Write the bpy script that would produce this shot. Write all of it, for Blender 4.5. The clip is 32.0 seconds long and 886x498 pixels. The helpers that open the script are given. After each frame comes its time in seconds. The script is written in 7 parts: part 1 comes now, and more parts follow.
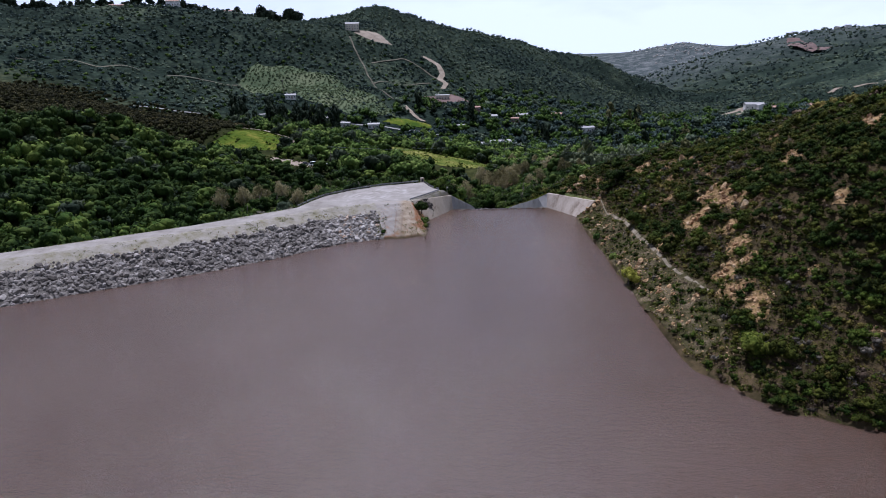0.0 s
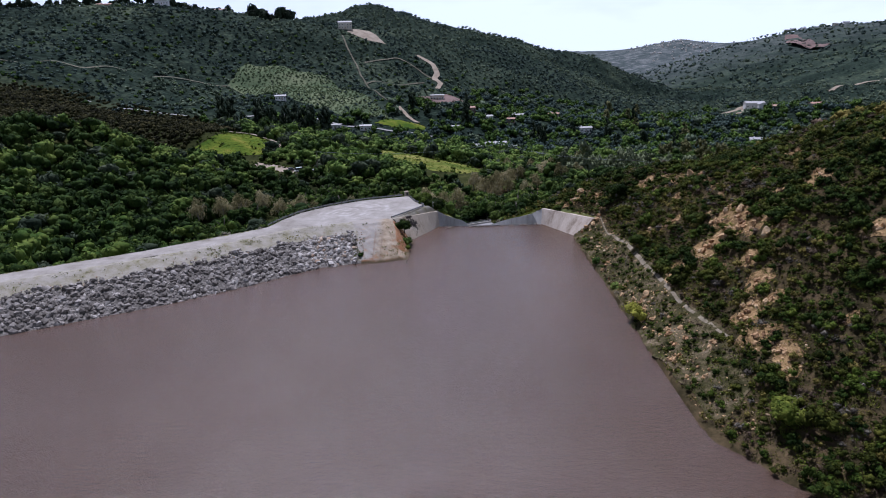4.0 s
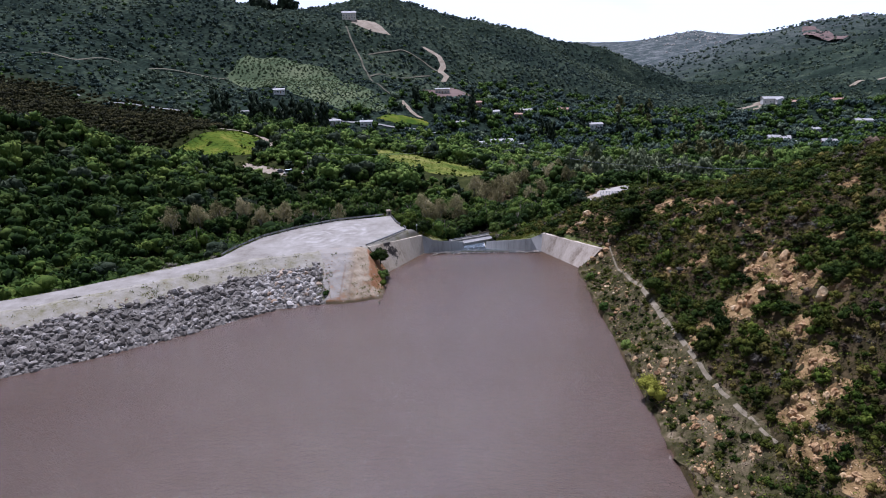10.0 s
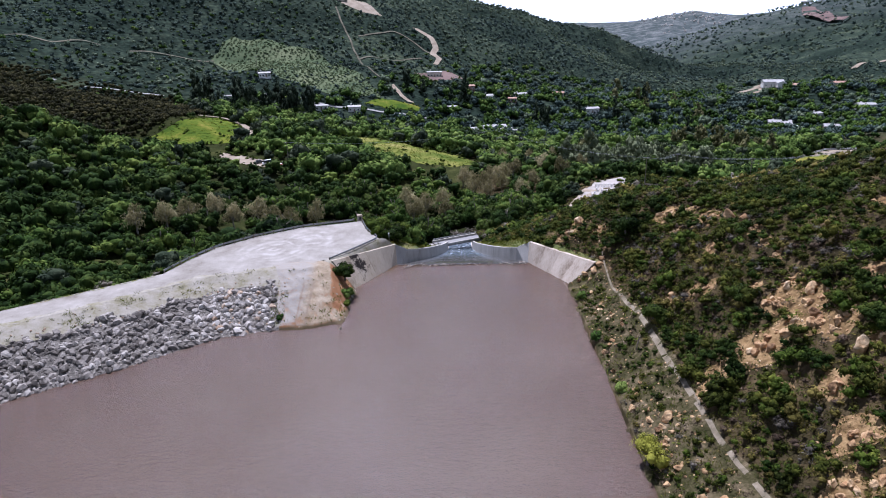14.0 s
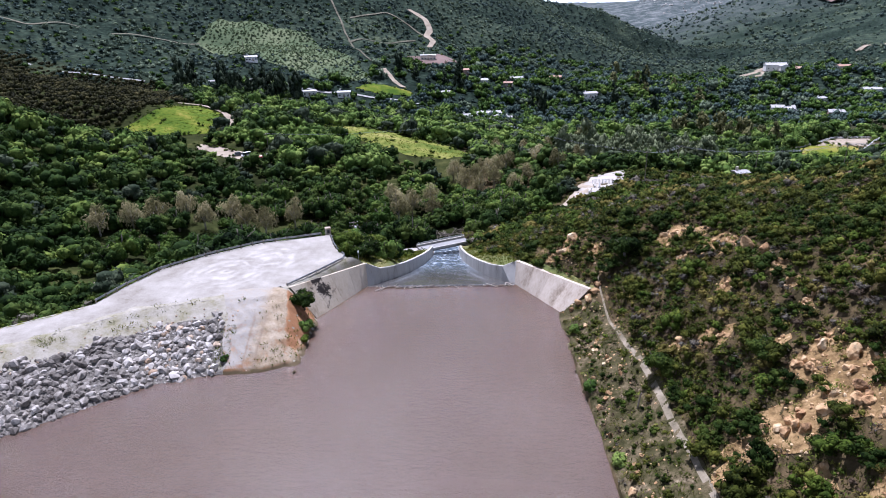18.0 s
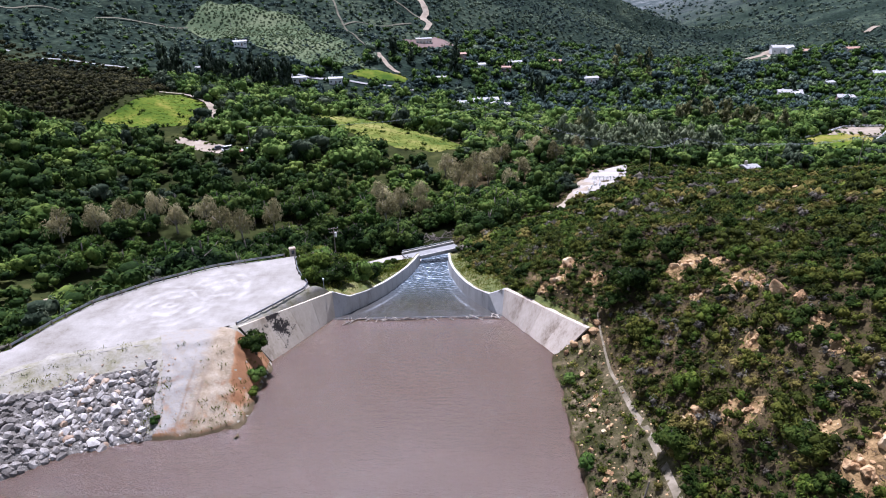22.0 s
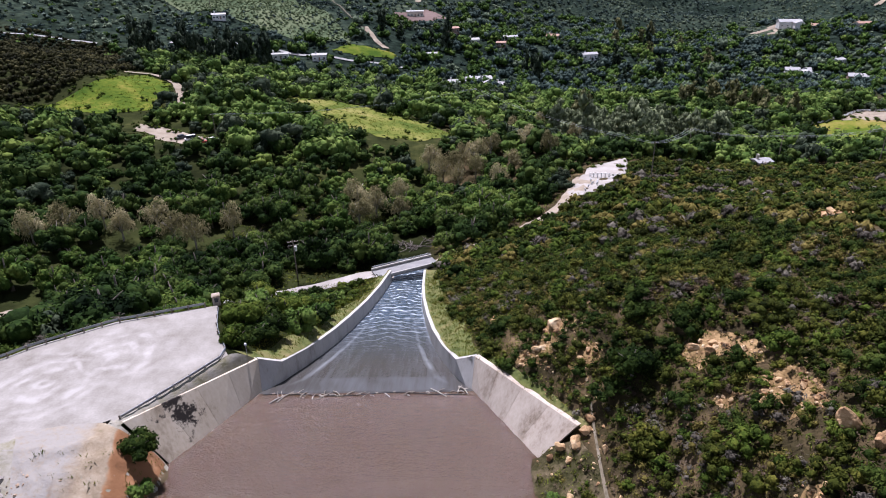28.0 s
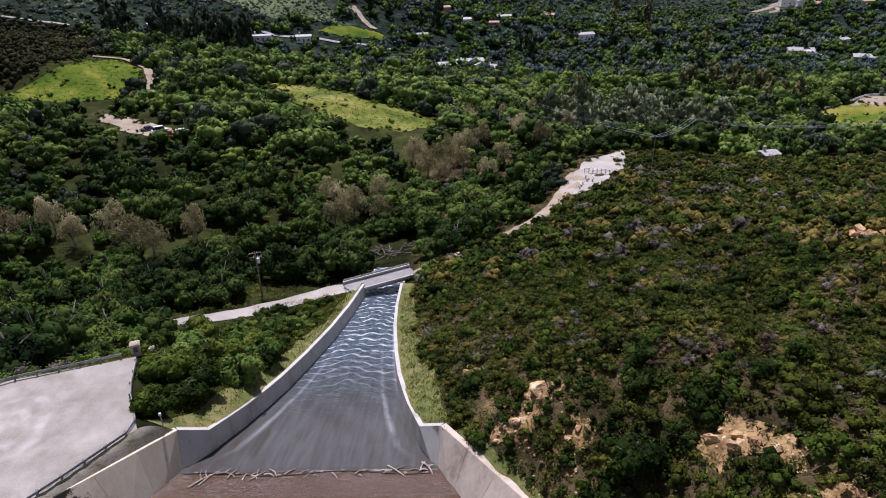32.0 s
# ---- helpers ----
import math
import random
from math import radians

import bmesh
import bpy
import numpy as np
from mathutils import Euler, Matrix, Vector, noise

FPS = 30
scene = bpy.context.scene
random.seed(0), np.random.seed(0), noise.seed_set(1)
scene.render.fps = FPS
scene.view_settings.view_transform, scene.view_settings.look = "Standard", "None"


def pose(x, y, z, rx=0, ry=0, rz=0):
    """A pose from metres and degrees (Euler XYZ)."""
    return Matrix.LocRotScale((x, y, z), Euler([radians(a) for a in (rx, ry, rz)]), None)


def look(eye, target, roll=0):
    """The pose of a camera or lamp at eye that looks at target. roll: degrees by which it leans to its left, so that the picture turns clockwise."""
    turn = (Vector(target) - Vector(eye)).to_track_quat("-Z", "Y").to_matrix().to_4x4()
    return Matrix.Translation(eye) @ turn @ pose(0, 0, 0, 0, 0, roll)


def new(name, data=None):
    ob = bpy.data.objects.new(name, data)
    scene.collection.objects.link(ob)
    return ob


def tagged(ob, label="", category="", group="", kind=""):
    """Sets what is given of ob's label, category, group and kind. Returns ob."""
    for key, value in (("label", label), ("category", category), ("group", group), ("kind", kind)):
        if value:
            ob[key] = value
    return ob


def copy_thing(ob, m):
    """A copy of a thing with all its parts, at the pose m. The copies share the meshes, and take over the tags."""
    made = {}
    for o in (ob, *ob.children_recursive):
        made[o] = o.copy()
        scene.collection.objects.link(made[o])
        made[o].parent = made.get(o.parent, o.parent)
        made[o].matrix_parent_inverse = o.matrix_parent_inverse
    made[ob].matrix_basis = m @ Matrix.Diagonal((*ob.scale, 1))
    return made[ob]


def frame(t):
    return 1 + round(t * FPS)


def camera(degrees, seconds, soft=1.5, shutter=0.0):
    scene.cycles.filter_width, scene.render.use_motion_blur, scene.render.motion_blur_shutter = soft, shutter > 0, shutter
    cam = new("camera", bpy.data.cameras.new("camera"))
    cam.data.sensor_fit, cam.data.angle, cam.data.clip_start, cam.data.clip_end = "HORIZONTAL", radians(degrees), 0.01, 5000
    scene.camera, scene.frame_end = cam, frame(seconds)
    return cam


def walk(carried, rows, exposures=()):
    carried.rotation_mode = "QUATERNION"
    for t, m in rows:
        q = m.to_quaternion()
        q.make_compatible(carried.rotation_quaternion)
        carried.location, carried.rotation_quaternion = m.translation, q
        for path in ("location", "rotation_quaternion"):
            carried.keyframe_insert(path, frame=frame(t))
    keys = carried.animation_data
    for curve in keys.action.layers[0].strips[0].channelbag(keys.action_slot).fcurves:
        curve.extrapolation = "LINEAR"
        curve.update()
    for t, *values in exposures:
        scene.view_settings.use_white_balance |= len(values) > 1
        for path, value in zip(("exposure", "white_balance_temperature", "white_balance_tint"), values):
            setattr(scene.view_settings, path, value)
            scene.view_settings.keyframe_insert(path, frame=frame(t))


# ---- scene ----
cam = camera(69.1, 32.0, soft=1.0)
EXPOSURES = [(0, -0.25, 5350, 24), (9, -0.08, 5350, 25), (14, 0.28, 5350, 25), (19, 0.62, 5350, 25), (25, 0.60, 5450, 26), (32, 0.06, 5800, 27)]
PATH = [
    (0, (-12.181, -160.374, 39.239), (-12.212, -158.464, 38.646), -1.4),
    (1, (-11.474, -157.084, 39.394), (-11.502, -155.174, 38.802), -1.5),
    (2, (-10.719, -153.543, 39.623), (-10.745, -151.633, 39.031), -1.5),
    (3, (-9.946, -149.851, 39.889), (-9.97, -147.941, 39.294), -1.6),
    (3.5, (-9.656, -147.946, 40.074), (-9.679, -146.038, 39.477), -1.6),
    (5.5, (-8.433, -140.561, 40.971), (-8.475, -138.654, 40.37), -1.5),
    (6, (-7.995, -138.868, 41.076), (-8.041, -136.961, 40.475), -1.4),
    (7, (-7.127, -135.507, 41.261), (-7.177, -133.6, 40.659), -1.5),
    (8, (-6.362, -131.942, 41.463), (-6.415, -130.038, 40.856), -1.5),
    (9, (-5.632, -128.424, 41.701), (-5.686, -126.522, 41.085), -1.4),
    (10, (-4.53, -124.834, 41.919), (-4.584, -122.935, 41.294), -1.4),
    (11, (-3.4, -121.16, 41.936), (-3.454, -119.264, 41.302), -1.5),
    (12, (-2.456, -117.522, 42.04), (-2.507, -115.63, 41.393), -1.6),
    (13, (-1.654, -113.819, 42.267), (-1.703, -111.933, 41.605), -1.5),
    (14, (-0.919, -110.105, 42.526), (-0.963, -108.224, 41.849), -1.4),
    (14.5, (-0.569, -108.261, 42.709), (-0.61, -106.382, 42.025), -1.4),
    (16.5, (1.167, -100.964, 43.3), (1.131, -99.094, 42.589), -1.3),
    (17, (1.616, -99.143, 43.462), (1.579, -97.276, 42.745), -1.3),
    (18, (2.402, -95.378, 43.742), (2.364, -93.516, 43.012), -1.4),
    (19, (3.169, -91.76, 44.039), (3.13, -89.903, 43.297), -1.3),
    (20, (3.907, -88.161, 44.283), (3.867, -86.309, 43.528), -1.4),
    (21, (4.67, -84.31, 44.462), (4.63, -82.463, 43.694), -1.5),
    (22, (5.583, -80.673, 44.675), (5.542, -78.832, 43.895), -1.6),
    (23, (6.277, -77.115, 44.947), (6.238, -75.28, 44.154), -1.6),
    (24, (7.017, -73.472, 45.145), (6.978, -71.642, 44.339), -1.5),
    (25, (7.922, -69.591, 45.158), (7.884, -67.766, 44.341), -1.5),
    (25.5, (8.372, -67.678, 45.225), (8.333, -65.857, 44.4), -1.6),
    (27.5, (9.867, -60.539, 45.603), (9.832, -58.729, 44.752), -1.4),
    (28, (10.199, -58.858, 45.667), (10.165, -57.052, 44.809), -1.4),
    (29, (11.003, -55.246, 45.737), (10.97, -53.447, 44.865), -1.4),
    (30, (11.928, -51.28, 45.522), (11.897, -49.487, 44.638), -1.4),
    (31, (12.831, -47.708, 45.514), (12.804, -45.922, 44.615), -1.5),
    (32, (13.601, -43.919, 45.397), (13.577, -42.141, 44.482), -1.5),
]
walk(cam, [(t, look(eye, target, roll)) for t, eye, target, roll in PATH], EXPOSURES)

# ---------------------------------------------------------------- sky, sun
SUN_EL, SUN_AZ = 64.0, -15.0
world = bpy.data.worlds.new("sky")
scene.world = world
world.use_nodes = True
wt = world.node_tree
wt.nodes.clear()
sky = wt.nodes.new("ShaderNodeTexSky")
sky.sky_type = "NISHITA"
sky.sun_disc = False
sky.sun_elevation, sky.sun_rotation = radians(SUN_EL), radians(SUN_AZ)
sky.air_density, sky.dust_density, sky.ozone_density = 1.0, 0.6, 1.5
co = wt.nodes.new("ShaderNodeTexCoord")
mp = wt.nodes.new("ShaderNodeMapping")
mp.inputs["Scale"].default_value = (1.0, 1.0, 3.2)
cl = wt.nodes.new("ShaderNodeTexNoise")
cl.inputs["Scale"].default_value, cl.inputs["Detail"].default_value, cl.inputs["Roughness"].default_value = 4.6, 7, 0.55
rp = wt.nodes.new("ShaderNodeValToRGB")
rp.color_ramp.elements[0].position, rp.color_ramp.elements[1].position = 0.32, 0.70
rp.color_ramp.elements[0].color, rp.color_ramp.elements[1].color = (0.30, 0.30, 0.30, 1), (0.58, 0.58, 0.58, 1)
mix = wt.nodes.new("ShaderNodeMixRGB")
mix.inputs["Color2"].default_value = (42.0, 45.5, 48.5, 1)
bg = wt.nodes.new("ShaderNodeBackground")
bg.inputs["Strength"].default_value = 0.026
wo = wt.nodes.new("ShaderNodeOutputWorld")
wt.links.new(co.outputs["Generated"], mp.inputs["Vector"])
wt.links.new(mp.outputs["Vector"], cl.inputs["Vector"])
wt.links.new(cl.outputs["Fac"], rp.inputs["Fac"])
sep = wt.nodes.new("ShaderNodeSeparateXYZ")
low = wt.nodes.new("ShaderNodeMapRange")
low.inputs["From Min"].default_value, low.inputs["From Max"].default_value = 0.1, 0.85
low.inputs["To Min"].default_value, low.inputs["To Max"].default_value = 1.0, 0.05
cover = wt.nodes.new("ShaderNodeMath")
cover.operation = "MULTIPLY"
wt.links.new(co.outputs["Generated"], sep.inputs["Vector"])
wt.links.new(sep.outputs["Z"], low.inputs["Value"])
wt.links.new(rp.outputs["Color"], cover.inputs[0])
wt.links.new(low.outputs["Result"], cover.inputs[1])
band = wt.nodes.new("ShaderNodeMapRange")
band.inputs["From Min"].default_value, band.inputs["From Max"].default_value = 0.02, 0.22
band.inputs["To Min"].default_value, band.inputs["To Max"].default_value = 0.62, 0.0
both = wt.nodes.new("ShaderNodeMath")
both.use_clamp = True
wt.links.new(sep.outputs["Z"], band.inputs["Value"])
wt.links.new(cover.outputs[0], both.inputs[0])
wt.links.new(band.outputs["Result"], both.inputs[1])
wt.links.new(both.outputs[0], mix.inputs["Fac"])
wt.links.new(sky.outputs["Color"], mix.inputs["Color1"])
wt.links.new(mix.outputs["Color"], bg.inputs["Color"])
wt.links.new(bg.outputs["Background"], wo.inputs["Surface"])

sun_data = bpy.data.lights.new("sun", "SUN")
sun_data.energy, sun_data.angle, sun_data.color = 6.2, radians(0.6), (1.0, 0.96, 0.90)
sun = new("sun", sun_data)
a, e = radians(SUN_AZ), radians(SUN_EL)
sun.matrix_world = look((300 * math.sin(a) * math.cos(e), 300 * math.cos(a) * math.cos(e), 300 * math.sin(e)), (0, 0, 0))


# ---------------------------------------------------------------- materials
def material(name, stops, scale=1.0, fine=12.0, rough=0.85, bump=0.3, bump_size=0.05, metal=0.0, vary=0.12, island=0.0, leaf=0.0, spec=0.3, stretch=(1, 1, 1)):
    """Colour from two sizes of noise in world space through a ramp of stops (position, colour), with grain in relief."""
    m = bpy.data.materials.new(name)
    m.use_nodes = True
    nt = m.node_tree
    nt.nodes.clear()
    N, L = nt.nodes.new, nt.links.new
    geo, info = N("ShaderNodeNewGeometry"), N("ShaderNodeObjectInfo")
    mp = N("ShaderNodeMapping")
    mp.inputs["Scale"].default_value = stretch
    L(geo.outputs["Position"], mp.inputs["Vector"])
    big, small = N("ShaderNodeTexNoise"), N("ShaderNodeTexNoise")
    for n, s, d in ((big, scale, 5), (small, fine, 4)):
        n.inputs["Scale"].default_value, n.inputs["Detail"].default_value, n.inputs["Roughness"].default_value = s, d, 0.62
        L(mp.outputs["Vector"], n.inputs["Vector"])
    add = N("ShaderNodeMath")
    add.operation = "MULTIPLY_ADD"
    add.inputs[1].default_value = 0.35
    L(small.outputs["Fac"], add.inputs[0])
    L(big.outputs["Fac"], add.inputs[2])
    off = N("ShaderNodeMath")
    off.operation = "MULTIPLY_ADD"
    off.inputs[1].default_value = vary
    L(info.outputs["Random"], off.inputs[0])
    L(add.outputs[0], off.inputs[2])
    last = off
    if island:
        isl = N("ShaderNodeMath")
        isl.operation = "MULTIPLY_ADD"
        isl.inputs[1].default_value = island
        L(geo.outputs["Random Per Island"], isl.inputs[0])
        L(off.outputs[0], isl.inputs[2])
        last = isl
    base = 0.175 + vary / 2 + island / 2
    ramp = N("ShaderNodeValToRGB")
    el = ramp.color_ramp.elements
    while len(el) < len(stops):
        el.new(0.5)
    for k, (p, c) in zip(el, stops):
        k.position, k.color = p, (*c, 1)
    sub = N("ShaderNodeMath")
    sub.operation = "SUBTRACT"
    sub.inputs[1].default_value = base
    L(last.outputs[0], sub.inputs[0])
    L(sub.outputs[0], ramp.inputs["Fac"])
    p = N("ShaderNodeBsdfPrincipled")
    p.inputs["Roughness"].default_value, p.inputs["Metallic"].default_value = rough, metal
    p.inputs["Specular IOR Level"].default_value = spec
    L(ramp.outputs["Color"], p.inputs["Base Color"])
    if bump:
        b = N("ShaderNodeBump")
        b.inputs["Strength"].default_value, b.inputs["Distance"].default_value = bump, bump_size
        L(add.outputs[0], b.inputs["Height"])
        L(b.outputs["Normal"], p.inputs["Normal"])
    out = N("ShaderNodeOutputMaterial")
    if leaf:
        tr, mx = N("ShaderNodeBsdfTranslucent"), N("ShaderNodeMixShader")
        mx.inputs["Fac"].default_value = leaf
        L(ramp.outputs["Color"], tr.inputs["Color"])
        L(p.outputs[0], mx.inputs[1])
        L(tr.outputs[0], mx.inputs[2])
        L(mx.outputs[0], out.inputs["Surface"])
    else:
        L(p.outputs[0], out.inputs["Surface"])
    return m


def leaves(name, dark, mid, light, scale=0.14, leaf=0.12, fine=1.6):
    return material(name, [(0.28, dark), (0.5, mid), (0.76, light)], scale, fine, 0.8, 1.0, 0.55, island=0.20, leaf=leaf, vary=0.2, spec=0.04)


M = dict(
    meadow=material("spring_grass", [(0.30, (0.040, 0.078, 0.010)), (0.46, (0.088, 0.122, 0.014)), (0.58, (0.165, 0.165, 0.028)), (0.76, (0.26, 0.20, 0.07))], 0.06, 0.9, 0.95, 0.8, 0.3, spec=0.02),
    path=material("trodden_earth", [(0.28, (0.085, 0.072, 0.042)), (0.5, (0.175, 0.145, 0.098)), (0.75, (0.28, 0.235, 0.17))], 0.6, 3.0, 0.95, 0.4, 0.05),
    pale_meadow=material("dry_spring_grass", [(0.30, (0.060, 0.092, 0.016)), (0.46, (0.135, 0.150, 0.030)), (0.6, (0.22, 0.205, 0.062)), (0.76, (0.31, 0.27, 0.12))], 0.06, 0.9, 0.95, 0.8, 0.3, spec=0.02),
    trail=material("grassy_track", [(0.28, (0.055, 0.052, 0.030)), (0.5, (0.105, 0.095, 0.062)), (0.75, (0.17, 0.15, 0.105))], 0.1, 0.6, 0.95, 0.4, 0.05),
    red_earth=material("red_earth", [(0.28, (0.085, 0.058, 0.048)), (0.5, (0.14, 0.092, 0.078)), (0.75, (0.20, 0.14, 0.115))], 0.02, 0.2, 0.95, 0.4, 0.5),
    verge=material("grass_bank", [(0.25, (0.045, 0.062, 0.014)), (0.45, (0.098, 0.112, 0.026)), (0.62, (0.16, 0.145, 0.050)), (0.8, (0.23, 0.165, 0.088))], 0.4, 2.6, 0.95, 0.9, 0.25),
    strewn=material("dusty_verge", [(0.27, (0.13, 0.125, 0.060)), (0.40, (0.225, 0.205, 0.135)), (0.56, (0.285, 0.262, 0.21)), (0.8, (0.35, 0.325, 0.28))], 0.5, 3.2, 0.95, 0.9, 0.15),
    lake_bank=material("stony_bank", [(0.30, (0.022, 0.023, 0.008)), (0.48, (0.056, 0.050, 0.022)), (0.64, (0.125, 0.098, 0.056)), (0.82, (0.34, 0.27, 0.18))], 0.5, 2.6, 0.95, 1.0, 0.35, spec=0.03),
    earth=material("bare_earth", [(0.26, (0.070, 0.044, 0.020)), (0.46, (0.20, 0.128, 0.056)), (0.76, (0.40, 0.27, 0.13))], 0.7, 3.4, 0.95, 1.0, 0.35, spec=0.05),
    gravel=material("pale_gravel", [(0.25, (0.24, 0.215, 0.185)), (0.5, (0.33, 0.30, 0.265)), (0.75, (0.42, 0.385, 0.345))], 0.2, 3.0, 0.95, 0.35, 0.03),
    dirt=material("pale_dirt", [(0.25, (0.17, 0.132, 0.090)), (0.5, (0.26, 0.212, 0.152)), (0.75, (0.36, 0.305, 0.235))], 0.15, 2.5, 0.95, 0.35, 0.05),
    asphalt=material("worn_asphalt", [(0.25, (0.16, 0.155, 0.15)), (0.6, (0.27, 0.262, 0.25)), (0.8, (0.34, 0.325, 0.30))], 0.3, 5.0, 0.9, 0.2, 0.02),
    concrete=material("stained_concrete", [(0.24, (0.20, 0.150, 0.10)), (0.44, (0.43, 0.36, 0.285)), (0.75, (0.57, 0.50, 0.415))], 0.35, 3.5, 0.85, 0.25, 0.02, stretch=(1, 1, 0.35)),
    white_concrete=material("pale_concrete", [(0.22, (0.25, 0.235, 0.205)), (0.42, (0.40, 0.38, 0.345)), (0.8, (0.52, 0.50, 0.465))], 0.4, 4.0, 0.85, 0.2, 0.02, stretch=(1, 1, 0.35)),
    stone=material("riprap_granite", [(0.25, (0.085, 0.074, 0.062)), (0.5, (0.235, 0.212, 0.183)), (0.78, (0.48, 0.445, 0.40))], 0.55, 5.0, 0.9, 0.6, 0.08, island=0.34, vary=0.34),
    warm_stone=material("tan_granite", [(0.25, (0.24, 0.16, 0.10)), (0.5, (0.40, 0.30, 0.21)), (0.78, (0.58, 0.47, 0.36))], 0.55, 5.0, 0.9, 0.5, 0.06, vary=0.3),
    white_stone=material("white_granite", [(0.25, (0.30, 0.28, 0.24)), (0.5, (0.44, 0.41, 0.36)), (0.78, (0.56, 0.53, 0.48))], 0.7, 5.0, 0.9, 0.5, 0.06),
    # underlay of the riprap: shade in the gaps put into its dark colour
    bed=material("darkened_rock_bed", [(0.25, (0.045, 0.040, 0.034)), (0.5, (0.13, 0.118, 0.10)), (0.8, (0.30, 0.275, 0.24))], 1.6, 6.0, 0.95, 1.0, 0.3),
    boulder=material("ochre_boulder", [(0.26, (0.12, 0.066, 0.032)), (0.42, (0.32, 0.185, 0.085)), (0.60, (0.46, 0.305, 0.155)), (0.82, (0.58, 0.455, 0.29))], 0.6, 2.6, 0.92, 1.0, 0.4, vary=0.25, island=0.15),
    metal=material("galvanised_steel", [(0.3, (0.26, 0.27, 0.28)), (0.7, (0.42, 0.43, 0.44))], 1.0, 9, 0.45, 0.1, 0.01, metal=0.7),
    wood=material("weathered_wood", [(0.3, (0.13, 0.105, 0.08)), (0.7, (0.30, 0.25, 0.20))], 2.0, 14, 0.85, 0.4, 0.02),
    drift=material("bleached_driftwood", [(0.3, (0.17, 0.14, 0.11)), (0.7, (0.42, 0.375, 0.315))], 2.0, 10, 0.85, 0.4, 0.02, vary=0.3),
    bark=material("grey_bark", [(0.3, (0.055, 0.045, 0.036)), (0.7, (0.17, 0.145, 0.12))], 1.2, 9, 0.95, 0.7, 0.04),
    pale_bark=material("pale_bark", [(0.3, (0.20, 0.175, 0.14)), (0.7, (0.42, 0.38, 0.32))], 1.2, 7, 0.9, 0.4, 0.03),
    oak=leaves("oak_leaves", (0.004, 0.010, 0.003), (0.023, 0.045, 0.009), (0.090, 0.125, 0.026)),
    lush=leaves("willow_leaves", (0.009, 0.024, 0.005), (0.044, 0.082, 0.014), (0.150, 0.195, 0.038)),
    garden=leaves("garden_leaves", (0.018, 0.042, 0.009), (0.075, 0.128, 0.024), (0.20, 0.26, 0.060)),
    olive=leaves("grove_leaves", (0.012, 0.013, 0.006), (0.046, 0.045, 0.016), (0.150, 0.125, 0.050)),
    silver=leaves("eucalyptus_leaves", (0.060, 0.075, 0.038), (0.145, 0.170, 0.090), (0.27, 0.295, 0.170)),
    dull=leaves("dark_eucalyptus_leaves", (0.009, 0.016, 0.010), (0.032, 0.046, 0.026), (0.085, 0.102, 0.058)),
    dry=leaves("dry_leaves", (0.115, 0.105, 0.045), (0.29, 0.255, 0.125), (0.50, 0.44, 0.25), leaf=0.3),
    shrub=leaves("chamise_leaves", (0.009, 0.014, 0.003), (0.050, 0.060, 0.009), (0.150, 0.142, 0.024), 0.3, fine=3.0),
    dense=leaves("scrub_oak_leaves", (0.004, 0.010, 0.002), (0.021, 0.037, 0.006), (0.072, 0.094, 0.016), 0.3, fine=3.0),
    tan=leaves("tawny_buckwheat", (0.040, 0.037, 0.008), (0.125, 0.106, 0.026), (0.25, 0.195, 0.058), 0.3, fine=3.0),
    fresh=leaves("toyon_leaves", (0.013, 0.026, 0.004), (0.062, 0.092, 0.012), (0.170, 0.185, 0.030), 0.3, fine=3.0),
    sage=leaves("sage_leaves", (0.040, 0.034, 0.026), (0.102, 0.090, 0.070), (0.21, 0.188, 0.145), 0.3, fine=3.0),
    brush=leaves("brown_brush", (0.026, 0.018, 0.012), (0.075, 0.054, 0.036), (0.16, 0.118, 0.080), 0.3, fine=3.0),
    yellow=leaves("yellow_willow_leaves", (0.10, 0.11, 0.015), (0.21, 0.215, 0.028), (0.36, 0.35, 0.06), 0.5),
    grass=leaves("grass_blades", (0.040, 0.068, 0.008), (0.105, 0.128, 0.016), (0.21, 0.180, 0.040), 0.3, leaf=0.3),
    meadow_grass=leaves("meadow_blades", (0.030, 0.058, 0.005), (0.082, 0.108, 0.008), (0.170, 0.150, 0.018), 0.05, leaf=0.3),
    gum=leaves("olive_gum_leaves", (0.060, 0.062, 0.024), (0.150, 0.148, 0.062), (0.28, 0.26, 0.13)),
    spur_ground=material("pale_green_slope", [(0.28, (0.032, 0.050, 0.026)), (0.5, (0.078, 0.105, 0.054)), (0.75, (0.145, 0.165, 0.090))], 0.03, 0.4, 0.95, 0.8, 0.4, spec=0.02),
    # far greens made bluer and lighter: distance haze put into the leaf colour
    hill=leaves("hazed_chaparral", (0.020, 0.034, 0.031), (0.052, 0.078, 0.066), (0.110, 0.145, 0.108)),
    spur=leaves("sunlit_hill_scrub", (0.058, 0.084, 0.038), (0.128, 0.165, 0.078), (0.22, 0.255, 0.135)),
    # sage green, also paled with distance haze in its colour
    hill_pale=leaves("hazed_sage_scrub", (0.045, 0.066, 0.044), (0.108, 0.142, 0.090), (0.20, 0.235, 0.145)),
    white=material("white_render", [(0.3, (0.62, 0.60, 0.56)), (0.7, (0.76, 0.74, 0.70))], 0.5, 4, 0.8, 0.1, 0.01),
    cream=material("cream_render", [(0.3, (0.50, 0.44, 0.35)), (0.7, (0.62, 0.56, 0.46))], 0.5, 4, 0.8, 0.1, 0.01),
    brown_wall=material("brown_render", [(0.3, (0.20, 0.135, 0.10)), (0.7, (0.30, 0.21, 0.16))], 0.5, 4, 0.8, 0.1, 0.01),
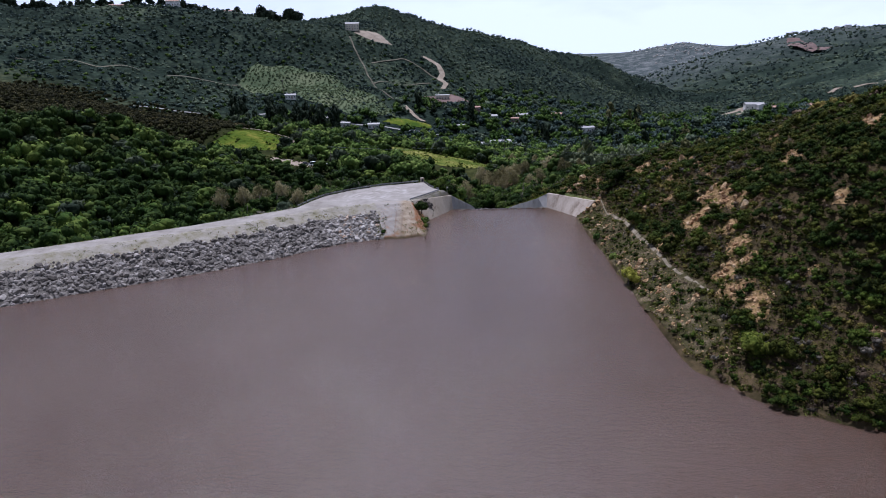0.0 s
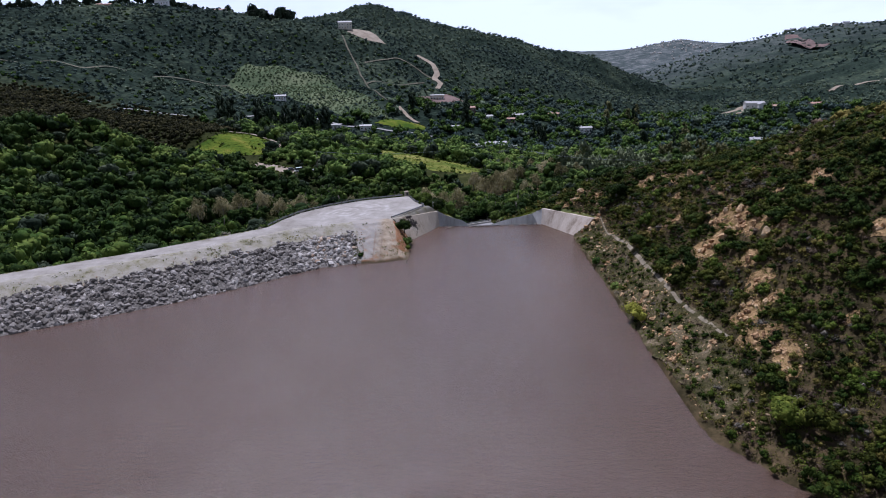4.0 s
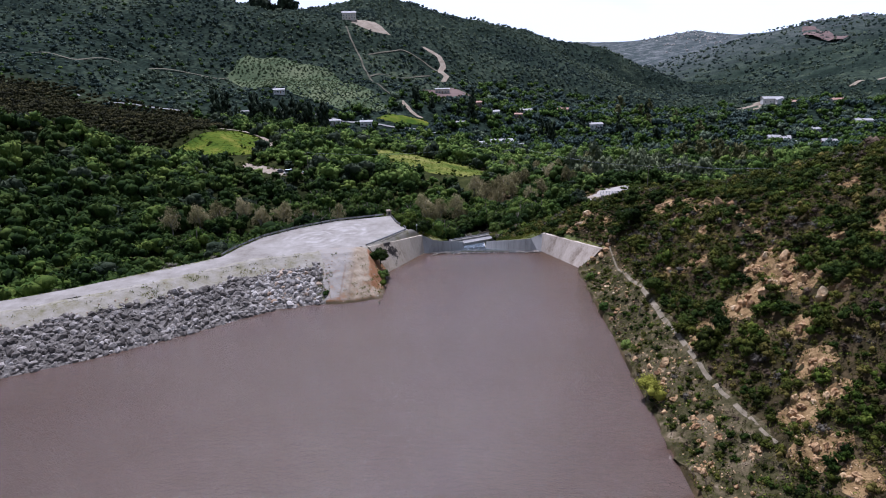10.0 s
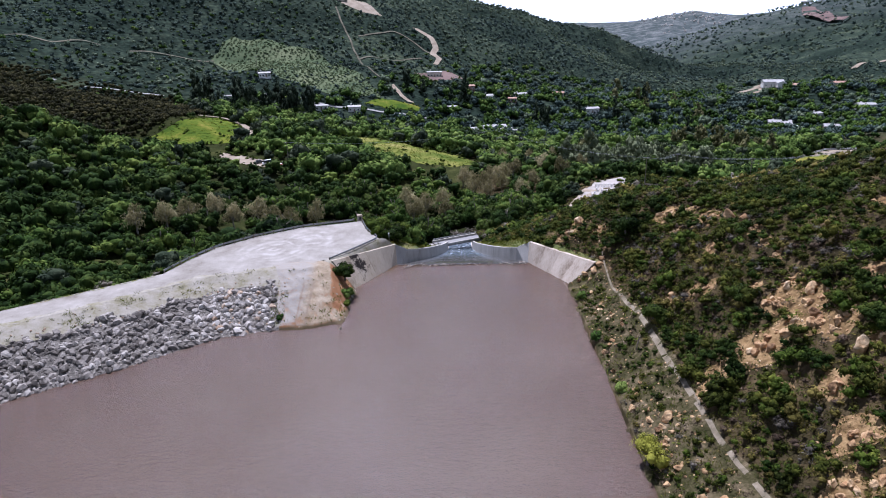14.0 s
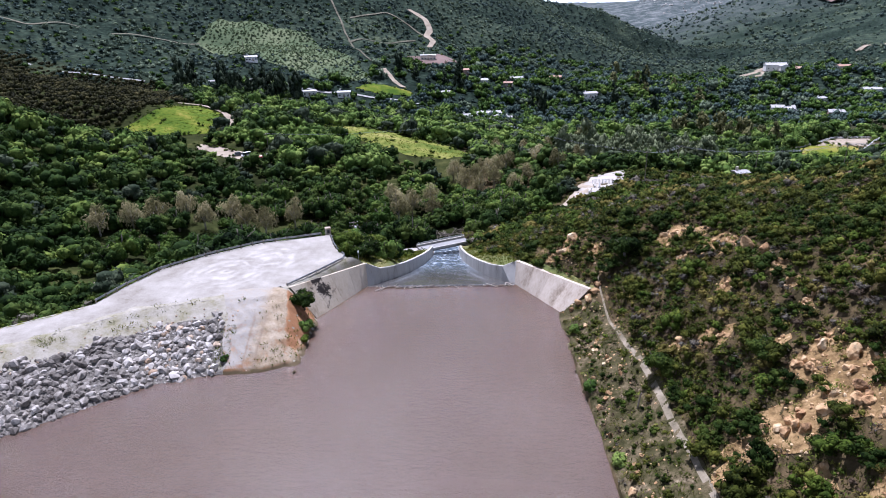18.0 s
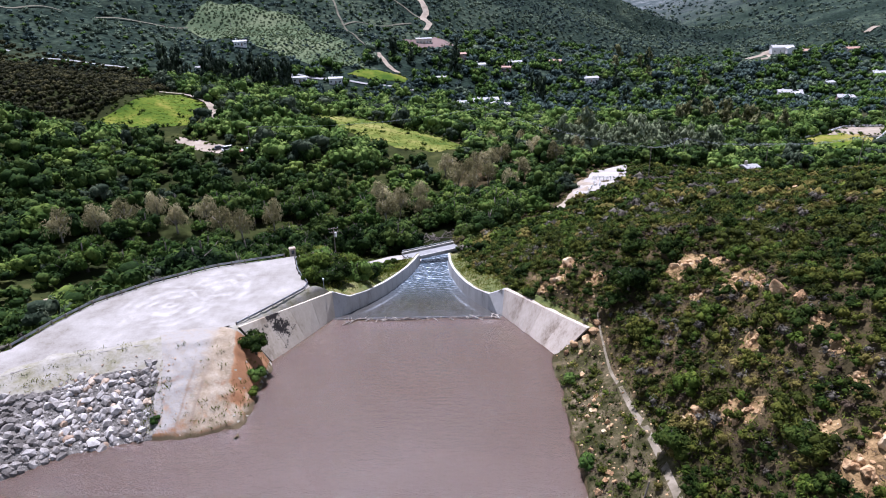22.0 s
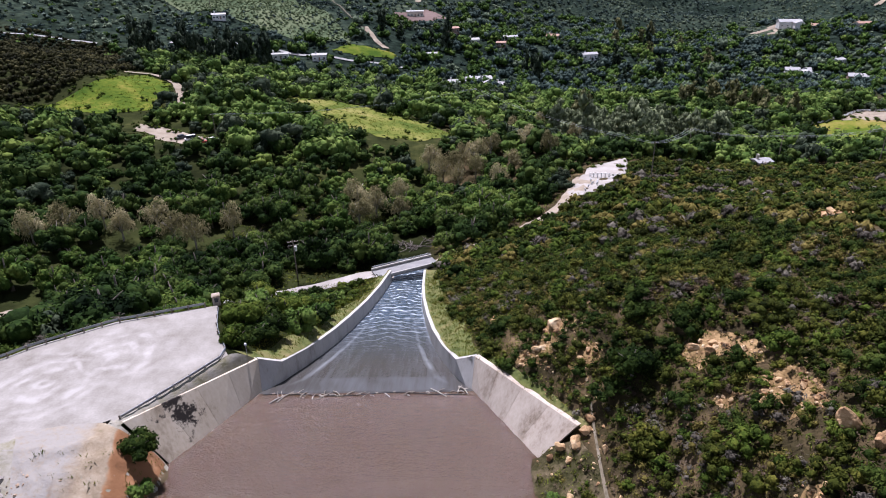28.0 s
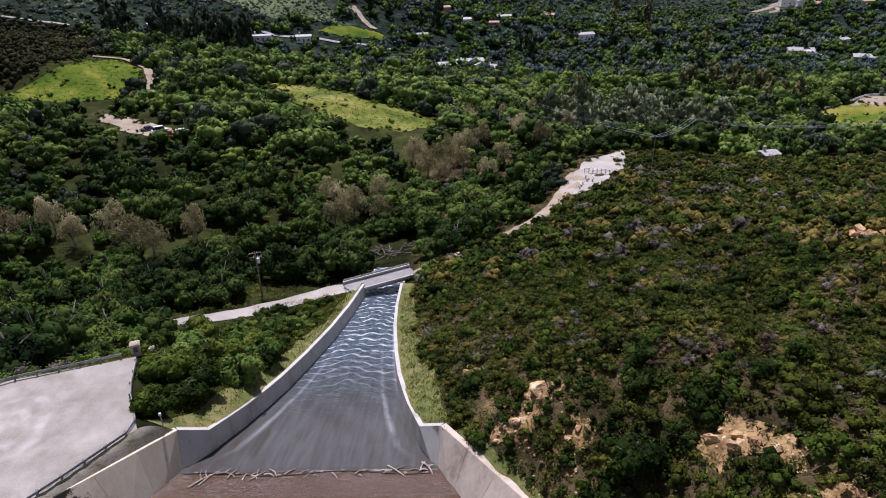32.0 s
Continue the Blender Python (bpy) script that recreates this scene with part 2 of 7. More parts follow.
    tile=material("clay_roof", [(0.3, (0.27, 0.15, 0.10)), (0.7, (0.42, 0.27, 0.20))], 0.8, 5, 0.8, 0.4, 0.05),
    grey_roof=material("grey_roof", [(0.3, (0.24, 0.23, 0.225)), (0.7, (0.42, 0.41, 0.40))], 0.8, 5, 0.7, 0.3, 0.04),
    pale_roof=material("pale_roof", [(0.3, (0.27, 0.26, 0.25)), (0.7, (0.40, 0.39, 0.38))], 0.8, 5, 0.6, 0.2, 0.04),
    glass=material("window_glass", [(0.3, (0.02, 0.025, 0.03)), (0.7, (0.05, 0.06, 0.07))], 1, 3, 0.08, 0, spec=0.6),
    blue=material("blue_sheet", [(0.3, (0.03, 0.16, 0.38)), (0.7, (0.06, 0.24, 0.50))], 1, 3, 0.5, 0.1, 0.02),
    red=material("red_paint", [(0.3, (0.25, 0.04, 0.03)), (0.7, (0.34, 0.07, 0.05))], 1, 3, 0.35, 0),
    white_paint=material("white_paint", [(0.3, (0.66, 0.66, 0.66)), (0.7, (0.78, 0.78, 0.78))], 1, 3, 0.35, 0),
    dark_paint=material("dark_paint", [(0.3, (0.03, 0.032, 0.036)), (0.7, (0.06, 0.063, 0.07))], 1, 3, 0.3, 0),
    rubber=material("rubber", [(0.3, (0.015, 0.015, 0.015)), (0.7, (0.03, 0.03, 0.03))], 2, 8, 0.85, 0.1, 0.01),
)


def water_material():
    """Silty lake water: brown body, wind ripples."""
    m = bpy.data.materials.new("silty_water")
    m.use_nodes = True
    nt = m.node_tree
    p = nt.nodes["Principled BSDF"]
    N, L = nt.nodes.new, nt.links.new
    geo = N("ShaderNodeNewGeometry")
    big = N("ShaderNodeTexNoise")
    big.inputs["Scale"].default_value, big.inputs["Detail"].default_value = 0.018, 3
    ramp = N("ShaderNodeValToRGB")
    el = ramp.color_ramp.elements
    el[0].position, el[0].color = 0.35, (0.064, 0.038, 0.024, 1)
    el[1].position, el[1].color = 0.68, (0.082, 0.052, 0.036, 1)
    L(geo.outputs["Position"], big.inputs["Vector"])
    L(big.outputs["Fac"], ramp.inputs["Fac"])
    # amber shallows towards the crest, browned further for the reflected hillside
    sep, shoal_reflect, tint = N("ShaderNodeSeparateXYZ"), N("ShaderNodeMapRange"), N("ShaderNodeMixRGB")
    L(geo.outputs["Position"], sep.inputs["Vector"])
    shoal_reflect.inputs["From Min"].default_value, shoal_reflect.inputs["From Max"].default_value = -34, -3
    shoal_reflect.inputs["To Max"].default_value = 0.85
    L(sep.outputs["Y"], shoal_reflect.inputs["Value"])
    tint.inputs["Color2"].default_value = (0.058, 0.029, 0.011, 1)
    L(shoal_reflect.outputs["Result"], tint.inputs["Fac"])
    L(ramp.outputs["Color"], tint.inputs["Color1"])
    L(tint.outputs["Color"], p.inputs["Base Color"])
    p.inputs["Roughness"].default_value, p.inputs["IOR"].default_value = 0.17, 1.333
    p.inputs["Specular IOR Level"].default_value = 0.6
    mp = N("ShaderNodeMapping")
    mp.inputs["Rotation"].default_value, mp.inputs["Scale"].default_value = (0, 0, radians(28)), (1.0, 2.6, 1)
    L(geo.outputs["Position"], mp.inputs["Vector"])
    heights = []
    for s, d in ((0.7, 2), (3.4, 6)):
        n = N("ShaderNodeTexNoise")
        n.inputs["Scale"].default_value, n.inputs["Detail"].default_value, n.inputs["Roughness"].default_value = s, d, 0.55
        L(mp.outputs["Vector"], n.inputs["Vector"])
        heights.append(n)
    gust = N("ShaderNodeTexNoise")
    gust.inputs["Scale"].default_value, gust.inputs["Detail"].default_value = 0.022, 2
    L(geo.outputs["Position"], gust.inputs["Vector"])
    gr = N("ShaderNodeMapRange")
    gr.inputs["From Min"].default_value, gr.inputs["From Max"].default_value = 0.38, 0.66
    gr.inputs["To Min"].default_value, gr.inputs["To Max"].default_value = 0.7, 1.0
    L(gust.outputs["Fac"], gr.inputs["Value"])
    add = N("ShaderNodeMath")
    L(heights[0].outputs["Fac"], add.inputs[0])
    L(heights[1].outputs["Fac"], add.inputs[1])
    mul = N("ShaderNodeMath")
    mul.operation = "MULTIPLY"
    L(add.outputs[0], mul.inputs[0])
    L(gr.outputs["Result"], mul.inputs[1])
    b = N("ShaderNodeBump")
    b.inputs["Strength"].default_value, b.inputs["Distance"].default_value = 1.0, 0.12
    L(mul.outputs[0], b.inputs["Height"])
    L(b.outputs["Normal"], p.inputs["Normal"])
    return m


def chute_material():
    """Fast shallow water over concrete: smooth and dark above, thin broken white crests further down."""
    m = bpy.data.materials.new("chute_water")
    m.use_nodes = True
    nt = m.node_tree
    p = nt.nodes["Principled BSDF"]
    N, L = nt.nodes.new, nt.links.new

    def noise_of(scale, stretch, detail, rough=0.5, twist=0.0):
        mp, n = N("ShaderNodeMapping"), N("ShaderNodeTexNoise")
        mp.inputs["Scale"].default_value = stretch
        L(geo.outputs["Position"], mp.inputs["Vector"])
        n.inputs["Scale"].default_value, n.inputs["Detail"].default_value, n.inputs["Roughness"].default_value, n.inputs["Distortion"].default_value = scale, detail, rough, twist
        L(mp.outputs["Vector"], n.inputs["Vector"])
        return n.outputs["Fac"]

    def remap(v, a, b, c=0.0, d=1.0):
        n = N("ShaderNodeMapRange")
        for k, w in zip(("From Min", "From Max", "To Min", "To Max"), (a, b, c, d)):
            n.inputs[k].default_value = w
        L(v, n.inputs["Value"])
        return n.outputs["Result"]

    def calc(op, a, b):
        n = N("ShaderNodeMath")
        n.operation = op
        for k, w in enumerate((a, b)):
            if isinstance(w, float):
                n.inputs[k].default_value = w
            else:
                L(w, n.inputs[k])
        return n.outputs[0]

    geo, sep = N("ShaderNodeNewGeometry"), N("ShaderNodeSeparateXYZ")
    L(geo.outputs["Position"], sep.inputs["Vector"])
    down = remap(sep.outputs["Y"], 9.0, 34.0)
    ramp = N("ShaderNodeValToRGB")
    el = ramp.color_ramp.elements
    el[0].position, el[0].color = 0.3, (0.048, 0.042, 0.035, 1)
    el[1].position, el[1].color = 0.75, (0.082, 0.082, 0.080, 1)
    L(noise_of(0.9, (1.3, 0.12, 0.12), 5, 0.6), ramp.inputs["Fac"])
    deep = N("ShaderNodeMixRGB")
    deep.inputs["Color2"].default_value = (0.040, 0.058, 0.076, 1)
    L(down, deep.inputs["Fac"])
    L(ramp.outputs["Color"], deep.inputs["Color1"])
    # crests: thin lines where a stretched noise crosses its middle
    crests = None
    for s, shape, thin in ((0.62, (0.42, 1.35, 0.4), 0.024), (0.85, (0.36, 1.7, 0.5), 0.018)):
        n = noise_of(s, shape, 2, 0.45, 0.6)
        line = remap(calc("ABSOLUTE", calc("SUBTRACT", n, 0.5), 0.0), thin, 0.0)
        crests = line if crests is None else calc("MAXIMUM", crests, line)
    broken = remap(noise_of(0.5, (1, 1, 1), 4, 0.6), 0.34, 0.52)
    white = calc("MULTIPLY", calc("MULTIPLY", crests, broken), calc("MULTIPLY", down, 0.2))
    foam = N("ShaderNodeAttribute")
    foam.attribute_name = "foam"
    soft = calc("MULTIPLY", foam.outputs["Fac"], remap(noise_of(1.1, (0.7, 0.5, 0.3), 4), 0.30, 0.52))
    both = calc("MAXIMUM", white, soft)
    mx = N("ShaderNodeMixRGB")
    mx.inputs["Color2"].default_value = (0.70, 0.76, 0.80, 1)
    L(both, mx.inputs["Fac"])
    L(deep.outputs["Color"], mx.inputs["Color1"])
    L(mx.outputs["Color"], p.inputs["Base Color"])
    p.inputs["Roughness"].default_value, p.inputs["IOR"].default_value = 0.16, 1.333
    b = N("ShaderNodeBump")
    b.inputs["Strength"].default_value, b.inputs["Distance"].default_value = 0.20, 0.08
    L(calc("ADD", noise_of(1.2, (1.6, 1.2, 0.9), 4), calc("MULTIPLY", white, 0.6)), b.inputs["Height"])
    L(b.outputs["Normal"], p.inputs["Normal"])
    return m


def ground_material():
    """Soil with litter near the lake, green chaparral cover on the hills beyond the valley."""
    m = material("chaparral_soil", [(0.28, (0.016, 0.014, 0.007)), (0.46, (0.042, 0.034, 0.016)), (0.64, (0.095, 0.068, 0.035)), (0.82, (0.24, 0.165, 0.09))], 0.2, 1.8, 0.95, 1.0, 0.4, spec=0.02)
    nt = m.node_tree
    N, L = nt.nodes.new, nt.links.new
    p = next(n for n in nt.nodes if n.bl_idname == "ShaderNodeBsdfPrincipled")
    near = p.inputs["Base Color"].links[0].from_socket
    geo, sep = N("ShaderNodeNewGeometry"), N("ShaderNodeSeparateXYZ")
    L(geo.outputs["Position"], sep.inputs["Vector"])
    far = N("ShaderNodeMapRange")
    far.inputs["From Min"].default_value, far.inputs["From Max"].default_value = 250, 380
    L(sep.outputs["Y"], far.inputs["Value"])
    mp = N("ShaderNodeMapping")
    mp.inputs["Scale"].default_value = (1, 1, 2.2)
    L(geo.outputs["Position"], mp.inputs["Vector"])
    fac = None
    for s, d, r in ((0.012, 6, 0.7), (0.16, 4, 0.6)):
        n = N("ShaderNodeTexNoise")
        n.inputs["Scale"].default_value, n.inputs["Detail"].default_value, n.inputs["Roughness"].default_value = s, d, r
        L(mp.outputs["Vector"], n.inputs["Vector"])
        if fac is None:
            fac = n.outputs["Fac"]
        else:
            av = N("ShaderNodeMath")
            av.operation = "MULTIPLY_ADD"
            av.inputs[1].default_value = 0.5
            L(n.outputs["Fac"], av.inputs[0])
            L(fac, av.inputs[2])
            fac = av.outputs[0]
    ramp = N("ShaderNodeValToRGB")
    el = ramp.color_ramp.elements
    el.new(0.5)
    el.new(0.6)
    # bluish greens, with a little distance haze in the colour
    for k, (q, c) in zip(el, ((0.60, (0.010, 0.018, 0.012)), (0.74, (0.023, 0.036, 0.025)), (0.86, (0.048, 0.066, 0.043)), (0.99, (0.100, 0.120, 0.068)))):
        k.position, k.color = q, (*c, 1)
    L(fac, ramp.inputs["Fac"])
    # shrub cells with edges darkened in the colour, as shade between shrubs
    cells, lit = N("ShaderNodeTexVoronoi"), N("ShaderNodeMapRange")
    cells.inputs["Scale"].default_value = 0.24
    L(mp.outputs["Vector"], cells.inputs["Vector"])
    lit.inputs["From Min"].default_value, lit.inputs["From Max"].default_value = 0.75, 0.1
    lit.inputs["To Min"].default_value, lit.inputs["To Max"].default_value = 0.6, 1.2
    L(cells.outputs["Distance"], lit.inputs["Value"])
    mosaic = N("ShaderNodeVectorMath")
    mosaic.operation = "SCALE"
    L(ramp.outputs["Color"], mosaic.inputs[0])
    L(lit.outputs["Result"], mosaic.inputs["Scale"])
    old = p.inputs["Normal"].links[0].from_socket
    lumps = N("ShaderNodeBump")
    lumps.inputs["Distance"].default_value = 0.4
    lumps.invert = True
    L(cells.outputs["Distance"], lumps.inputs["Height"])
    L(far.outputs["Result"], lumps.inputs["Strength"])
    L(old, lumps.inputs["Normal"])
    L(lumps.outputs["Normal"], p.inputs["Normal"])
    # the distant mountains pale to grey: haze put into the colour, with bare granite
    hazy_rock, grey = N("ShaderNodeMapRange"), N("ShaderNodeValToRGB")
    hazy_rock.inputs["From Min"].default_value, hazy_rock.inputs["From Max"].default_value = 1500, 2600
    L(sep.outputs["Y"], hazy_rock.inputs["Value"])
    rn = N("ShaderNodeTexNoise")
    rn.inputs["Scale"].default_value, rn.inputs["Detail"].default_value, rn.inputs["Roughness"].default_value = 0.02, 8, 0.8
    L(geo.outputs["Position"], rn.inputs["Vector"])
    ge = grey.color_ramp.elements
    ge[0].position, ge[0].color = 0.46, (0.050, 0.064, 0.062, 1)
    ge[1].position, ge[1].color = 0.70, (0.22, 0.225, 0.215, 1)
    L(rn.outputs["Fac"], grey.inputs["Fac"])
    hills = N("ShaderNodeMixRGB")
    L(hazy_rock.outputs["Result"], hills.inputs["Fac"])
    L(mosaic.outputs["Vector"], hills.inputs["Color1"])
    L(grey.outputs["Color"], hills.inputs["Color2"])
    west = N("ShaderNodeMapRange")
    west.inputs["From Min"].default_value, west.inputs["From Max"].default_value = 12, 3
    L(sep.outputs["X"], west.inputs["Value"])
    wide = N("ShaderNodeMath")
    wide.operation = "MAXIMUM"
    L(far.outputs["Result"], wide.inputs[0])
    L(west.outputs["Result"], wide.inputs[1])
    # leaf litter and rank grass on the valley floor
    litter, valley, mx = N("ShaderNodeValToRGB"), N("ShaderNodeMixRGB"), N("ShaderNodeMixRGB")
    le = litter.color_ramp.elements
    le.new(0.5)
    for k, (q, c) in zip(le, ((0.62, (0.012, 0.015, 0.005)), (0.80, (0.034, 0.040, 0.012)), (0.97, (0.085, 0.084, 0.028)))):
        k.position, k.color = q, (*c, 1)
    L(fac, litter.inputs["Fac"])
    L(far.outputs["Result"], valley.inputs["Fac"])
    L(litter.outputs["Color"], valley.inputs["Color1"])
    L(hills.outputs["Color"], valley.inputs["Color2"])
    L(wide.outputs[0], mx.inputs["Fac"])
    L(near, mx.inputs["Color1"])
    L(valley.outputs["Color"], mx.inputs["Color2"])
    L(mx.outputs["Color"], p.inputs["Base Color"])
    return m


def lichen_concrete():
    """Concrete with ragged black lichen blotches."""
    m = material("lichened_concrete", [(0.22, (0.27, 0.21, 0.14)), (0.45, (0.52, 0.44, 0.33)), (0.75, (0.64, 0.565, 0.45))], 0.35, 3.5, 0.88, 0.25, 0.02, stretch=(1, 1, 0.35))
    nt = m.node_tree
    N, L = nt.nodes.new, nt.links.new
    p = next(n for n in nt.nodes if n.bl_idname == "ShaderNodeBsdfPrincipled")
    pale = p.inputs["Base Color"].links[0].from_socket
    geo, n, r = N("ShaderNodeNewGeometry"), N("ShaderNodeTexNoise"), N("ShaderNodeMapRange")
    n.inputs["Scale"].default_value, n.inputs["Detail"].default_value, n.inputs["Roughness"].default_value = 0.62, 9, 0.75
    L(geo.outputs["Position"], n.inputs["Vector"])
    r.inputs["From Min"].default_value, r.inputs["From Max"].default_value = 0.62, 0.68
    away, dist, near, sum_ = N("ShaderNodeVectorMath"), N("ShaderNodeVectorMath"), N("ShaderNodeMapRange"), N("ShaderNodeMath")
    away.operation, dist.operation = "SUBTRACT", "LENGTH"
    away.inputs[1].default_value = (-18.1, -6.6, 3.0)
    L(geo.outputs["Position"], away.inputs[0])
    L(away.outputs[0], dist.inputs[0])
    near.inputs["From Min"].default_value, near.inputs["From Max"].default_value = 0.5, 6.2
    near.inputs["To Min"].default_value, near.inputs["To Max"].default_value = 0.19, -0.12
    L(dist.outputs["Value"], near.inputs["Value"])
    L(n.outputs["Fac"], sum_.inputs[0])
    L(near.outputs["Result"], sum_.inputs[1])
    L(sum_.outputs[0], r.inputs["Value"])
    mx = N("ShaderNodeMixRGB")
    mx.inputs["Color2"].default_value = (0.030, 0.024, 0.020, 1)
    L(r.outputs["Result"], mx.inputs["Fac"])
    L(pale, mx.inputs["Color1"])
    L(mx.outputs["Color"], p.inputs["Base Color"])
    return m


def yard_material():
    """Pale gravel with curved wheel marks of turning vehicles."""
    m = material("yard_gravel", [(0.28, (0.135, 0.115, 0.088)), (0.42, (0.215, 0.194, 0.163)), (0.58, (0.268, 0.247, 0.215)), (0.78, (0.345, 0.320, 0.285))], 0.3, 5.0, 0.95, 0.35, 0.03)
    nt = m.node_tree
    N, L = nt.nodes.new, nt.links.new
    p = next(n for n in nt.nodes if n.bl_idname == "ShaderNodeBsdfPrincipled")
    pale = p.inputs["Base Color"].links[0].from_socket
    geo, fade = N("ShaderNodeNewGeometry"), None
    for cx, cy, reach, s in ((-27.5, 1.0, 7.0, 0.95), (-33, -4.5, 8.0, 0.8)):
        off, ln = N("ShaderNodeVectorMath"), N("ShaderNodeVectorMath")
        off.operation, ln.operation = "SUBTRACT", "LENGTH"
        off.inputs[1].default_value = (cx, cy, 4.9)
        L(geo.outputs["Position"], off.inputs[0])
        L(off.outputs[0], ln.inputs[0])
        nz = N("ShaderNodeTexNoise")
        nz.inputs["Scale"].default_value = 0.16
        L(geo.outputs["Position"], nz.inputs["Vector"])
        sm = N("ShaderNodeMath")
        sm.operation = "MULTIPLY_ADD"
        sm.inputs[1].default_value = 5.5
        L(nz.outputs["Fac"], sm.inputs[0])
        L(ln.outputs["Value"], sm.inputs[2])
        fr = N("ShaderNodeMath")
        fr.operation = "PINGPONG"
        fr.inputs[1].default_value = s
        L(sm.outputs[0], fr.inputs[0])
        band = N("ShaderNodeMapRange")
        band.inputs["From Min"].default_value, band.inputs["From Max"].default_value = s * 0.25, s * 0.75
        L(fr.outputs[0], band.inputs["Value"])
        edge = N("ShaderNodeMapRange")
        edge.inputs["From Min"].default_value, edge.inputs["From Max"].default_value = reach, reach * 0.5
        L(ln.outputs["Value"], edge.inputs["Value"])
        wear = N("ShaderNodeTexNoise")
        wear.inputs["Scale"].default_value, wear.inputs["Detail"].default_value = 0.45, 5
        L(geo.outputs["Position"], wear.inputs["Vector"])
        wr = N("ShaderNodeMapRange")
        wr.inputs["From Min"].default_value, wr.inputs["From Max"].default_value = 0.42, 0.62
        L(wear.outputs["Fac"], wr.inputs["Value"])
        worn = N("ShaderNodeMath")
        worn.operation = "MULTIPLY"
        L(edge.outputs["Result"], worn.inputs[0])
        L(wr.outputs["Result"], worn.inputs[1])
        edge = worn
        ml = N("ShaderNodeMath")
        ml.operation = "MULTIPLY"
        L(band.outputs["Result"], ml.inputs[0])
        L(edge.outputs[0], ml.inputs[1])
        if fade is None:
            fade = ml.outputs[0]
        else:
            top = N("ShaderNodeMath")
            top.operation = "MAXIMUM"
            L(fade, top.inputs[0])
            L(ml.outputs[0], top.inputs[1])
            fade = top.outputs[0]
    half = N("ShaderNodeMath")
    half.operation = "MULTIPLY"
    half.inputs[1].default_value = 0.46
    L(fade, half.inputs[0])
    mx = N("ShaderNodeMixRGB")
    mx.inputs["Color2"].default_value = (0.48, 0.455, 0.425, 1)
    L(half.outputs[0], mx.inputs["Fac"])
    L(pale, mx.inputs["Color1"])
    L(mx.outputs["Color"], p.inputs["Base Color"])
    return m


def end_material():
    """The dam's end: dusty gravel with a pale wheel track, orange clay where it breaks off steeply."""
    m = material("dam_end_earth", [(0.28, (0.13, 0.120, 0.055)), (0.44, (0.24, 0.185, 0.120)), (0.6, (0.30, 0.240, 0.165)), (0.8, (0.37, 0.32, 0.245))], 0.6, 3.4, 0.95, 0.9, 0.15)
    nt = m.node_tree
    N, L = nt.nodes.new, nt.links.new
    p = next(n for n in nt.nodes if n.bl_idname == "ShaderNodeBsdfPrincipled")
    dust = p.inputs["Base Color"].links[0].from_socket
    geo, pos, nor = N("ShaderNodeNewGeometry"), N("ShaderNodeSeparateXYZ"), N("ShaderNodeSeparateXYZ")
    L(geo.outputs["Position"], pos.inputs["Vector"])
    L(geo.outputs["Normal"], nor.inputs["Vector"])
    blot = N("ShaderNodeTexNoise")
    blot.inputs["Scale"].default_value, blot.inputs["Detail"].default_value, blot.inputs["Roughness"].default_value = 0.55, 7, 0.7
    L(geo.outputs["Position"], blot.inputs["Vector"])

    fray = N("ShaderNodeTexNoise")
    fray.inputs["Scale"].default_value, fray.inputs["Detail"].default_value, fray.inputs["Roughness"].default_value = 1.6, 6, 0.75
    L(geo.outputs["Position"], fray.inputs["Vector"])

    def calc(op, a, b):
        n = N("ShaderNodeMath")
        n.operation = op
        for k, w in enumerate((a, b)):
            if isinstance(w, float):
                n.inputs[k].default_value = w
            else:
                L(w, n.inputs[k])
        return n.outputs[0]

    def remap(v, a, b):
        n = N("ShaderNodeMapRange")
        n.inputs["From Min"].default_value, n.inputs["From Max"].default_value = a, b
        L(v, n.inputs["Value"])
        return n.outputs["Result"]

    def over(fac, colour, under):
        n = N("ShaderNodeMixRGB")
        n.inputs["Color2"].default_value = (*colour, 1)
        L(fac, n.inputs["Fac"])
        L(under, n.inputs["Color1"])
        return n.outputs["Color"]

    pale = remap(calc("ADD", pos.outputs["X"], calc("MULTIPLY", blot.outputs["Fac"], 4.0)), -21.4, -23.0)
    c = over(calc("MULTIPLY", pale, remap(fray.outputs["Fac"], 0.25, 0.5)), (0.280, 0.258, 0.226), dust)
    for rut in (-24.9, -23.5):
        off = calc("ABSOLUTE", calc("SUBTRACT", calc("ADD", pos.outputs["X"], calc("MULTIPLY", blot.outputs["Fac"], 0.8)), rut + 0.4), 0.0)
        c = over(calc("MULTIPLY", remap(calc("ADD", off, calc("MULTIPLY", fray.outputs["Fac"], 0.5)), 0.55, 0.25), remap(pos.outputs["Y"], -16.5, -19.5)), (0.225, 0.175, 0.125), c)
    steep = remap(calc("ADD", nor.outputs["Z"], calc("MULTIPLY", blot.outputs["Fac"], 0.5)), 1.10, 0.98)
    c = over(steep, (0.34, 0.190, 0.095), c)
    deep = remap(calc("ADD", nor.outputs["Z"], calc("MULTIPLY", blot.outputs["Fac"], -0.6)), 0.55, 0.40)
    c = over(deep, (0.26, 0.125, 0.055), c)
    wet = remap(calc("ADD", pos.outputs["Z"], calc("MULTIPLY", blot.outputs["Fac"], 0.5)), 0.85, 0.45)
    c = over(wet, (0.085, 0.062, 0.030), c)
    L(c, p.inputs["Base Color"])
    return m


M["yard"], M["end"] = yard_material(), end_material()
M["ground"], M["lichened"] = ground_material(), lichen_concrete()
M["water"], M["chute"] = water_material(), chute_material()

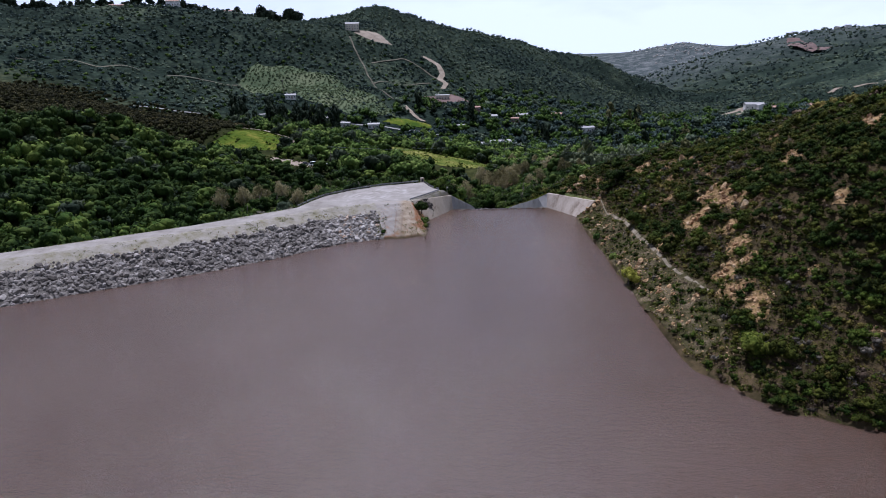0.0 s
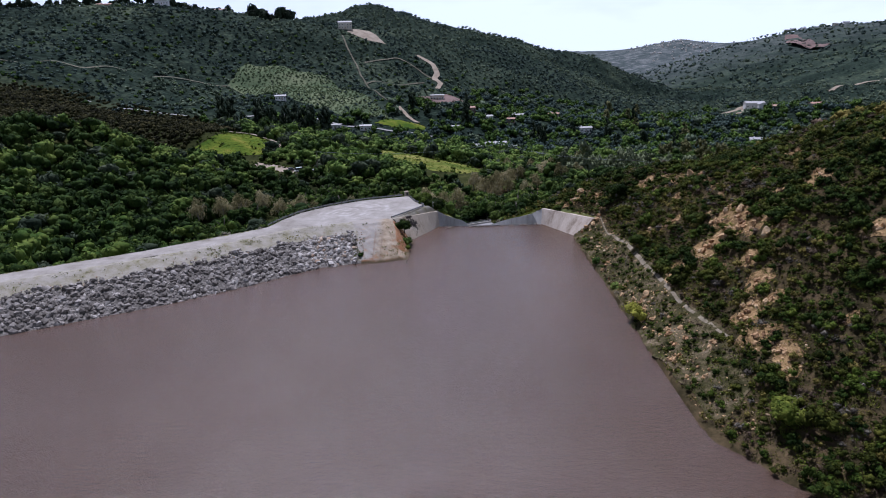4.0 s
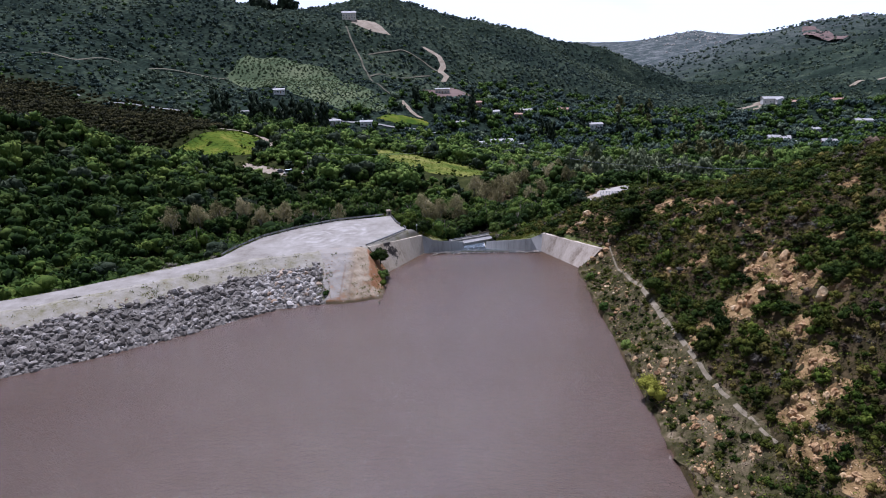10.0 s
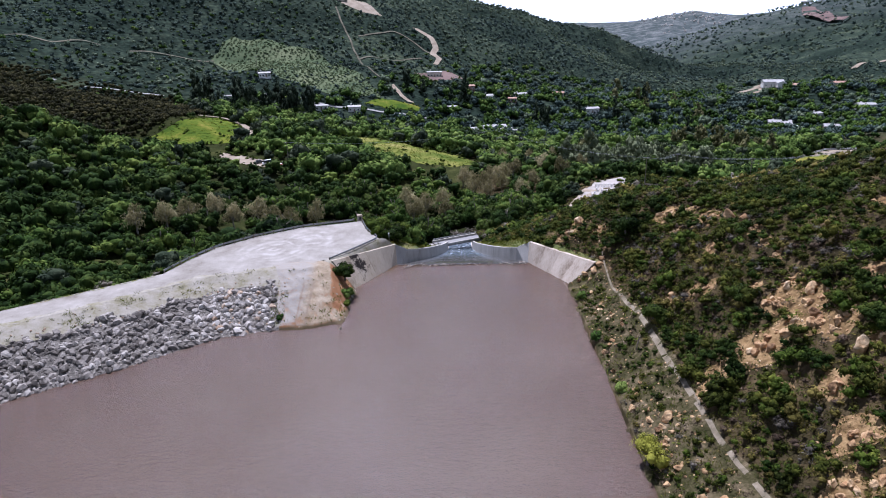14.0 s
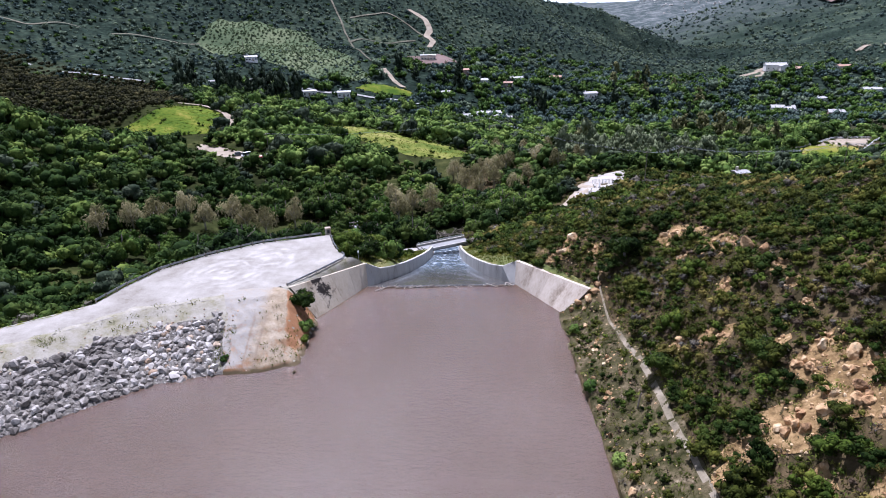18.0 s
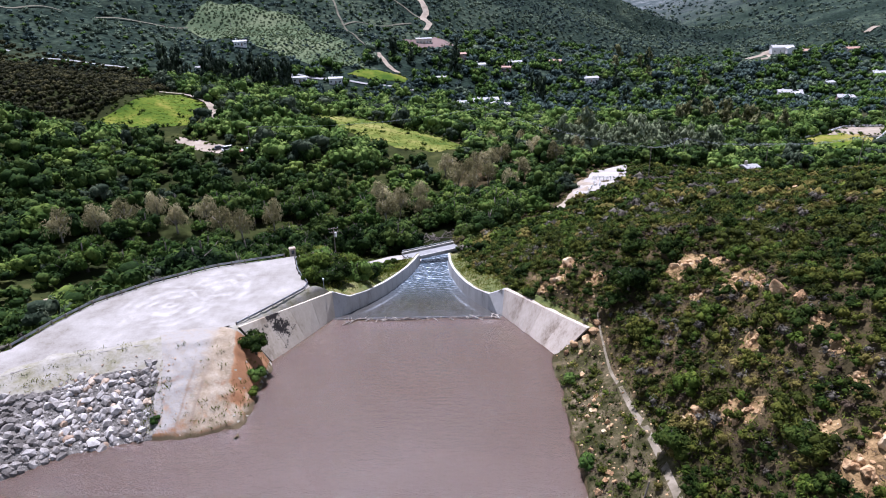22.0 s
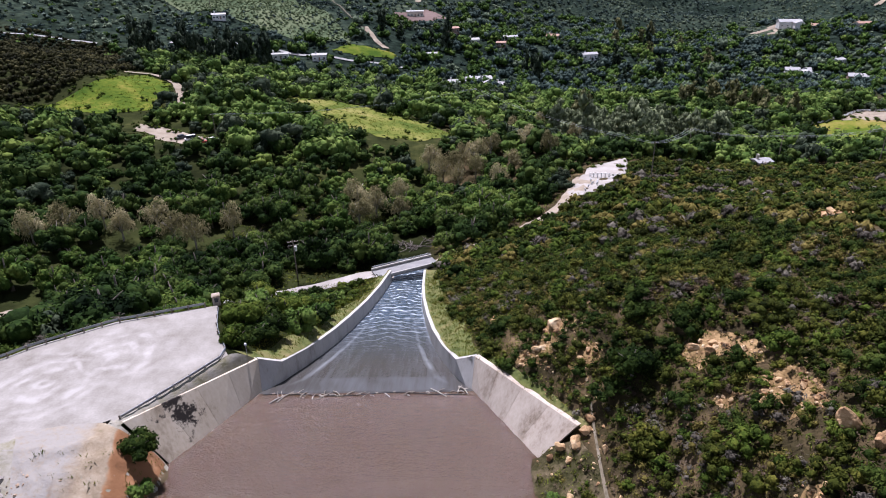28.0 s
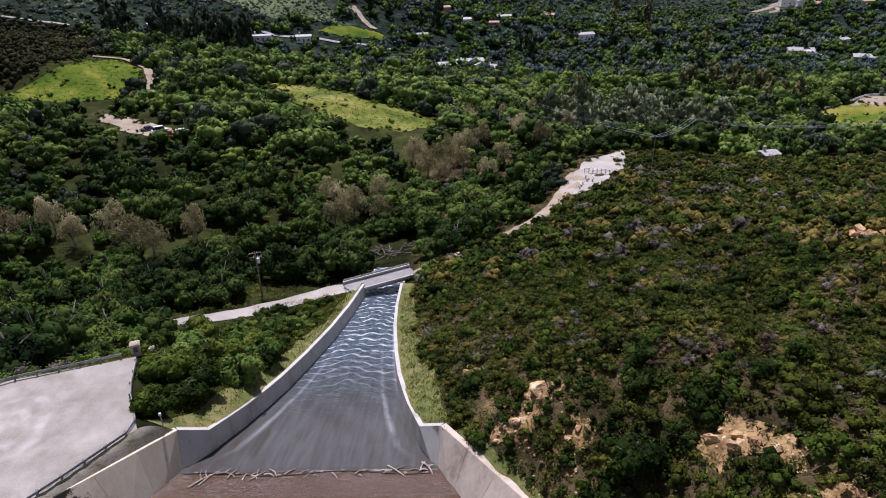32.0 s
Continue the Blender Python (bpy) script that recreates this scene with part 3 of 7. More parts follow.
# ---------------------------------------------------------------- the lie of the land
VALLEY = [
    (0, 72, -21.5), (-26, 56, -19.3), (17, 80, -19), (40, 105, -19), (52, 127, -19), (67, 144, -19.5), (0, 92, -25), (8, 150, -27),
    (-60, 34, -17), (-72, 68, -22), (-93, 79, -19.5), (-67, 114, -20), (-132, 114, -11), (-175, 141, 11), (-140, 216, -4), (-113, 236, -11.5),
    (-150, 196, -9), (-80, 160, -15), (-112, 188, -13), (-22, 174, -18.5), (-66, 246, -20), (10, 176, -21), (-30, 218, -19), (48, 228, -32),
    (30, 350, -35), (110, 290, -40), (170, 250, -37), (120, 190, -32), (190, 140, -22), (254, 416, -51), (-40, 310, -31), (100, 420, -44),
]
SLOPES = [
    (-52, 454, -16), (-19, 523, -10), (-22, 618, 11), (-161, 422, -1), (-205, 463, 0), (-268, 588, 59), (-319, 560, 71), (-284, 653, 89),
    (-354, 401, 37), (-131, 675, 63), (-230, 330, 0), (-260, 200, 18), (-300, 60, 22), (-200, 20, -4), (349, 615, -38), (503, 713, -22),
    (291, 888, -66), (434, 1398, -95), (150, 640, -30), (420, 480, -35), (600, 500, 5), (-420, 575, 88), (-560, 500, 95), (60, 560, -20),
    (150, 780, 5), (900, 900, 60), (-700, 300, 70), (-150, 120, -4),
]
RIDGES = [
    (-117, 850, 104), (-60, 850, 84), (30, 870, 58), (140, 900, 34), (230, 950, 16), (323, 1010, -14), (-195, 800, 68), (400, 1100, -62), (-50, 740, 55), (540, 1660, -100), (650, 1640, -58), (480, 1950, -125), (560, 2350, -115), (520, 1180, -62),
    (-350, 1100, 60), (-100, 1250, 30), (1156, 2223, 56), (950, 2050, 20), (1340, 2300, 74), (1700, 2300, 78), (900, 2700, -60), (1170, 3300, 48),
    (830, 3500, -15), (1420, 3300, 10), (400, 3600, 10), (-800, 3000, -40), (2600, 2400, 60), (1500, 4600, -60), (-2500, 2500, 40), (-1500, 700, 80),
    (2500, 600, 60), (720, 1480, -45),
]
SHORE_HILL = [
    (18, -14, 0.4), (17.3, -30, 0.5), (17.4, -48, 0.6), (18, -68, 0.7), (19.6, -87, 0.5), (27, -97, 0.4), (40, -103, 0.5), (23, -18, 3.0),
    (23.4, -38, 3.3), (23.8, -58, 3.4), (26, -80, 4.2), (36, -27, 14.6), (34, -11, 11.8), (34.5, -58, 12.4), (42.5, -58, 19.5), (52, -56, 24.6),
    (38, -4, 13.4), (46, -6, 14.2), (22, 0, 7.0), (30, 17, 6.0), (57, 19, 8.6), (45, 44, -2.4), (70, 56, -0.8), (72, 34, 6.6),
    (45, 12, 8.2), (70, -30, 28), (75, -70, 34), (60, -95, 16), (100, -40, 33), (110, 10, 20), (110, 60, -4), (90, 95, -14),
]
BANKS = [
    (-10.6, 4, 1.2), (-7.9, 17, -3.2), (-5.6, 37, -10.2), (-4.4, 60, -17.6), (10.6, 4, 1.2), (7.3, 17, -3.2), (5.2, 37, -10.2), (5, 60, -17.6),
    (-18, 16, 1.5), (-20, 40, -12), (17, 20, 0.5), (14, 40, -7.5), (14, 62, -15), (24, 72, -15.5), (-45, 22, -8), (-19, 54, -18.5),
    (-60, -500, 60), (-300, -420, 60), (250, -400, 60), (-330, -150, 20), (180, -160, 20), (0, -900, 80), (-900, -300, 70), (900, -300, 70),
    (-200, -150, -12), (-100, -95, -12), (-40, -70, -9), (0, -40, -9), (0, -110, -9), (60, -160, -8), (0, -250, -9), (-150, -300, -6),
]
MARKS = np.array(VALLEY + SLOPES + RIDGES + SHORE_HILL + BANKS, float)


def spread(r2):
    return np.sqrt(r2 + 36.0)


def _weights():
    p = MARKS[:, :2]
    k = spread(((p[:, None] - p[None]) ** 2).sum(-1))
    n = len(p)
    a = np.zeros((n + 1, n + 1))
    a[:n, :n], a[:n, n], a[n, :n] = k, 1, 1
    return np.linalg.solve(a, np.r_[MARKS[:, 2], 0])


WEIGHTS = _weights()
# outline of the level top of the dam: the turning place beside the spillway and the road along the crest
CREST = np.array([
    (-19.8, 11.2), (-31, 7.6), (-38, 2.6), (-43.6, -3.4), (-46.3, -9.6), (-48, -15.4), (-55.8, -21.3), (-67.8, -30.4), (-90, -43.6), (-330, -182),
    (-333, -187), (-87, -48), (-64.5, -35.6), (-53, -27.4), (-41, -17.6), (-31, -14.4), (-26, -14.2), (-23, -12.6), (-22.3, -10.4), (-15, 0.2), (-17.8, 5)])
CREST_Z = 4.9


def outline_distance(x, y, poly):
    """Distance to a closed outline, negative inside."""
    best, inside = np.full(x.shape, 1e9), np.zeros(x.shape, bool)
    for a, b in zip(poly, np.roll(poly, -1, 0)):
        d = b - a
        s = np.clip(((x - a[0]) * d[0] + (y - a[1]) * d[1]) / (d @ d), 0, 1)
        best = np.minimum(best, np.hypot(x - a[0] - s * d[0], y - a[1] - s * d[1]))
        if a[1] != b[1]:
            inside ^= ((a[1] > y) != (b[1] > y)) & (x < a[0] + (y - a[1]) * d[0] / (b[1] - a[1]))
    return np.where(inside, -best, best)


def half_width(y):
    """Half the width of the spillway channel between its walls."""
    return np.interp(y, [-11, 0, 2, 3.6, 9, 17, 26, 38, 50, 66, 80], [18.1, 12, 11.6, 10.1, 8.6, 6.9, 5.7, 4.5, 3.8, 3.4, 3.4])


def floor_z(y):
    return np.interp(y, [-20, 0, 4, 66, 90], [-2.5, -0.12, -1.2, -21.2, -26])


def wall_top(y):
    return np.interp(y, [-11, 2, 3.6, 10, 66], [3.95, 3.3, 1.7, -0.6, -18.6])


def land(x, y, fine=True, dug=True):
    """Height of the ground; dug: with the trench for the chute."""
    x, y = np.atleast_1d(np.asarray(x, float)), np.atleast_1d(np.asarray(y, float))
    shape = x.shape
    x, y = x.ravel(), y.ravel()
    z = np.full(x.shape, WEIGHTS[-1])
    for (px, py, _), w in zip(MARKS, WEIGHTS):
        z += w * spread((x - px) ** 2 + (y - py) ** 2)
    far = np.hypot(x, y)
    if fine:
        rough = np.zeros_like(z)
        for n, (a, b, c) in enumerate(((0.011, 0.017, 1.0), (-0.021, 0.013, 2.1), (0.043, -0.031, 0.3), (0.017, 0.049, 4.0), (-0.083, 0.061, 1.7), (0.071, 0.107, 5.2))):
            rough += np.sin(a * x + b * y + c) * np.sin(b * x - a * y + 2 * c) / (n + 1.5)
        z += rough * np.clip((far - 60) / 500, 0, 1) * 7
        z += np.sin(x * 0.9 + np.sin(y * 0.7)) * np.sin(y * 0.8 + np.sin(x * 0.6)) * 0.22 * (x > 17)
    d = outline_distance(x, y, CREST)
    front = (y - 0.57 * x) < 3.5
    slope = np.where(front, np.interp(x, [-21, -17], [0.43, 1.4]), np.interp(x, [-46, -30], [0.5, 0.62]))
    bank = CREST_Z - np.clip(d, 0, None) * slope
    lake = front & (d > 0) & ((x < -11) | (y < -9))
    z = np.where(lake & (x < 17), np.minimum(np.maximum(bank, -3), 4.9), np.maximum(z, bank))
    # the dam's end runs down as a ramp to a clay scarp at the water
    ramp = np.interp(d, [0, 3, 7.6, 11.3, 12.6, 17], [4.9, 4.1, 2.1, 0.25, -1, -3])
    edge = np.interp(y, [-25, -20, -16, -12], [-20.0, -20.6, -21.0, -21.8])
    fall = np.clip((-18.2 - x) / (-18.2 - edge), -1.5, 1)
    torn = 0.22 * np.sin(x * 2.3 + 1.4 * np.sin(y * 1.1)) * np.sin(y * 1.9 + x) * np.clip(1.6 - fall, 0, 1)
    end = np.where(fall > 0, np.maximum(ramp, -3) * np.abs(fall) ** 0.75, 2 * fall) + torn
    share = np.clip((x + 30.5) / 2.6, 0, 1)
    z = np.where(lake & (x > -30.5) & (x < 17) & (y < -10.6), bank * (1 - share) + end * share, z)
    z = np.where(d <= 0, CREST_Z, z)
    # open water to the side of the dam
    z = np.where((x < 17) & (y < -26) & (d > 13) & (y - 0.57 * x < 3.5) & (y > -320), -3.0, z)
    w = half_width(y)
    # the banks meet the tops of the spillway walls
    line = np.where(y < 2, np.interp(y, [-10.9, 2], [21.9, 12.5]), w + 0.3)
    rim = np.where((y < 2) & (x < 0), np.interp(y, [-10.9, 2], [5.0, 3.3]), wall_top(y)) - 0.12
    beside = (y > -10.9) & (y < 68)
    gap = np.clip(np.abs(x) - line, 0, None)
    z = np.where(beside, np.minimum(z, rim + gap * 0.75), z)
    z = np.where(beside & (gap < 4), np.maximum(z, rim - gap * 0.6), z)
    w = np.where(y < 2, np.interp(y, [-11.6, 2], [22.2, 12.2]), w)
    cut = (np.abs(x) < w + np.where(y < 2, 0.1, 0.62)) & (y > -11.3) & (y < 84)
    z = np.where(cut & dug, np.minimum(z, floor_z(y) - 1.2), z)
    return z.reshape(shape)
# ---------------------------------------------------------------- end of the land


# ---------------------------------------------------------------- mesh helpers
def mesh_of(name, verts, faces, mat, smooth=False):
    me = bpy.data.meshes.new(name)
    me.from_pydata([tuple(v) for v in verts], [], [tuple(f) for f in faces])
    me.materials.append(mat)
    if smooth:
        me.shade_smooth()
    return me


def leaf_mesh(name, shape, mat):
    """A mesh from arrays of points and triangles."""
    v, f = shape
    me = bpy.data.meshes.new(name)
    me.vertices.add(len(v))
    me.vertices.foreach_set("co", np.ascontiguousarray(v, np.float32).ravel())
    me.loops.add(f.size)
    me.loops.foreach_set("vertex_index", np.ascontiguousarray(f, np.int32).ravel())
    me.polygons.add(len(f))
    me.polygons.foreach_set("loop_start", np.arange(0, f.size, 3, dtype=np.int32))
    me.polygons.foreach_set("use_smooth", np.ones(len(f), bool))
    me.update(calc_edges=True)
    me.materials.append(mat)
    return me


def bm_mesh(name, bm, mat, smooth=False):
    me = bpy.data.meshes.new(name)
    bm.normal_update()
    bm.to_mesh(me)
    bm.free()
    me.materials.append(mat)
    if smooth:
        me.shade_smooth()
    return me


def part(name, data, parent, label="", at=None):
    """Links a mesh as one part under a thing or a part."""
    ob = new(name, data)
    ob.parent = parent
    if at is not None:
        ob.matrix_basis = at
    return tagged(ob, label)


def thing(name, at, label, category, group="", kind=""):
    ob = new(name)
    ob.matrix_basis = at
    return tagged(ob, label, category, group, kind)


def box(sx, sy, sz, bevel=0.0, z0=0.0, taper=1.0):
    """A box on z0, its top scaled by taper, with bevelled edges."""
    bm = bmesh.new()
    bmesh.ops.create_cube(bm, size=1)
    for v in bm.verts:
        k = taper if v.co.z > 0 else 1
        v.co = Vector((v.co.x * sx * k, v.co.y * sy * k, (v.co.z + 0.5) * sz + z0))
    if bevel:
        bmesh.ops.bevel(bm, geom=list(bm.edges), offset=bevel, segments=1, affect="EDGES")
    return bm


def tube(points, radii, sides=8):
    """A bent, tapering round bar through the points."""
    bm = bmesh.new()
    rings = []
    pts = [Vector(p) for p in points]
    for i, p in enumerate(pts):
        d = (pts[min(i + 1, len(pts) - 1)] - pts[max(i - 1, 0)]).normalized()
        u = d.orthogonal().normalized()
        w = d.cross(u)
        r = radii[i] if hasattr(radii, "__len__") else radii
        rings.append([bm.verts.new(p + (u * math.cos(2 * math.pi * k / sides) + w * math.sin(2 * math.pi * k / sides)) * r) for k in range(sides)])
    for a, b in zip(rings, rings[1:]):
        for k in range(sides):
            bm.faces.new((a[k], a[(k + 1) % sides], b[(k + 1) % sides], b[k]))
    bm.faces.new(rings[0][::-1])
    bm.faces.new(rings[-1])
    return bm


def rock_mesh(name, seed, mat, cuts=1, flat=0.75, sharp=0.35, faces=9, bite=0.9):
    """An angular stone about 1 m across."""
    rnd = random.Random(seed)
    bm = bmesh.new()
    bmesh.ops.create_icosphere(bm, subdivisions=cuts, radius=0.5)
    planes = [(Vector((rnd.uniform(-1, 1), rnd.uniform(-1, 1), rnd.uniform(-0.6, 1))).normalized(), rnd.uniform(0.22, 0.40)) for _ in range(faces)]
    sx, sy = rnd.uniform(0.8, 1.3), rnd.uniform(0.7, 1.1)
    for v in bm.verts:
        c = v.co.copy()
        for n, d in planes:
            over = c.dot(n) - d
            if over > 0:
                c -= n * over * bite
        c += Vector(noise.noise_vector(c * 3 + Vector((seed, 0, 0)))) * 0.05 * sharp * 2
        v.co = Vector((c.x * sx, c.y * sy, c.z * flat))
    return bm_mesh(name, bm, mat)


def strip(name, line, width, lift, mat, across=3):
    """A sheet along a line of (x, y), laid on the ground."""
    line = np.array(line, float)
    seg = np.r_[0, np.cumsum(np.hypot(*np.diff(line, axis=0).T))]
    s = np.linspace(0, seg[-1], max(2, int(seg[-1] / 1.5)))
    # round the corners of the line
    xs, ys = np.interp(s, seg, line[:, 0]), np.interp(s, seg, line[:, 1])
    for _ in range(6):
        xs[1:-1], ys[1:-1] = (xs[:-2] + 2 * xs[1:-1] + xs[2:]) / 4, (ys[:-2] + 2 * ys[1:-1] + ys[2:]) / 4
    dx, dy = np.gradient(xs), np.gradient(ys)
    ln = np.hypot(dx, dy)
    wd = np.interp(s, np.linspace(0, seg[-1], len(width)), width) if hasattr(width, "__len__") else np.full(len(s), width)
    wd = wd * (1 + 0.10 * np.sin(s * 0.7) * np.sin(s * 0.23 + 1))
    rows = []
    for k in np.linspace(-0.5, 0.5, across + 1):
        rows.append(np.stack([xs - dy / ln * wd * k, ys + dx / ln * wd * k], -1))
    p = np.stack(rows, 1)
    z = land(p[..., 0], p[..., 1])
    z = np.maximum(z, z.mean(1, keepdims=True) - 0.3) + lift
    v = np.concatenate([p, z[..., None]], -1).reshape(-1, 3)
    n = across + 1
    faces = [(i * n + j, i * n + j + 1, (i + 1) * n + j + 1, (i + 1) * n + j) for i in range(len(s) - 1) for j in range(across)]
    return mesh_of(name, v, faces, mat, True)


def patch(name, outline, lift, mat, size=3.0, ragged=1.5):
    """A sheet on the ground inside an outline, with an uneven rim."""
    poly = np.array(outline, float)
    out = []
    for a, b in zip(poly, np.roll(poly, -1, 0)):
        n = max(1, int(np.hypot(*(b - a)) / size))
        for k in range(n):
            q = a + (b - a) * k / n
            out.append(q + ragged * np.array([math.sin(q[0] * 1.3 + q[1]), math.cos(q[1] * 1.1 - q[0] * 0.7)]) * 0.5)
    poly = np.array(out)
    x0, y0, x1, y1 = *poly.min(0), *poly.max(0)
    bm = bmesh.new()
    ring = [bm.verts.new((*q, 0)) for q in poly]
    bm.faces.new(ring)
    bmesh.ops.triangulate(bm, faces=list(bm.faces))
    for axis, lo, hi in ((0, x0, x1), (1, y0, y1)):
        for c in np.arange(lo + size, hi, size):
            co, no = [0, 0, 0], [0, 0, 0]
            co[axis], no[axis] = c, 1
            bmesh.ops.bisect_plane(bm, geom=list(bm.verts) + list(bm.edges) + list(bm.faces), plane_co=co, plane_no=no)
    zs = land(np.array([v.co.x for v in bm.verts]), np.array([v.co.y for v in bm.verts]), dug=False)
    for v, z in zip(bm.verts, zs):
        v.co.z = z + lift
    return bm_mesh(name, bm, mat, True)


def axis_steps(spans):
    return np.unique(np.concatenate([np.linspace(a, b, max(2, round((b - a) / s) + 1)) for a, b, s in spans]).round(3))


# ---------------------------------------------------------------- ground and water
GX = axis_steps([(-3900, -800, 150), (-800, -250, 22), (-250, -95, 5), (-95, -30, 1.2), (-30, 30, 0.6), (30, 95, 1.2), (95, 300, 5), (300, 800, 22), (800, 3900, 130)])
GY = axis_steps([(-1500, -150, 60), (-150, -100, 4), (-100, -30, 1.2), (-30, 75, 0.7), (75, 140, 1.5), (140, 320, 4), (320, 900, 9), (900, 1500, 30), (1500, 4700, 100)])
gx, gy = np.meshgrid(GX, GY)
gz = land(gx, gy)
nx = len(GX)
ii, jj = np.meshgrid(np.arange(len(GY) - 1), np.arange(nx - 1), indexing="ij")
q0 = (ii * nx + jj).ravel()
gfaces = np.stack([q0, q0 + 1, q0 + nx + 1, q0 + nx], -1).astype(np.int32)
gm = bpy.data.meshes.new("ground")
gm.vertices.add(gz.size)
gm.vertices.foreach_set("co", np.stack([gx, gy, gz], -1).astype(np.float32).ravel())
gm.loops.add(gfaces.size)
gm.loops.foreach_set("vertex_index", gfaces.ravel())
gm.polygons.add(len(gfaces))
gm.polygons.foreach_set("loop_start", np.arange(0, gfaces.size, 4, dtype=np.int32))
gm.update(calc_edges=True)
gm.materials.append(M["ground"])
gm.shade_smooth()
tagged(new("ground", gm), "olive and tan chaparral soil of the hills and valley", "ground", kind="structure")

lake = [(-12, 0.05), (12, 0.05), (18.5, -11), (24, -12), (24, -84), (60, -112), (160, -200), (160, -420), (-330, -420), (-330, -184), (-90, -58), (-24, -16), (-17, -9)]
bm = bmesh.new()
bm.faces.new([bm.verts.new((x, y, 0)) for x, y in lake])
tagged(new("water", bm_mesh("water", bm, M["water"])), "brown silty reservoir water with wind ripples", "water", kind="structure")


# ---------------------------------------------------------------- spillway
def chute_water():
    ys = np.arange(-0.3, 84, 0.22)
    n = 61
    v, foam = [], []
    for y in ys:
        w, zf = float(half_width(np.array(y))) + 0.05, float(floor_z(np.array(y)))
        for k in range(n):
            u = -1 + 2 * k / (n - 1)
            x = u * w
            grow = min(1, max(0, (y - 14) / 24))
            # oblique standing waves that cross in the narrowing channel
            a = math.sin(3.1 * (y + 0.55 * abs(x) + 0.55 * math.sin(x * 1.3 + y * 0.37)) + 0.9 * math.sin(y * 0.31 + x))
            b = math.sin(2.7 * (y - 0.45 * x + 0.7 * math.sin(x * 1.1 - y * 0.23)))
            c = math.sin(3.5 * (y + 0.35 * x + 0.6 * math.sin(x * 0.9 + y * 0.27)))
            h = 0.10 * grow * (0.5 * a + 0.35 * b + 0.35 * c)
            rim = max(0, abs(u) - 0.93) / 0.07
            v.append((x, y, zf + 0.16 + h + 0.02 * math.sin(y * 0.9 + x)))
            streak = 0.3 * max(0, 1 - abs(abs(u) - 0.80 + 0.004 * y) / 0.05) * min(1, max(0, (y - 1.5) / 8)) * max(0, 1 - y / 45)
            arc = math.sin(2.5 * (y + 0.42 * abs(x) + 0.5 * math.sin(x * 0.9 + y * 0.21) + 0.3 * math.sin(x * 2.3 - y * 0.4)))
            crest = max(0, (arc - 0.86) / 0.14) * min(1, max(0, (y - 16) / 22))
            foam.append(min(1, streak + 0.4 * rim * grow + 0.9 * crest))
    f = [(i * n + j, i * n + j + 1, (i + 1) * n + j + 1, (i + 1) * n + j) for i in range(len(ys) - 1) for j in range(n - 1)]
    me = mesh_of("chute_water", v, f, M["chute"], True)
    at = me.attributes.new("foam", "FLOAT", "POINT")
    at.data.foreach_set("value", np.array(foam, np.float32))
    return me


tagged(new("chute_water", chute_water()), "shallow grey water running down the concrete chute with foam crests", "water", kind="structure")


def chute_floor():
    ys = list(np.arange(-1, 84.5, 1.5))
    v, f = [], []
    for y in ys:
        w, z = float(half_width(np.array(y))) + 0.3, float(floor_z(np.array(y)))
        v += [(-w, y, z), (w, y, z), (w, y, z - 0.5), (-w, y, z - 0.5)]
    for i in range(len(ys) - 1):
        for j in range(4):
            f.append((4 * i + j, 4 * i + (j + 1) % 4, 4 * i + 4 + (j + 1) % 4, 4 * i + 4 + j))
    f += [(3, 2, 1, 0), tuple(4 * (len(ys) - 1) + k for k in range(4))]
    return mesh_of("chute_floor", v, f, M["concrete"])


tagged(new("chute_floor", chute_floor()), "grey concrete floor slab of the spillway chute", "floor", kind="structure")


def panel(a, b, mat, thick=0.38, joint=0.004):
    """One cast wall panel between two stations; each station is foot (x, y, z) and top (x, y, z)."""
    (fa, ta), (fb, tb) = a, b
    fa, ta, fb, tb = (Vector(p) for p in (fa, ta, fb, tb))
    run = (tb - ta).normalized()
    ta, fa, tb, fb = ta + run * joint, fa + run * joint, tb - run * joint, fb - run * joint
    side = Vector((run.y, -run.x, 0)).normalized()
    mid = (ta + tb) / 2
    if side.x * mid.x < 0:
        side = -side
    bm = bmesh.new()
    inner = [bm.verts.new(p) for p in (fa, fb, tb, ta)]
    outer = [bm.verts.new(p) for p in (fa + side * (thick + 0.35), fb + side * (thick + 0.35), tb + side * thick, ta + side * thick)]
    bm.faces.new(inner)
    bm.faces.new(outer[::-1])
    for k in range(4):
        bm.faces.new((inner[k], outer[k], outer[(k + 1) % 4], inner[(k + 1) % 4]))
    bmesh.ops.recalc_face_normals(bm, faces=list(bm.faces))
    bmesh.ops.bevel(bm, geom=list(bm.edges), offset=0.014, segments=1, affect="EDGES")
    return bm_mesh("panel", bm, mat)


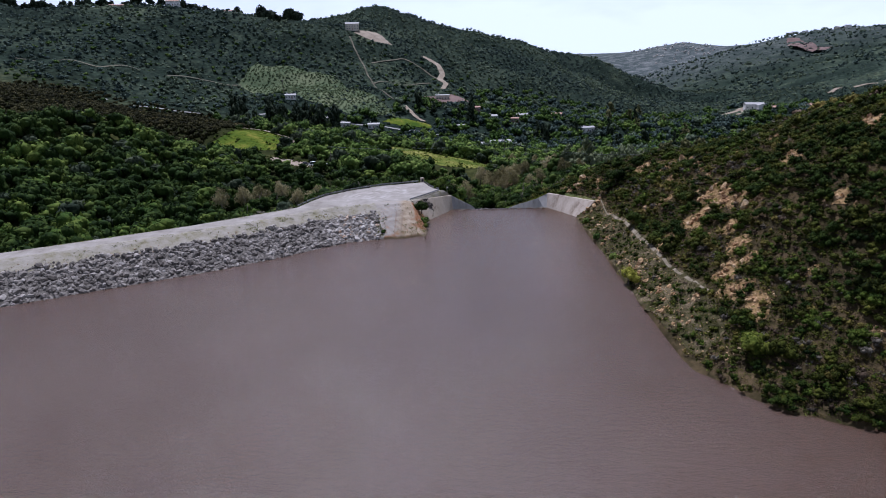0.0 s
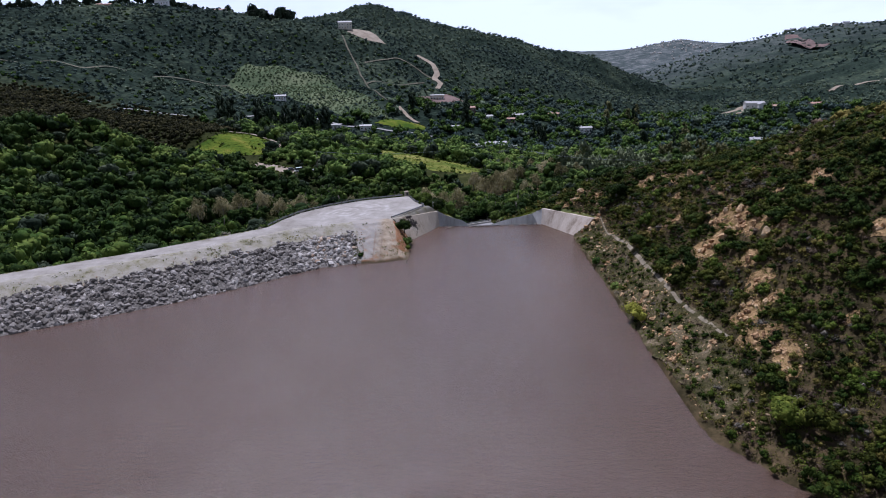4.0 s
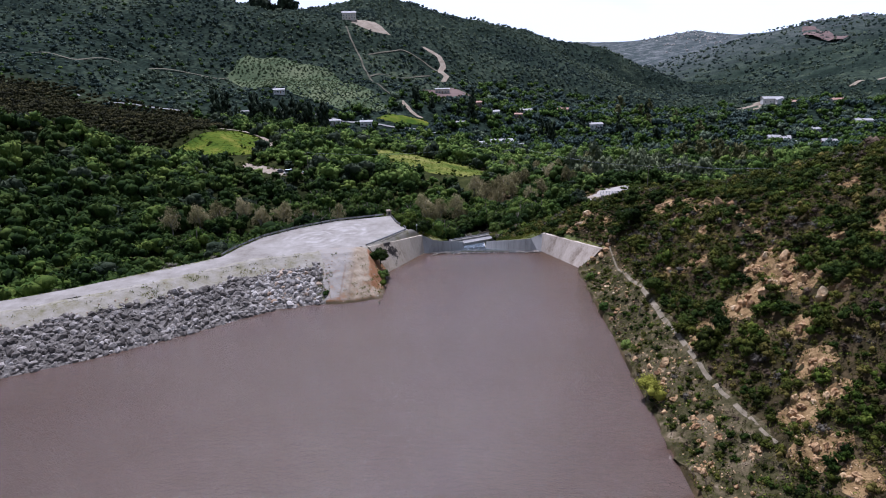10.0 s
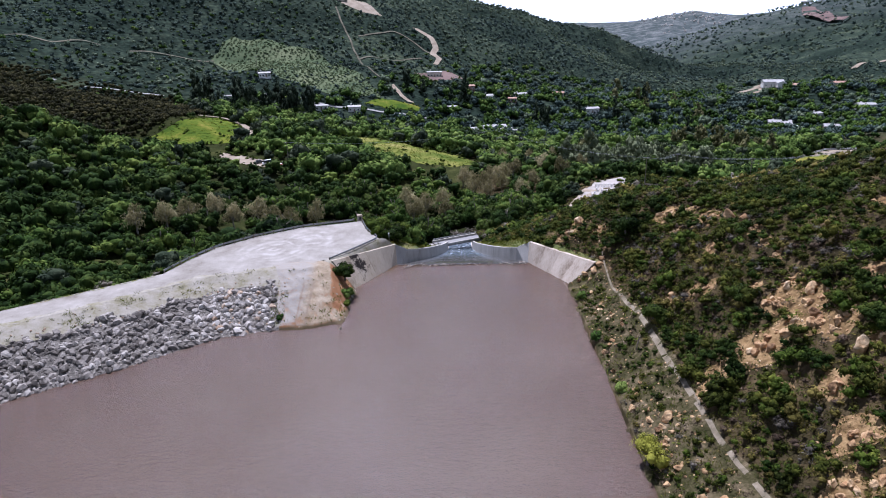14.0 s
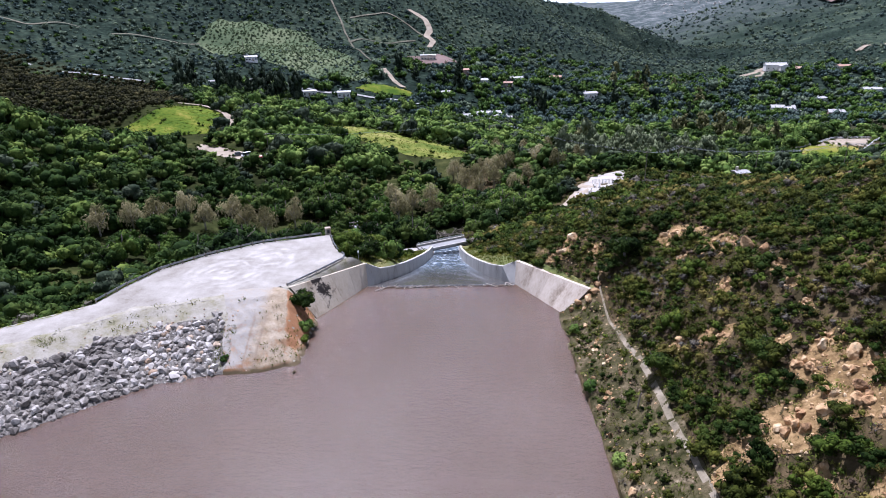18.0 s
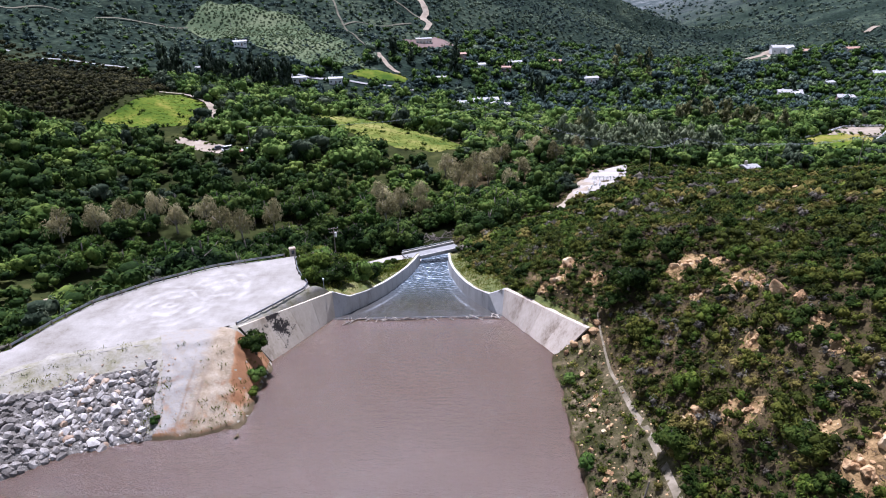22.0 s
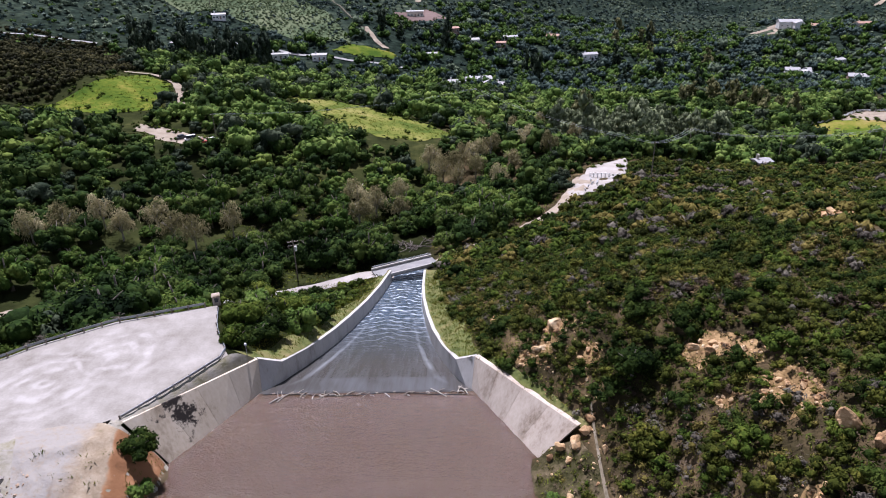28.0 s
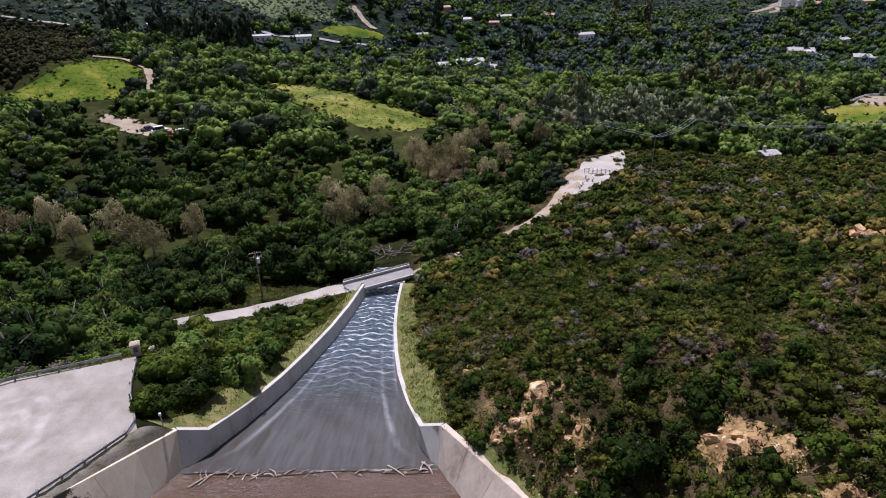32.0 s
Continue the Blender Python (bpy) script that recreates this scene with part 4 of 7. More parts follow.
for sign, name, end_top in ((-1, "spillway_wall_west", 5.0), (1, "spillway_wall_east", 3.95)):
    wall = tagged(new(name), "cast concrete spillway wall, stained on its lake side", "wall", kind="structure")
    wing = []
    for k in range(5):
        u = k / 4
        foot = (sign * (18.2 + (11.95 - 18.2) * u), -10.9 + 11.2 * u, -1.2)
        top = (sign * (21.7 + (12.35 - 21.7) * u), -10.7 + 12.6 * u, end_top + (3.3 - end_top) * u)
        # the buried foot carries on the face's batter
        k2 = 1.2 / top[2]
        foot = tuple(f - (t - f) * k2 if n < 2 else -1.2 for n, (f, t) in enumerate(zip(foot, top)))
        wing.append((foot, top))
    for k, (a, b) in enumerate(zip(wing, wing[1:])):
        part("panel", panel(a, b, M["lichened" if sign < 0 else "concrete"], 0.6), wall, "tan concrete panel with black lichen" if sign < 0 and k in (0, 1) else "")
    chute = [wing[-1]]
    for y in (3.6, 6.5, 10, 14, 18, 22, 26, 30, 34, 38, 42, 46, 50, 54, 58, 62, 66):
        w = float(half_width(np.array(y)))
        chute.append(((sign * w, y, float(floor_z(np.array(y))) - 0.4), (sign * (w + 0.12), y, float(wall_top(np.array(y))))))
    for a, b in zip(chute, chute[1:]):
        part("panel", panel(a, b, M["white_concrete"], 0.5), wall)

def bank_strip(sign, ys, widths, mat, label):
    """A strip of ground that meets the back of a spillway wall."""
    v, f, n = [], [], 6
    for y, wd in zip(ys, np.interp(ys, *zip(*widths))):
        inner = np.interp(y, [-10.9, 2], [22.0, 12.6]) if y < 2 else float(half_width(np.array(y))) + 0.3
        for k in range(n):
            x = sign * (inner + 0.12 + wd * k / (n - 1) * (1 + 0.16 * math.sin(y * 0.61) * math.sin(y * 0.23 + 1)))
            v.append((x, y, float(land(x, y, dug=False)[0]) + (0.10 if k < n - 1 else -0.15)))
    f = [(i * n + j, i * n + j + 1, (i + 1) * n + j + 1, (i + 1) * n + j) for i in range(len(ys) - 1) for j in range(n - 1)]
    tagged(new("ground_strip", mesh_of("ground_strip", v, f if sign > 0 else [q[::-1] for q in f], M[mat], True)), label, "ground", kind="structure")




def ledge():
    """The dusty ledge that falls from the barrier to the back of the west wing wall."""
    n, m = 30, 7
    v = []
    for i in range(n + 1):
        u = i / n
        a = np.array([-23.0, -10.9, CREST_Z + 0.12]) * (1 - u) + np.array([-14.9, 0.4, CREST_Z + 0.12]) * u
        b = np.array([-21.95, -11.1, 4.94]) * (1 - u) + np.array([-12.65, 1.95, 3.26]) * u
        for j in range(m + 1):
            w = j / m
            q = a * (1 - w) + b * w
            q[2] += 0.10 * math.sin(w * math.pi) * (1 + 0.6 * math.sin(i * 1.9 + j)) + 0.25 * u * math.sin(w * math.pi)
            v.append(q)
    f = [(i * (m + 1) + j, (i + 1) * (m + 1) + j, (i + 1) * (m + 1) + j + 1, i * (m + 1) + j + 1) for i in range(n) for j in range(m)]
    tagged(new("ground_strip", mesh_of("ground_strip", v, f, M["strewn"], True)), "dusty ledge between the barrier and the wing wall", "ground", kind="structure")


ledge()
bank_strip(-1, np.arange(2, 67, 0.8), ((2, 3.2), (30, 3.6), (66, 3)), "verge", "green grass strip beside the chute")
bank_strip(1, np.arange(-10.8, 2.1, 0.6), ((-11, 1.0), (2, 2.2)), "verge", "green strip of grass behind the wing wall")
bank_strip(1, np.arange(2, 67, 0.8), ((2, 2.6), (14, 4.4), (40, 4.8), (66, 4.0)), "verge", "yellow green grass strip beside the chute")

# roads, yard and bare ground laid on the land
yard = bmesh.new()
yard.faces.new([yard.verts.new((x, y, CREST_Z + 0.10)) for x, y in CREST])
bmesh.ops.triangulate(yard, faces=list(yard.faces))
tagged(new("pavement", bm_mesh("pavement", yard, M["yard"])), "pale compacted gravel on the dam crest and turning place", "pavement", kind="structure")

ROADS = (
    ([(-36, 52), (-27, 57), (-20, 61), (-13, 64), (-7, 66)], (4.8, 5.0, 5.6), "gravel", "worn pale service road leading to the bridge"),
    ([(6, 71.5), (11, 74.5), (18, 79.5), (30, 89), (39, 102), (43, 111), (51, 127)], (4.0, 3.0, 3.2, 4.5, 7), "dirt", "pale service road climbing from the bridge"),
    ([(23.2, -9), (22.8, -18), (23, -27), (24, -36), (23.6, -44), (23.9, -54), (24.4, -64), (25.2, -72)], (0.16, 0.3, 0.55, 0.6, 0.5, 0.45, 0.3), "path", "narrow trodden dirt path along the bank"),
    ([(-142, 246), (-130, 250), (-116, 239), (-105, 218), (-102, 204)], (3, 3.5, 6), "dirt", "dirt track curving beside the meadow"),
    ([(-20, 575), (-16, 590), (-24, 606), (-20, 618), (-26, 640), (-45, 665)], (5, 7, 6, 5), "dirt", "pale dirt track winding up the hillside"),
    ([(-36, 420), (-44, 434), (-50, 447), (-56, 459)], (5, 4, 6), "dirt", "pale concrete drive climbing the slope"),
    ([(-170, 369), (-160, 372), (-99, 380), (-62, 383), (-20, 388)], 4, "asphalt", "grey valley road below the hill"),
    ([(-131, 650), (-122, 620), (-110, 590), (-93, 533), (-66, 473)], 1.8, "trail", "faint dirt firebreak down the hillside"),
    ([(300, 590), (330, 600), (370, 585), (420, 600)], 7, "dirt", "pale dirt drive by the far houses"),
    ([(480, 700), (503, 714), (545, 705), (600, 720)], 7, "dirt", "pale dirt track on the far slope"),
    ([(-370, 388), (-347, 394), (-311, 405), (-287, 441), (-216, 500)], 2, "trail", "dirt track across the hillside"),
    ([(-270, 330), (-251, 336), (-229, 346), (-203, 343)], 2.5, "asphalt", "grey road beyond the grove"),
    ([(-100, 595), (-67, 627), (-42, 619), (-26, 606)], 2, "trail", "graded track across the hillside"),
    ([(-92, 531), (-83, 546), (-60, 560), (-34, 585)], 2, "trail", "faint track below the hillside"),
)
for line, width, mat, label in ROADS:
    tagged(new("road", strip("road", line, width, 0.12 if max(abs(line[0][1]), abs(line[0][0])) < 200 else 0.6, M[mat])), label, "road", kind="structure")

PATCHES = (
    ([(-156, 186), (-146, 203), (-136, 222), (-136, 240), (-132, 249), (-118, 237), (-108, 212), (-108, 195), (-126, 186), (-140, 182)], "meadow", "sunny green and yellow spring meadow", 0.12),
    ([(-69, 251), (-47, 231), (-26, 225), (-6, 206), (12, 194), (0, 176), (-19, 178), (-32, 188), (-48, 204)], "pale_meadow", "pale green grass clearing between the oaks", 0.12),
    ([(-108, 180), (-89, 174), (-75, 168), (-72, 160), (-84, 158), (-98, 167), (-108, 174)], "dirt", "bare tan earth yard beside the trees", 0.14),
    ([(41, 110), (44, 119), (50, 132), (59, 143), (70, 152), (67, 138), (62, 128), (55, 114), (49, 110)], "gravel", "pale concrete apron below the hill", 0.14),
    ([(168, 214), (176, 242), (200, 250), (214, 230), (190, 210)], "meadow", "mown green paddock", 0.2),
    ([(196, 246), (214, 262), (236, 256), (216, 236)], "dirt", "fenced tan riding ground", 0.22),
    ([(-30, 505), (-5, 510), (10, 540), (-12, 545), (-40, 530)], "red_earth", "cleared reddish earth round the hill house", 0.4),
    ([(-72, 396), (-50, 396), (-24, 404), (-30, 413), (-58, 414)], "meadow", "light green grass slope", 0.4),
    ([(-128, 664), (-100, 650), (-80, 662), (-104, 690), (-128, 684)], "dirt", "graded pale earth below the hill house", 0.5),
    ([(310, 580), (340, 572), (372, 590), (350, 612), (318, 606)], "dirt", "pale cleared earth by the far houses", 0.4),
    ([(1069, 2017), (1099, 2001), (1004, 1643), (979, 1623), (984, 1740), (986, 1823)], "red_earth", "reddish cleared field on the far ridge", 3.0),
    ([(-86, 45), (-79, 55), (-69, 50), (-68, 41), (-78, 37)], "dirt", "bare tan earth among the trees below the dam", 0.14),
)
for outline, mat, label, lift in PATCHES:
    tagged(new("ground_patch", patch("ground_patch", outline, lift, M[mat], 4.0 if abs(outline[0][1]) < 400 else 12.0, 2.5)), label, "ground", kind="structure")

PATCHES_NEAR = (
    ([(-22.5, -10.2), (-23.6, -12.0), (-26, -13.5), (-31, -13.2), (-41.5, -16.4), (-53.7, -26.6), (-65.1, -34.9), (-87.6, -47.3), (-140.6, -77.6), (-133, -90), (-80, -61), (-57, -48), (-46, -40), (-33, -31), (-27, -28), (-20, -27), (-17, -24), (-16.8, -13), (-20, -11.0)], "strewn", "dusty upstream face of the dam with dry grass", 0.13, 0.6),
    # dark underlay sheet that paints the shade between the stones
    ([(-28.8, -19), (-30, -17.6), (-33.6, -18.0), (-40.4, -21.6), (-52, -31.2), (-63.2, -39.4), (-86, -52), (-139, -82), (-133, -90), (-80, -61), (-57, -48), (-46, -40), (-33, -31), (-28, -28), (-27.2, -24)], "bed", "bed of broken rock, darkened as shade between the riprap stones", 0.16, 0.8),
    ([(-31.0, -12.0), (-23.4, -10.8), (-21.6, -11.2), (-19.2, -11.4), (-17.4, -12), (-17.0, -19), (-17.2, -24), (-19, -26.6), (-24.8, -26.8), (-27.4, -25.8), (-28.0, -22), (-28.6, -18.6), (-29.8, -15)], "end", "dusty end of the dam with wheel ruts and an orange clay scarp", 0.20, 0.35),
    ([(17.0, -13), (19, -11.4), (22, -11.5), (23.2, -20), (24.6, -36), (24.0, -50), (25.4, -70), (24, -82), (19, -86), (17, -66), (16.6, -40)], "lake_bank", "stony tan and olive bank above the water", 0.10, 1.1),
    ([(-19.8, 12), (-31, 8.3), (-39, 3), (-45, -3), (-48, -10), (-52, -8), (-49, 2), (-42, 9), (-31, 14), (-18, 18)], "verge", "grassy slope below the barrier", 0.13, 0.9),
    ([(-49, -16.5), (-68, -30.8), (-90, -44), (-93, -40), (-70, -26), (-52, -13)], "verge", "grassy slope below the crest road", 0.13, 0.9),
)
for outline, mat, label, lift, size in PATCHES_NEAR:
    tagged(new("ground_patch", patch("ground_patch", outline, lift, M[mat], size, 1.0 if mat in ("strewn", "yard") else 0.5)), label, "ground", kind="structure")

# ---------------------------------------------------------------- plants
RNG = np.random.default_rng(7)


def ball(level):
    bm = bmesh.new()
    bmesh.ops.create_icosphere(bm, subdivisions=level, radius=1)
    bm.verts.ensure_lookup_table()
    v, f = np.array([q.co for q in bm.verts]), np.array([[q.index for q in p.verts] for p in bm.faces])
    bm.free()
    return v, f


OCTA = np.array([(1, 0, 0), (0, 1, 0), (-1, 0, 0), (0, -1, 0), (0, 0, 1), (0, 0, -1)], float)
BALL = {0: (OCTA, np.array([(0, 1, 4), (1, 2, 4), (2, 3, 4), (3, 0, 4), (1, 0, 5), (2, 1, 5), (3, 2, 5), (0, 3, 5)])), 1: ball(1), 2: ball(2)}


def joined(shapes):
    """Several arrays of points and triangles as one."""
    vs, fs, at = [], [], 0
    for v, f in shapes:
        vs.append(v)
        fs.append(f + at)
        at += len(v)
    return np.concatenate(vs), np.concatenate(fs)


def clump(seed, n, lobes=7, leaf=0.16, tall=0.8, lobe=0.5, low=-0.35, sliver=1.0, core=1, fill=0.86, solid=True, rise=1.0):
    """A lumpy crown of radius about 1 on the ground: leafy masses, with n small leaf faces standing out of them."""
    r = np.random.default_rng(seed)
    c = r.normal(size=(lobes, 3))
    c /= np.linalg.norm(c, axis=1, keepdims=True)
    c *= r.uniform(0.35, 0.72, (lobes, 1))
    c[:, 2] = np.abs(c[:, 2]) * 0.9 * rise
    size = r.uniform(0.6, 1.15, lobes) * lobe
    pick = r.integers(0, lobes, n)
    d = r.normal(size=(n, 3))
    d /= np.linalg.norm(d, axis=1, keepdims=True)
    d[:, 2] = np.where(d[:, 2] < low, -d[:, 2], d[:, 2])
    p = c[pick] + d * (size[pick] * r.uniform(0.82, 1.14, n))[:, None]
    p[:, 2] = np.maximum(p[:, 2] * tall + 0.38 * tall, 0.02)
    nrm = d + r.normal(size=(n, 3)) * 0.4 + (0, 0, 0.25)
    nrm /= np.linalg.norm(nrm, axis=1, keepdims=True)
    u = np.cross(nrm, r.normal(size=(n, 3)))
    u /= np.linalg.norm(u, axis=1, keepdims=True)
    w = np.cross(nrm, u)
    s = leaf * r.uniform(0.55, 1.35, (n, 1))
    u, w = u * s, w * s * sliver
    k = r.uniform(-0.6, 0.6, (n, 1))
    shapes = [(np.stack([p - u * 1.1 - w * 0.7, p + u * 1.1 - w * 0.7, p + u * k + w * 1.3], 1).reshape(-1, 3), np.arange(3 * n).reshape(-1, 3))]
    if solid:
        bv, bf = BALL[core]
        for q in range(lobes):
            v = c[q] + bv * size[q] * fill * r.uniform(0.82, 1.16, (len(bv), 1))
            v[:, 2] = np.maximum(v[:, 2] * tall + 0.38 * tall, -0.05)
            shapes.append((v, bf))
    return joined(shapes)


def scatter(step, x0, y0, x1, y1, seed, jitter=0.95):
    r = np.random.default_rng(seed)
    x, y = np.meshgrid(np.arange(x0, x1, step), np.arange(y0, y1, step))
    x, y = x.ravel(), y.ravel()
    return x + r.uniform(-0.5, 0.5, x.size) * step * jitter, y + r.uniform(-0.5, 0.5, x.size) * step * jitter


def planted(templates, x, y, radius, height, seed, sink=0.15):
    """Copies of crowns on the ground, as one array of faces."""
    r = np.random.default_rng(seed)
    z = land(x, y)
    turn, kind = r.uniform(0, 2 * np.pi, len(x)), r.integers(0, len(templates), len(x))
    out = []
    for k, (v, f) in enumerate(templates):
        m = kind == k
        if not m.any():
            continue
        c, s = np.cos(turn[m])[:, None], np.sin(turn[m])[:, None]
        q = np.empty((m.sum(), len(v), 3), np.float32)
        q[..., 0] = (v[None, :, 0] * c - v[None, :, 1] * s) * radius[m][:, None] + x[m][:, None]
        q[..., 1] = (v[None, :, 0] * s + v[None, :, 1] * c) * radius[m][:, None] + y[m][:, None]
        q[..., 2] = v[None, :, 2] * height[m][:, None] + (z[m] - sink * height[m])[:, None]
        out.append((q.reshape(-1, 3), (f[None] + (np.arange(m.sum()) * len(v))[:, None, None]).reshape(-1, 3)))
    return joined(out)


def line_distance(x, y, line):
    line = np.array(line, float)
    best = np.full(x.shape, 1e9)
    for a, b in zip(line, line[1:]):
        d = b - a
        s = np.clip(((x - a[0]) * d[0] + (y - a[1]) * d[1]) / (d @ d), 0, 1)
        best = np.minimum(best, np.hypot(x - a[0] - s * d[0], y - a[1] - s * d[1]))
    return best


def free(x, y, margin=1.0):
    """Where plants may stand: off the roads, bare patches, dam, water and chute."""
    ok = outline_distance(x, y, CREST) > 1.0 + margin
    for line, width, *_ in ROADS:
        w = sum(width) / len(width) if hasattr(width, "__len__") else width
        ok &= line_distance(x, y, line) > w / 2 + margin
    for outline, *_ in PATCHES:
        ok &= outline_distance(x, y, np.array(outline, float)) > margin
    ok &= ~((np.abs(x) < half_width(y) + np.where((x > 0) & (y > 4) & (y < 64), 3.2 + 0.9 * np.sin(y * 0.5), 1.0) + margin) & (y > 1) & (y < 90))
    ok &= ~((np.abs(x) < np.interp(y, [-10.9, 2], [22.0, 12.6]) + 1.0) & (y > -12.0) & (y < 2))
    return ok


def in_sight(x, y):
    """Keeps tall trees from standing right before the clearings."""
    ok = np.ones(x.shape, bool)
    for n, gap in ((0, 11), (0, 7), (0, 3.5), (1, 14), (1, 9), (1, 4), (2, 9), (2, 5), (2, 3), (3, 5), (4, 8), (5, 8), (11, 8), (11, 4)):
        ok &= outline_distance(x, y + gap, np.array(PATCHES[n][0], float)) > 0.5
    return ok


def on_hill(x, y):
    """The near hill on the east bank, down to the service road."""
    edge = np.interp(y, [-110, -90, -84, -12, 2, 20, 40, 66, 74, 80, 90, 102, 111, 127, 146], [33, 19.6, 17.8, 17.6, 13.2, 9.3, 7.7, 7.0, 9.4, 19, 31, 41, 50, 62, 72])
    return (x > edge) & (y < 146) & (y > -112) & ((land(x, y) > 0.03) | (y > 0))


# outcrops of ochre rock and bare earth (x, y, radius): the upper slope, the ledges, the lower slope, the bank and the brow
UPPER_ROCKS = [(33.5, -9, 2.0), (35.6, -11.5, 1.6), (36.5, -16.5, 1.5), (35.2, -17.6, 1.2), (36.6, -20, 1.2), (37.3, -18.4, 1.0), (32.7, -15.4, 0.9), (34.2, -6.3, 0.7), (37.7, -30.2, 1.1),
               (37.4, -34, 0.8), (37.1, -37.8, 0.9), (33.4, -28.2, 1.2), (29.5, -33.8, 1.3), (26.9, -32, 1.1), (30.7, -34.8, 1.0), (33.8, -40.3, 0.9), (36, -43.2, 1.2)]
LEDGES = [(34, -45, 2.2), (35.8, -48, 2.5), (34.8, -51, 1.9), (36.2, -53.5, 1.7), (29.5, -48, 1.7), (30.8, -50.2, 2.3), (32.3, -49.3, 1.7), (27.5, -49.3, 1.6), (25.3, -50.8, 1.3), (40.8, -49.8, 1.2), (37.2, -58, 1.2)]
LOWER_ROCKS = [(33, -59.5, 1.5), (31.6, -64.8, 1.9), (30.2, -55.4, 1.1), (28.1, -70, 1.7), (29.5, -68.6, 1.5), (31.6, -69.5, 1.4), (27.6, -74.5, 1.9), (29, -78.8, 1.7), (27.8, -81.3, 1.1), (36, -78.5, 0.8), (37.7, -90.5, 0.8), (23.4, -72, 1.2)]
BANK_ROCKS = [(21.3, -64.5, 1.9), (21, -67.6, 1.4), (18.9, -71.5, 1.2), (20.4, -52.5, 1.9), (19.6, -55.6, 1.3), (20.6, -77, 1.2), (19.8, -33.5, 1.2), (20.6, -27.5, 1.2), (20.2, -22.4, 1.3)]
BROW_ROCKS = [(48.3, -38, 1.5), (44.2, -54, 1.7), (43.5, -69, 1.5), (45, -72.5, 1.1), (55.8, -53.3, 3.0), (45.2, -51.6, 1.0), (69, 33, 3.0), (15.2, 11.5, 1.2), (21.4, 2.0, 1.5), (19.4, -0.5, 1.5), (17.6, -0.6, 0.9), (23.6, -3.6, 1.5), (23, -6, 0.7), (11.6, 24.9, 0.6)]
HILL_BARE = UPPER_ROCKS + LEDGES + LOWER_ROCKS + BANK_ROCKS + BROW_ROCKS


def off_rocks(x, y, k=1.0):
    ok = np.ones(x.shape, bool)
    for a, b, r in HILL_BARE:
        ok &= np.hypot(x - a, y - b) > r * k
    return ok


def stuff(name, label, category, data):
    return tagged(new(name, data), label, category, kind="stuff")


# shrubs of the near hill
T_SHRUB = [clump(s, 84, 5, 0.090, 0.8, 0.48, sliver=0.5, core=0, fill=0.72) for s in (1, 2, 3, 4)]
T_LARGE = [clump(s, 260, 13, 0.058, 0.85, 0.34, sliver=0.6, core=0, fill=0.78) for s in (8, 9, 10)]
T_TWIG = [clump(s, 70, 4, 0.16, 0.85, 0.46, sliver=0.14, core=0, fill=0.6) for s in (5, 6, 7)]
T_SHRUB_FAR = [clump(s, 34, 5, 0.13, 0.8, 0.48, core=0, fill=0.95) for s in (14, 15, 16)]


def swell(x, y, size, shift):
    """A slow, uneven wave over the ground, from -1 to 1."""
    a, b = x / size + shift, y / size - shift
    return (np.sin(a + 1.3 * np.sin(b * 0.7)) + np.sin(b * 1.2 + 1.1 * np.sin(a * 0.8 + shift)) + np.sin((a + b) * 0.83 + 2 * shift)) / 3


x, y = scatter(1.05, 4, -112, 62, 46, 11)
x2, y2 = scatter(1.9, 4, -112, 168, 146, 10)
out = (x2 >= 62) | (y2 >= 46)
away = np.r_[np.zeros(x.size, bool), np.ones(out.sum(), bool)]
x, y = np.r_[x, x2[out]], np.r_[y, y2[out]]
# denser, darker scrub on this slope; its darkness also stands for cloud shade
dark_side = np.clip((x - 36) / 8, 0, 1) * np.clip((-44 - y) / 12, 0, 1)
keep = on_hill(x, y) & free(x, y, 0.3) & off_rocks(x, y, 0.78)
keep &= RNG.random(x.size) < np.where((x < 24.0) & (y < -10), 0.62, np.where((y > 2) & (x < 62), 0.66, 0.90) + 0.12 * swell(x, y, 5, 1.0) + 0.2 * dark_side)
x, y, away, dark_side = x[keep], y[keep], away[keep], dark_side[keep]
rad = (0.62 + 0.95 * RNG.random(x.size) ** 1.8) * np.where((x < 24.0) & (y < -10), 0.66, 1.0) * np.where(away, 1.7, 1)
open_slope = (y > 2) & (x < 62)
rad = np.where(open_slope, rad * 1.25, rad)
large = (RNG.random(x.size) < np.where(y > 0, 0.12, 0.085) + 0.07 * swell(x, y, 7, 2.0)) & ~away & (x > 23.5)
rad = np.where(large, RNG.uniform(1.3, 2.5, x.size), rad)
hgt = rad * RNG.uniform(0.75, 1.25, x.size)
lot = RNG.random(x.size) * 0.70 + 0.40 * swell(x, y, 4.5, 0.4) + 0.05
lot = lot * (1 - dark_side) + 0.2 * dark_side * RNG.random(x.size)
lot = np.where(open_slope, lot * 0.9 + 0.10, lot)
lot = np.where(large, np.minimum(lot, RNG.uniform(0, 0.6, x.size)), lot)
mixed = RNG.random(x.size)
lot = np.where((y > 4) & (lot > 0.57) & (mixed > 0.66), 0.5 * mixed + 0.06, lot)
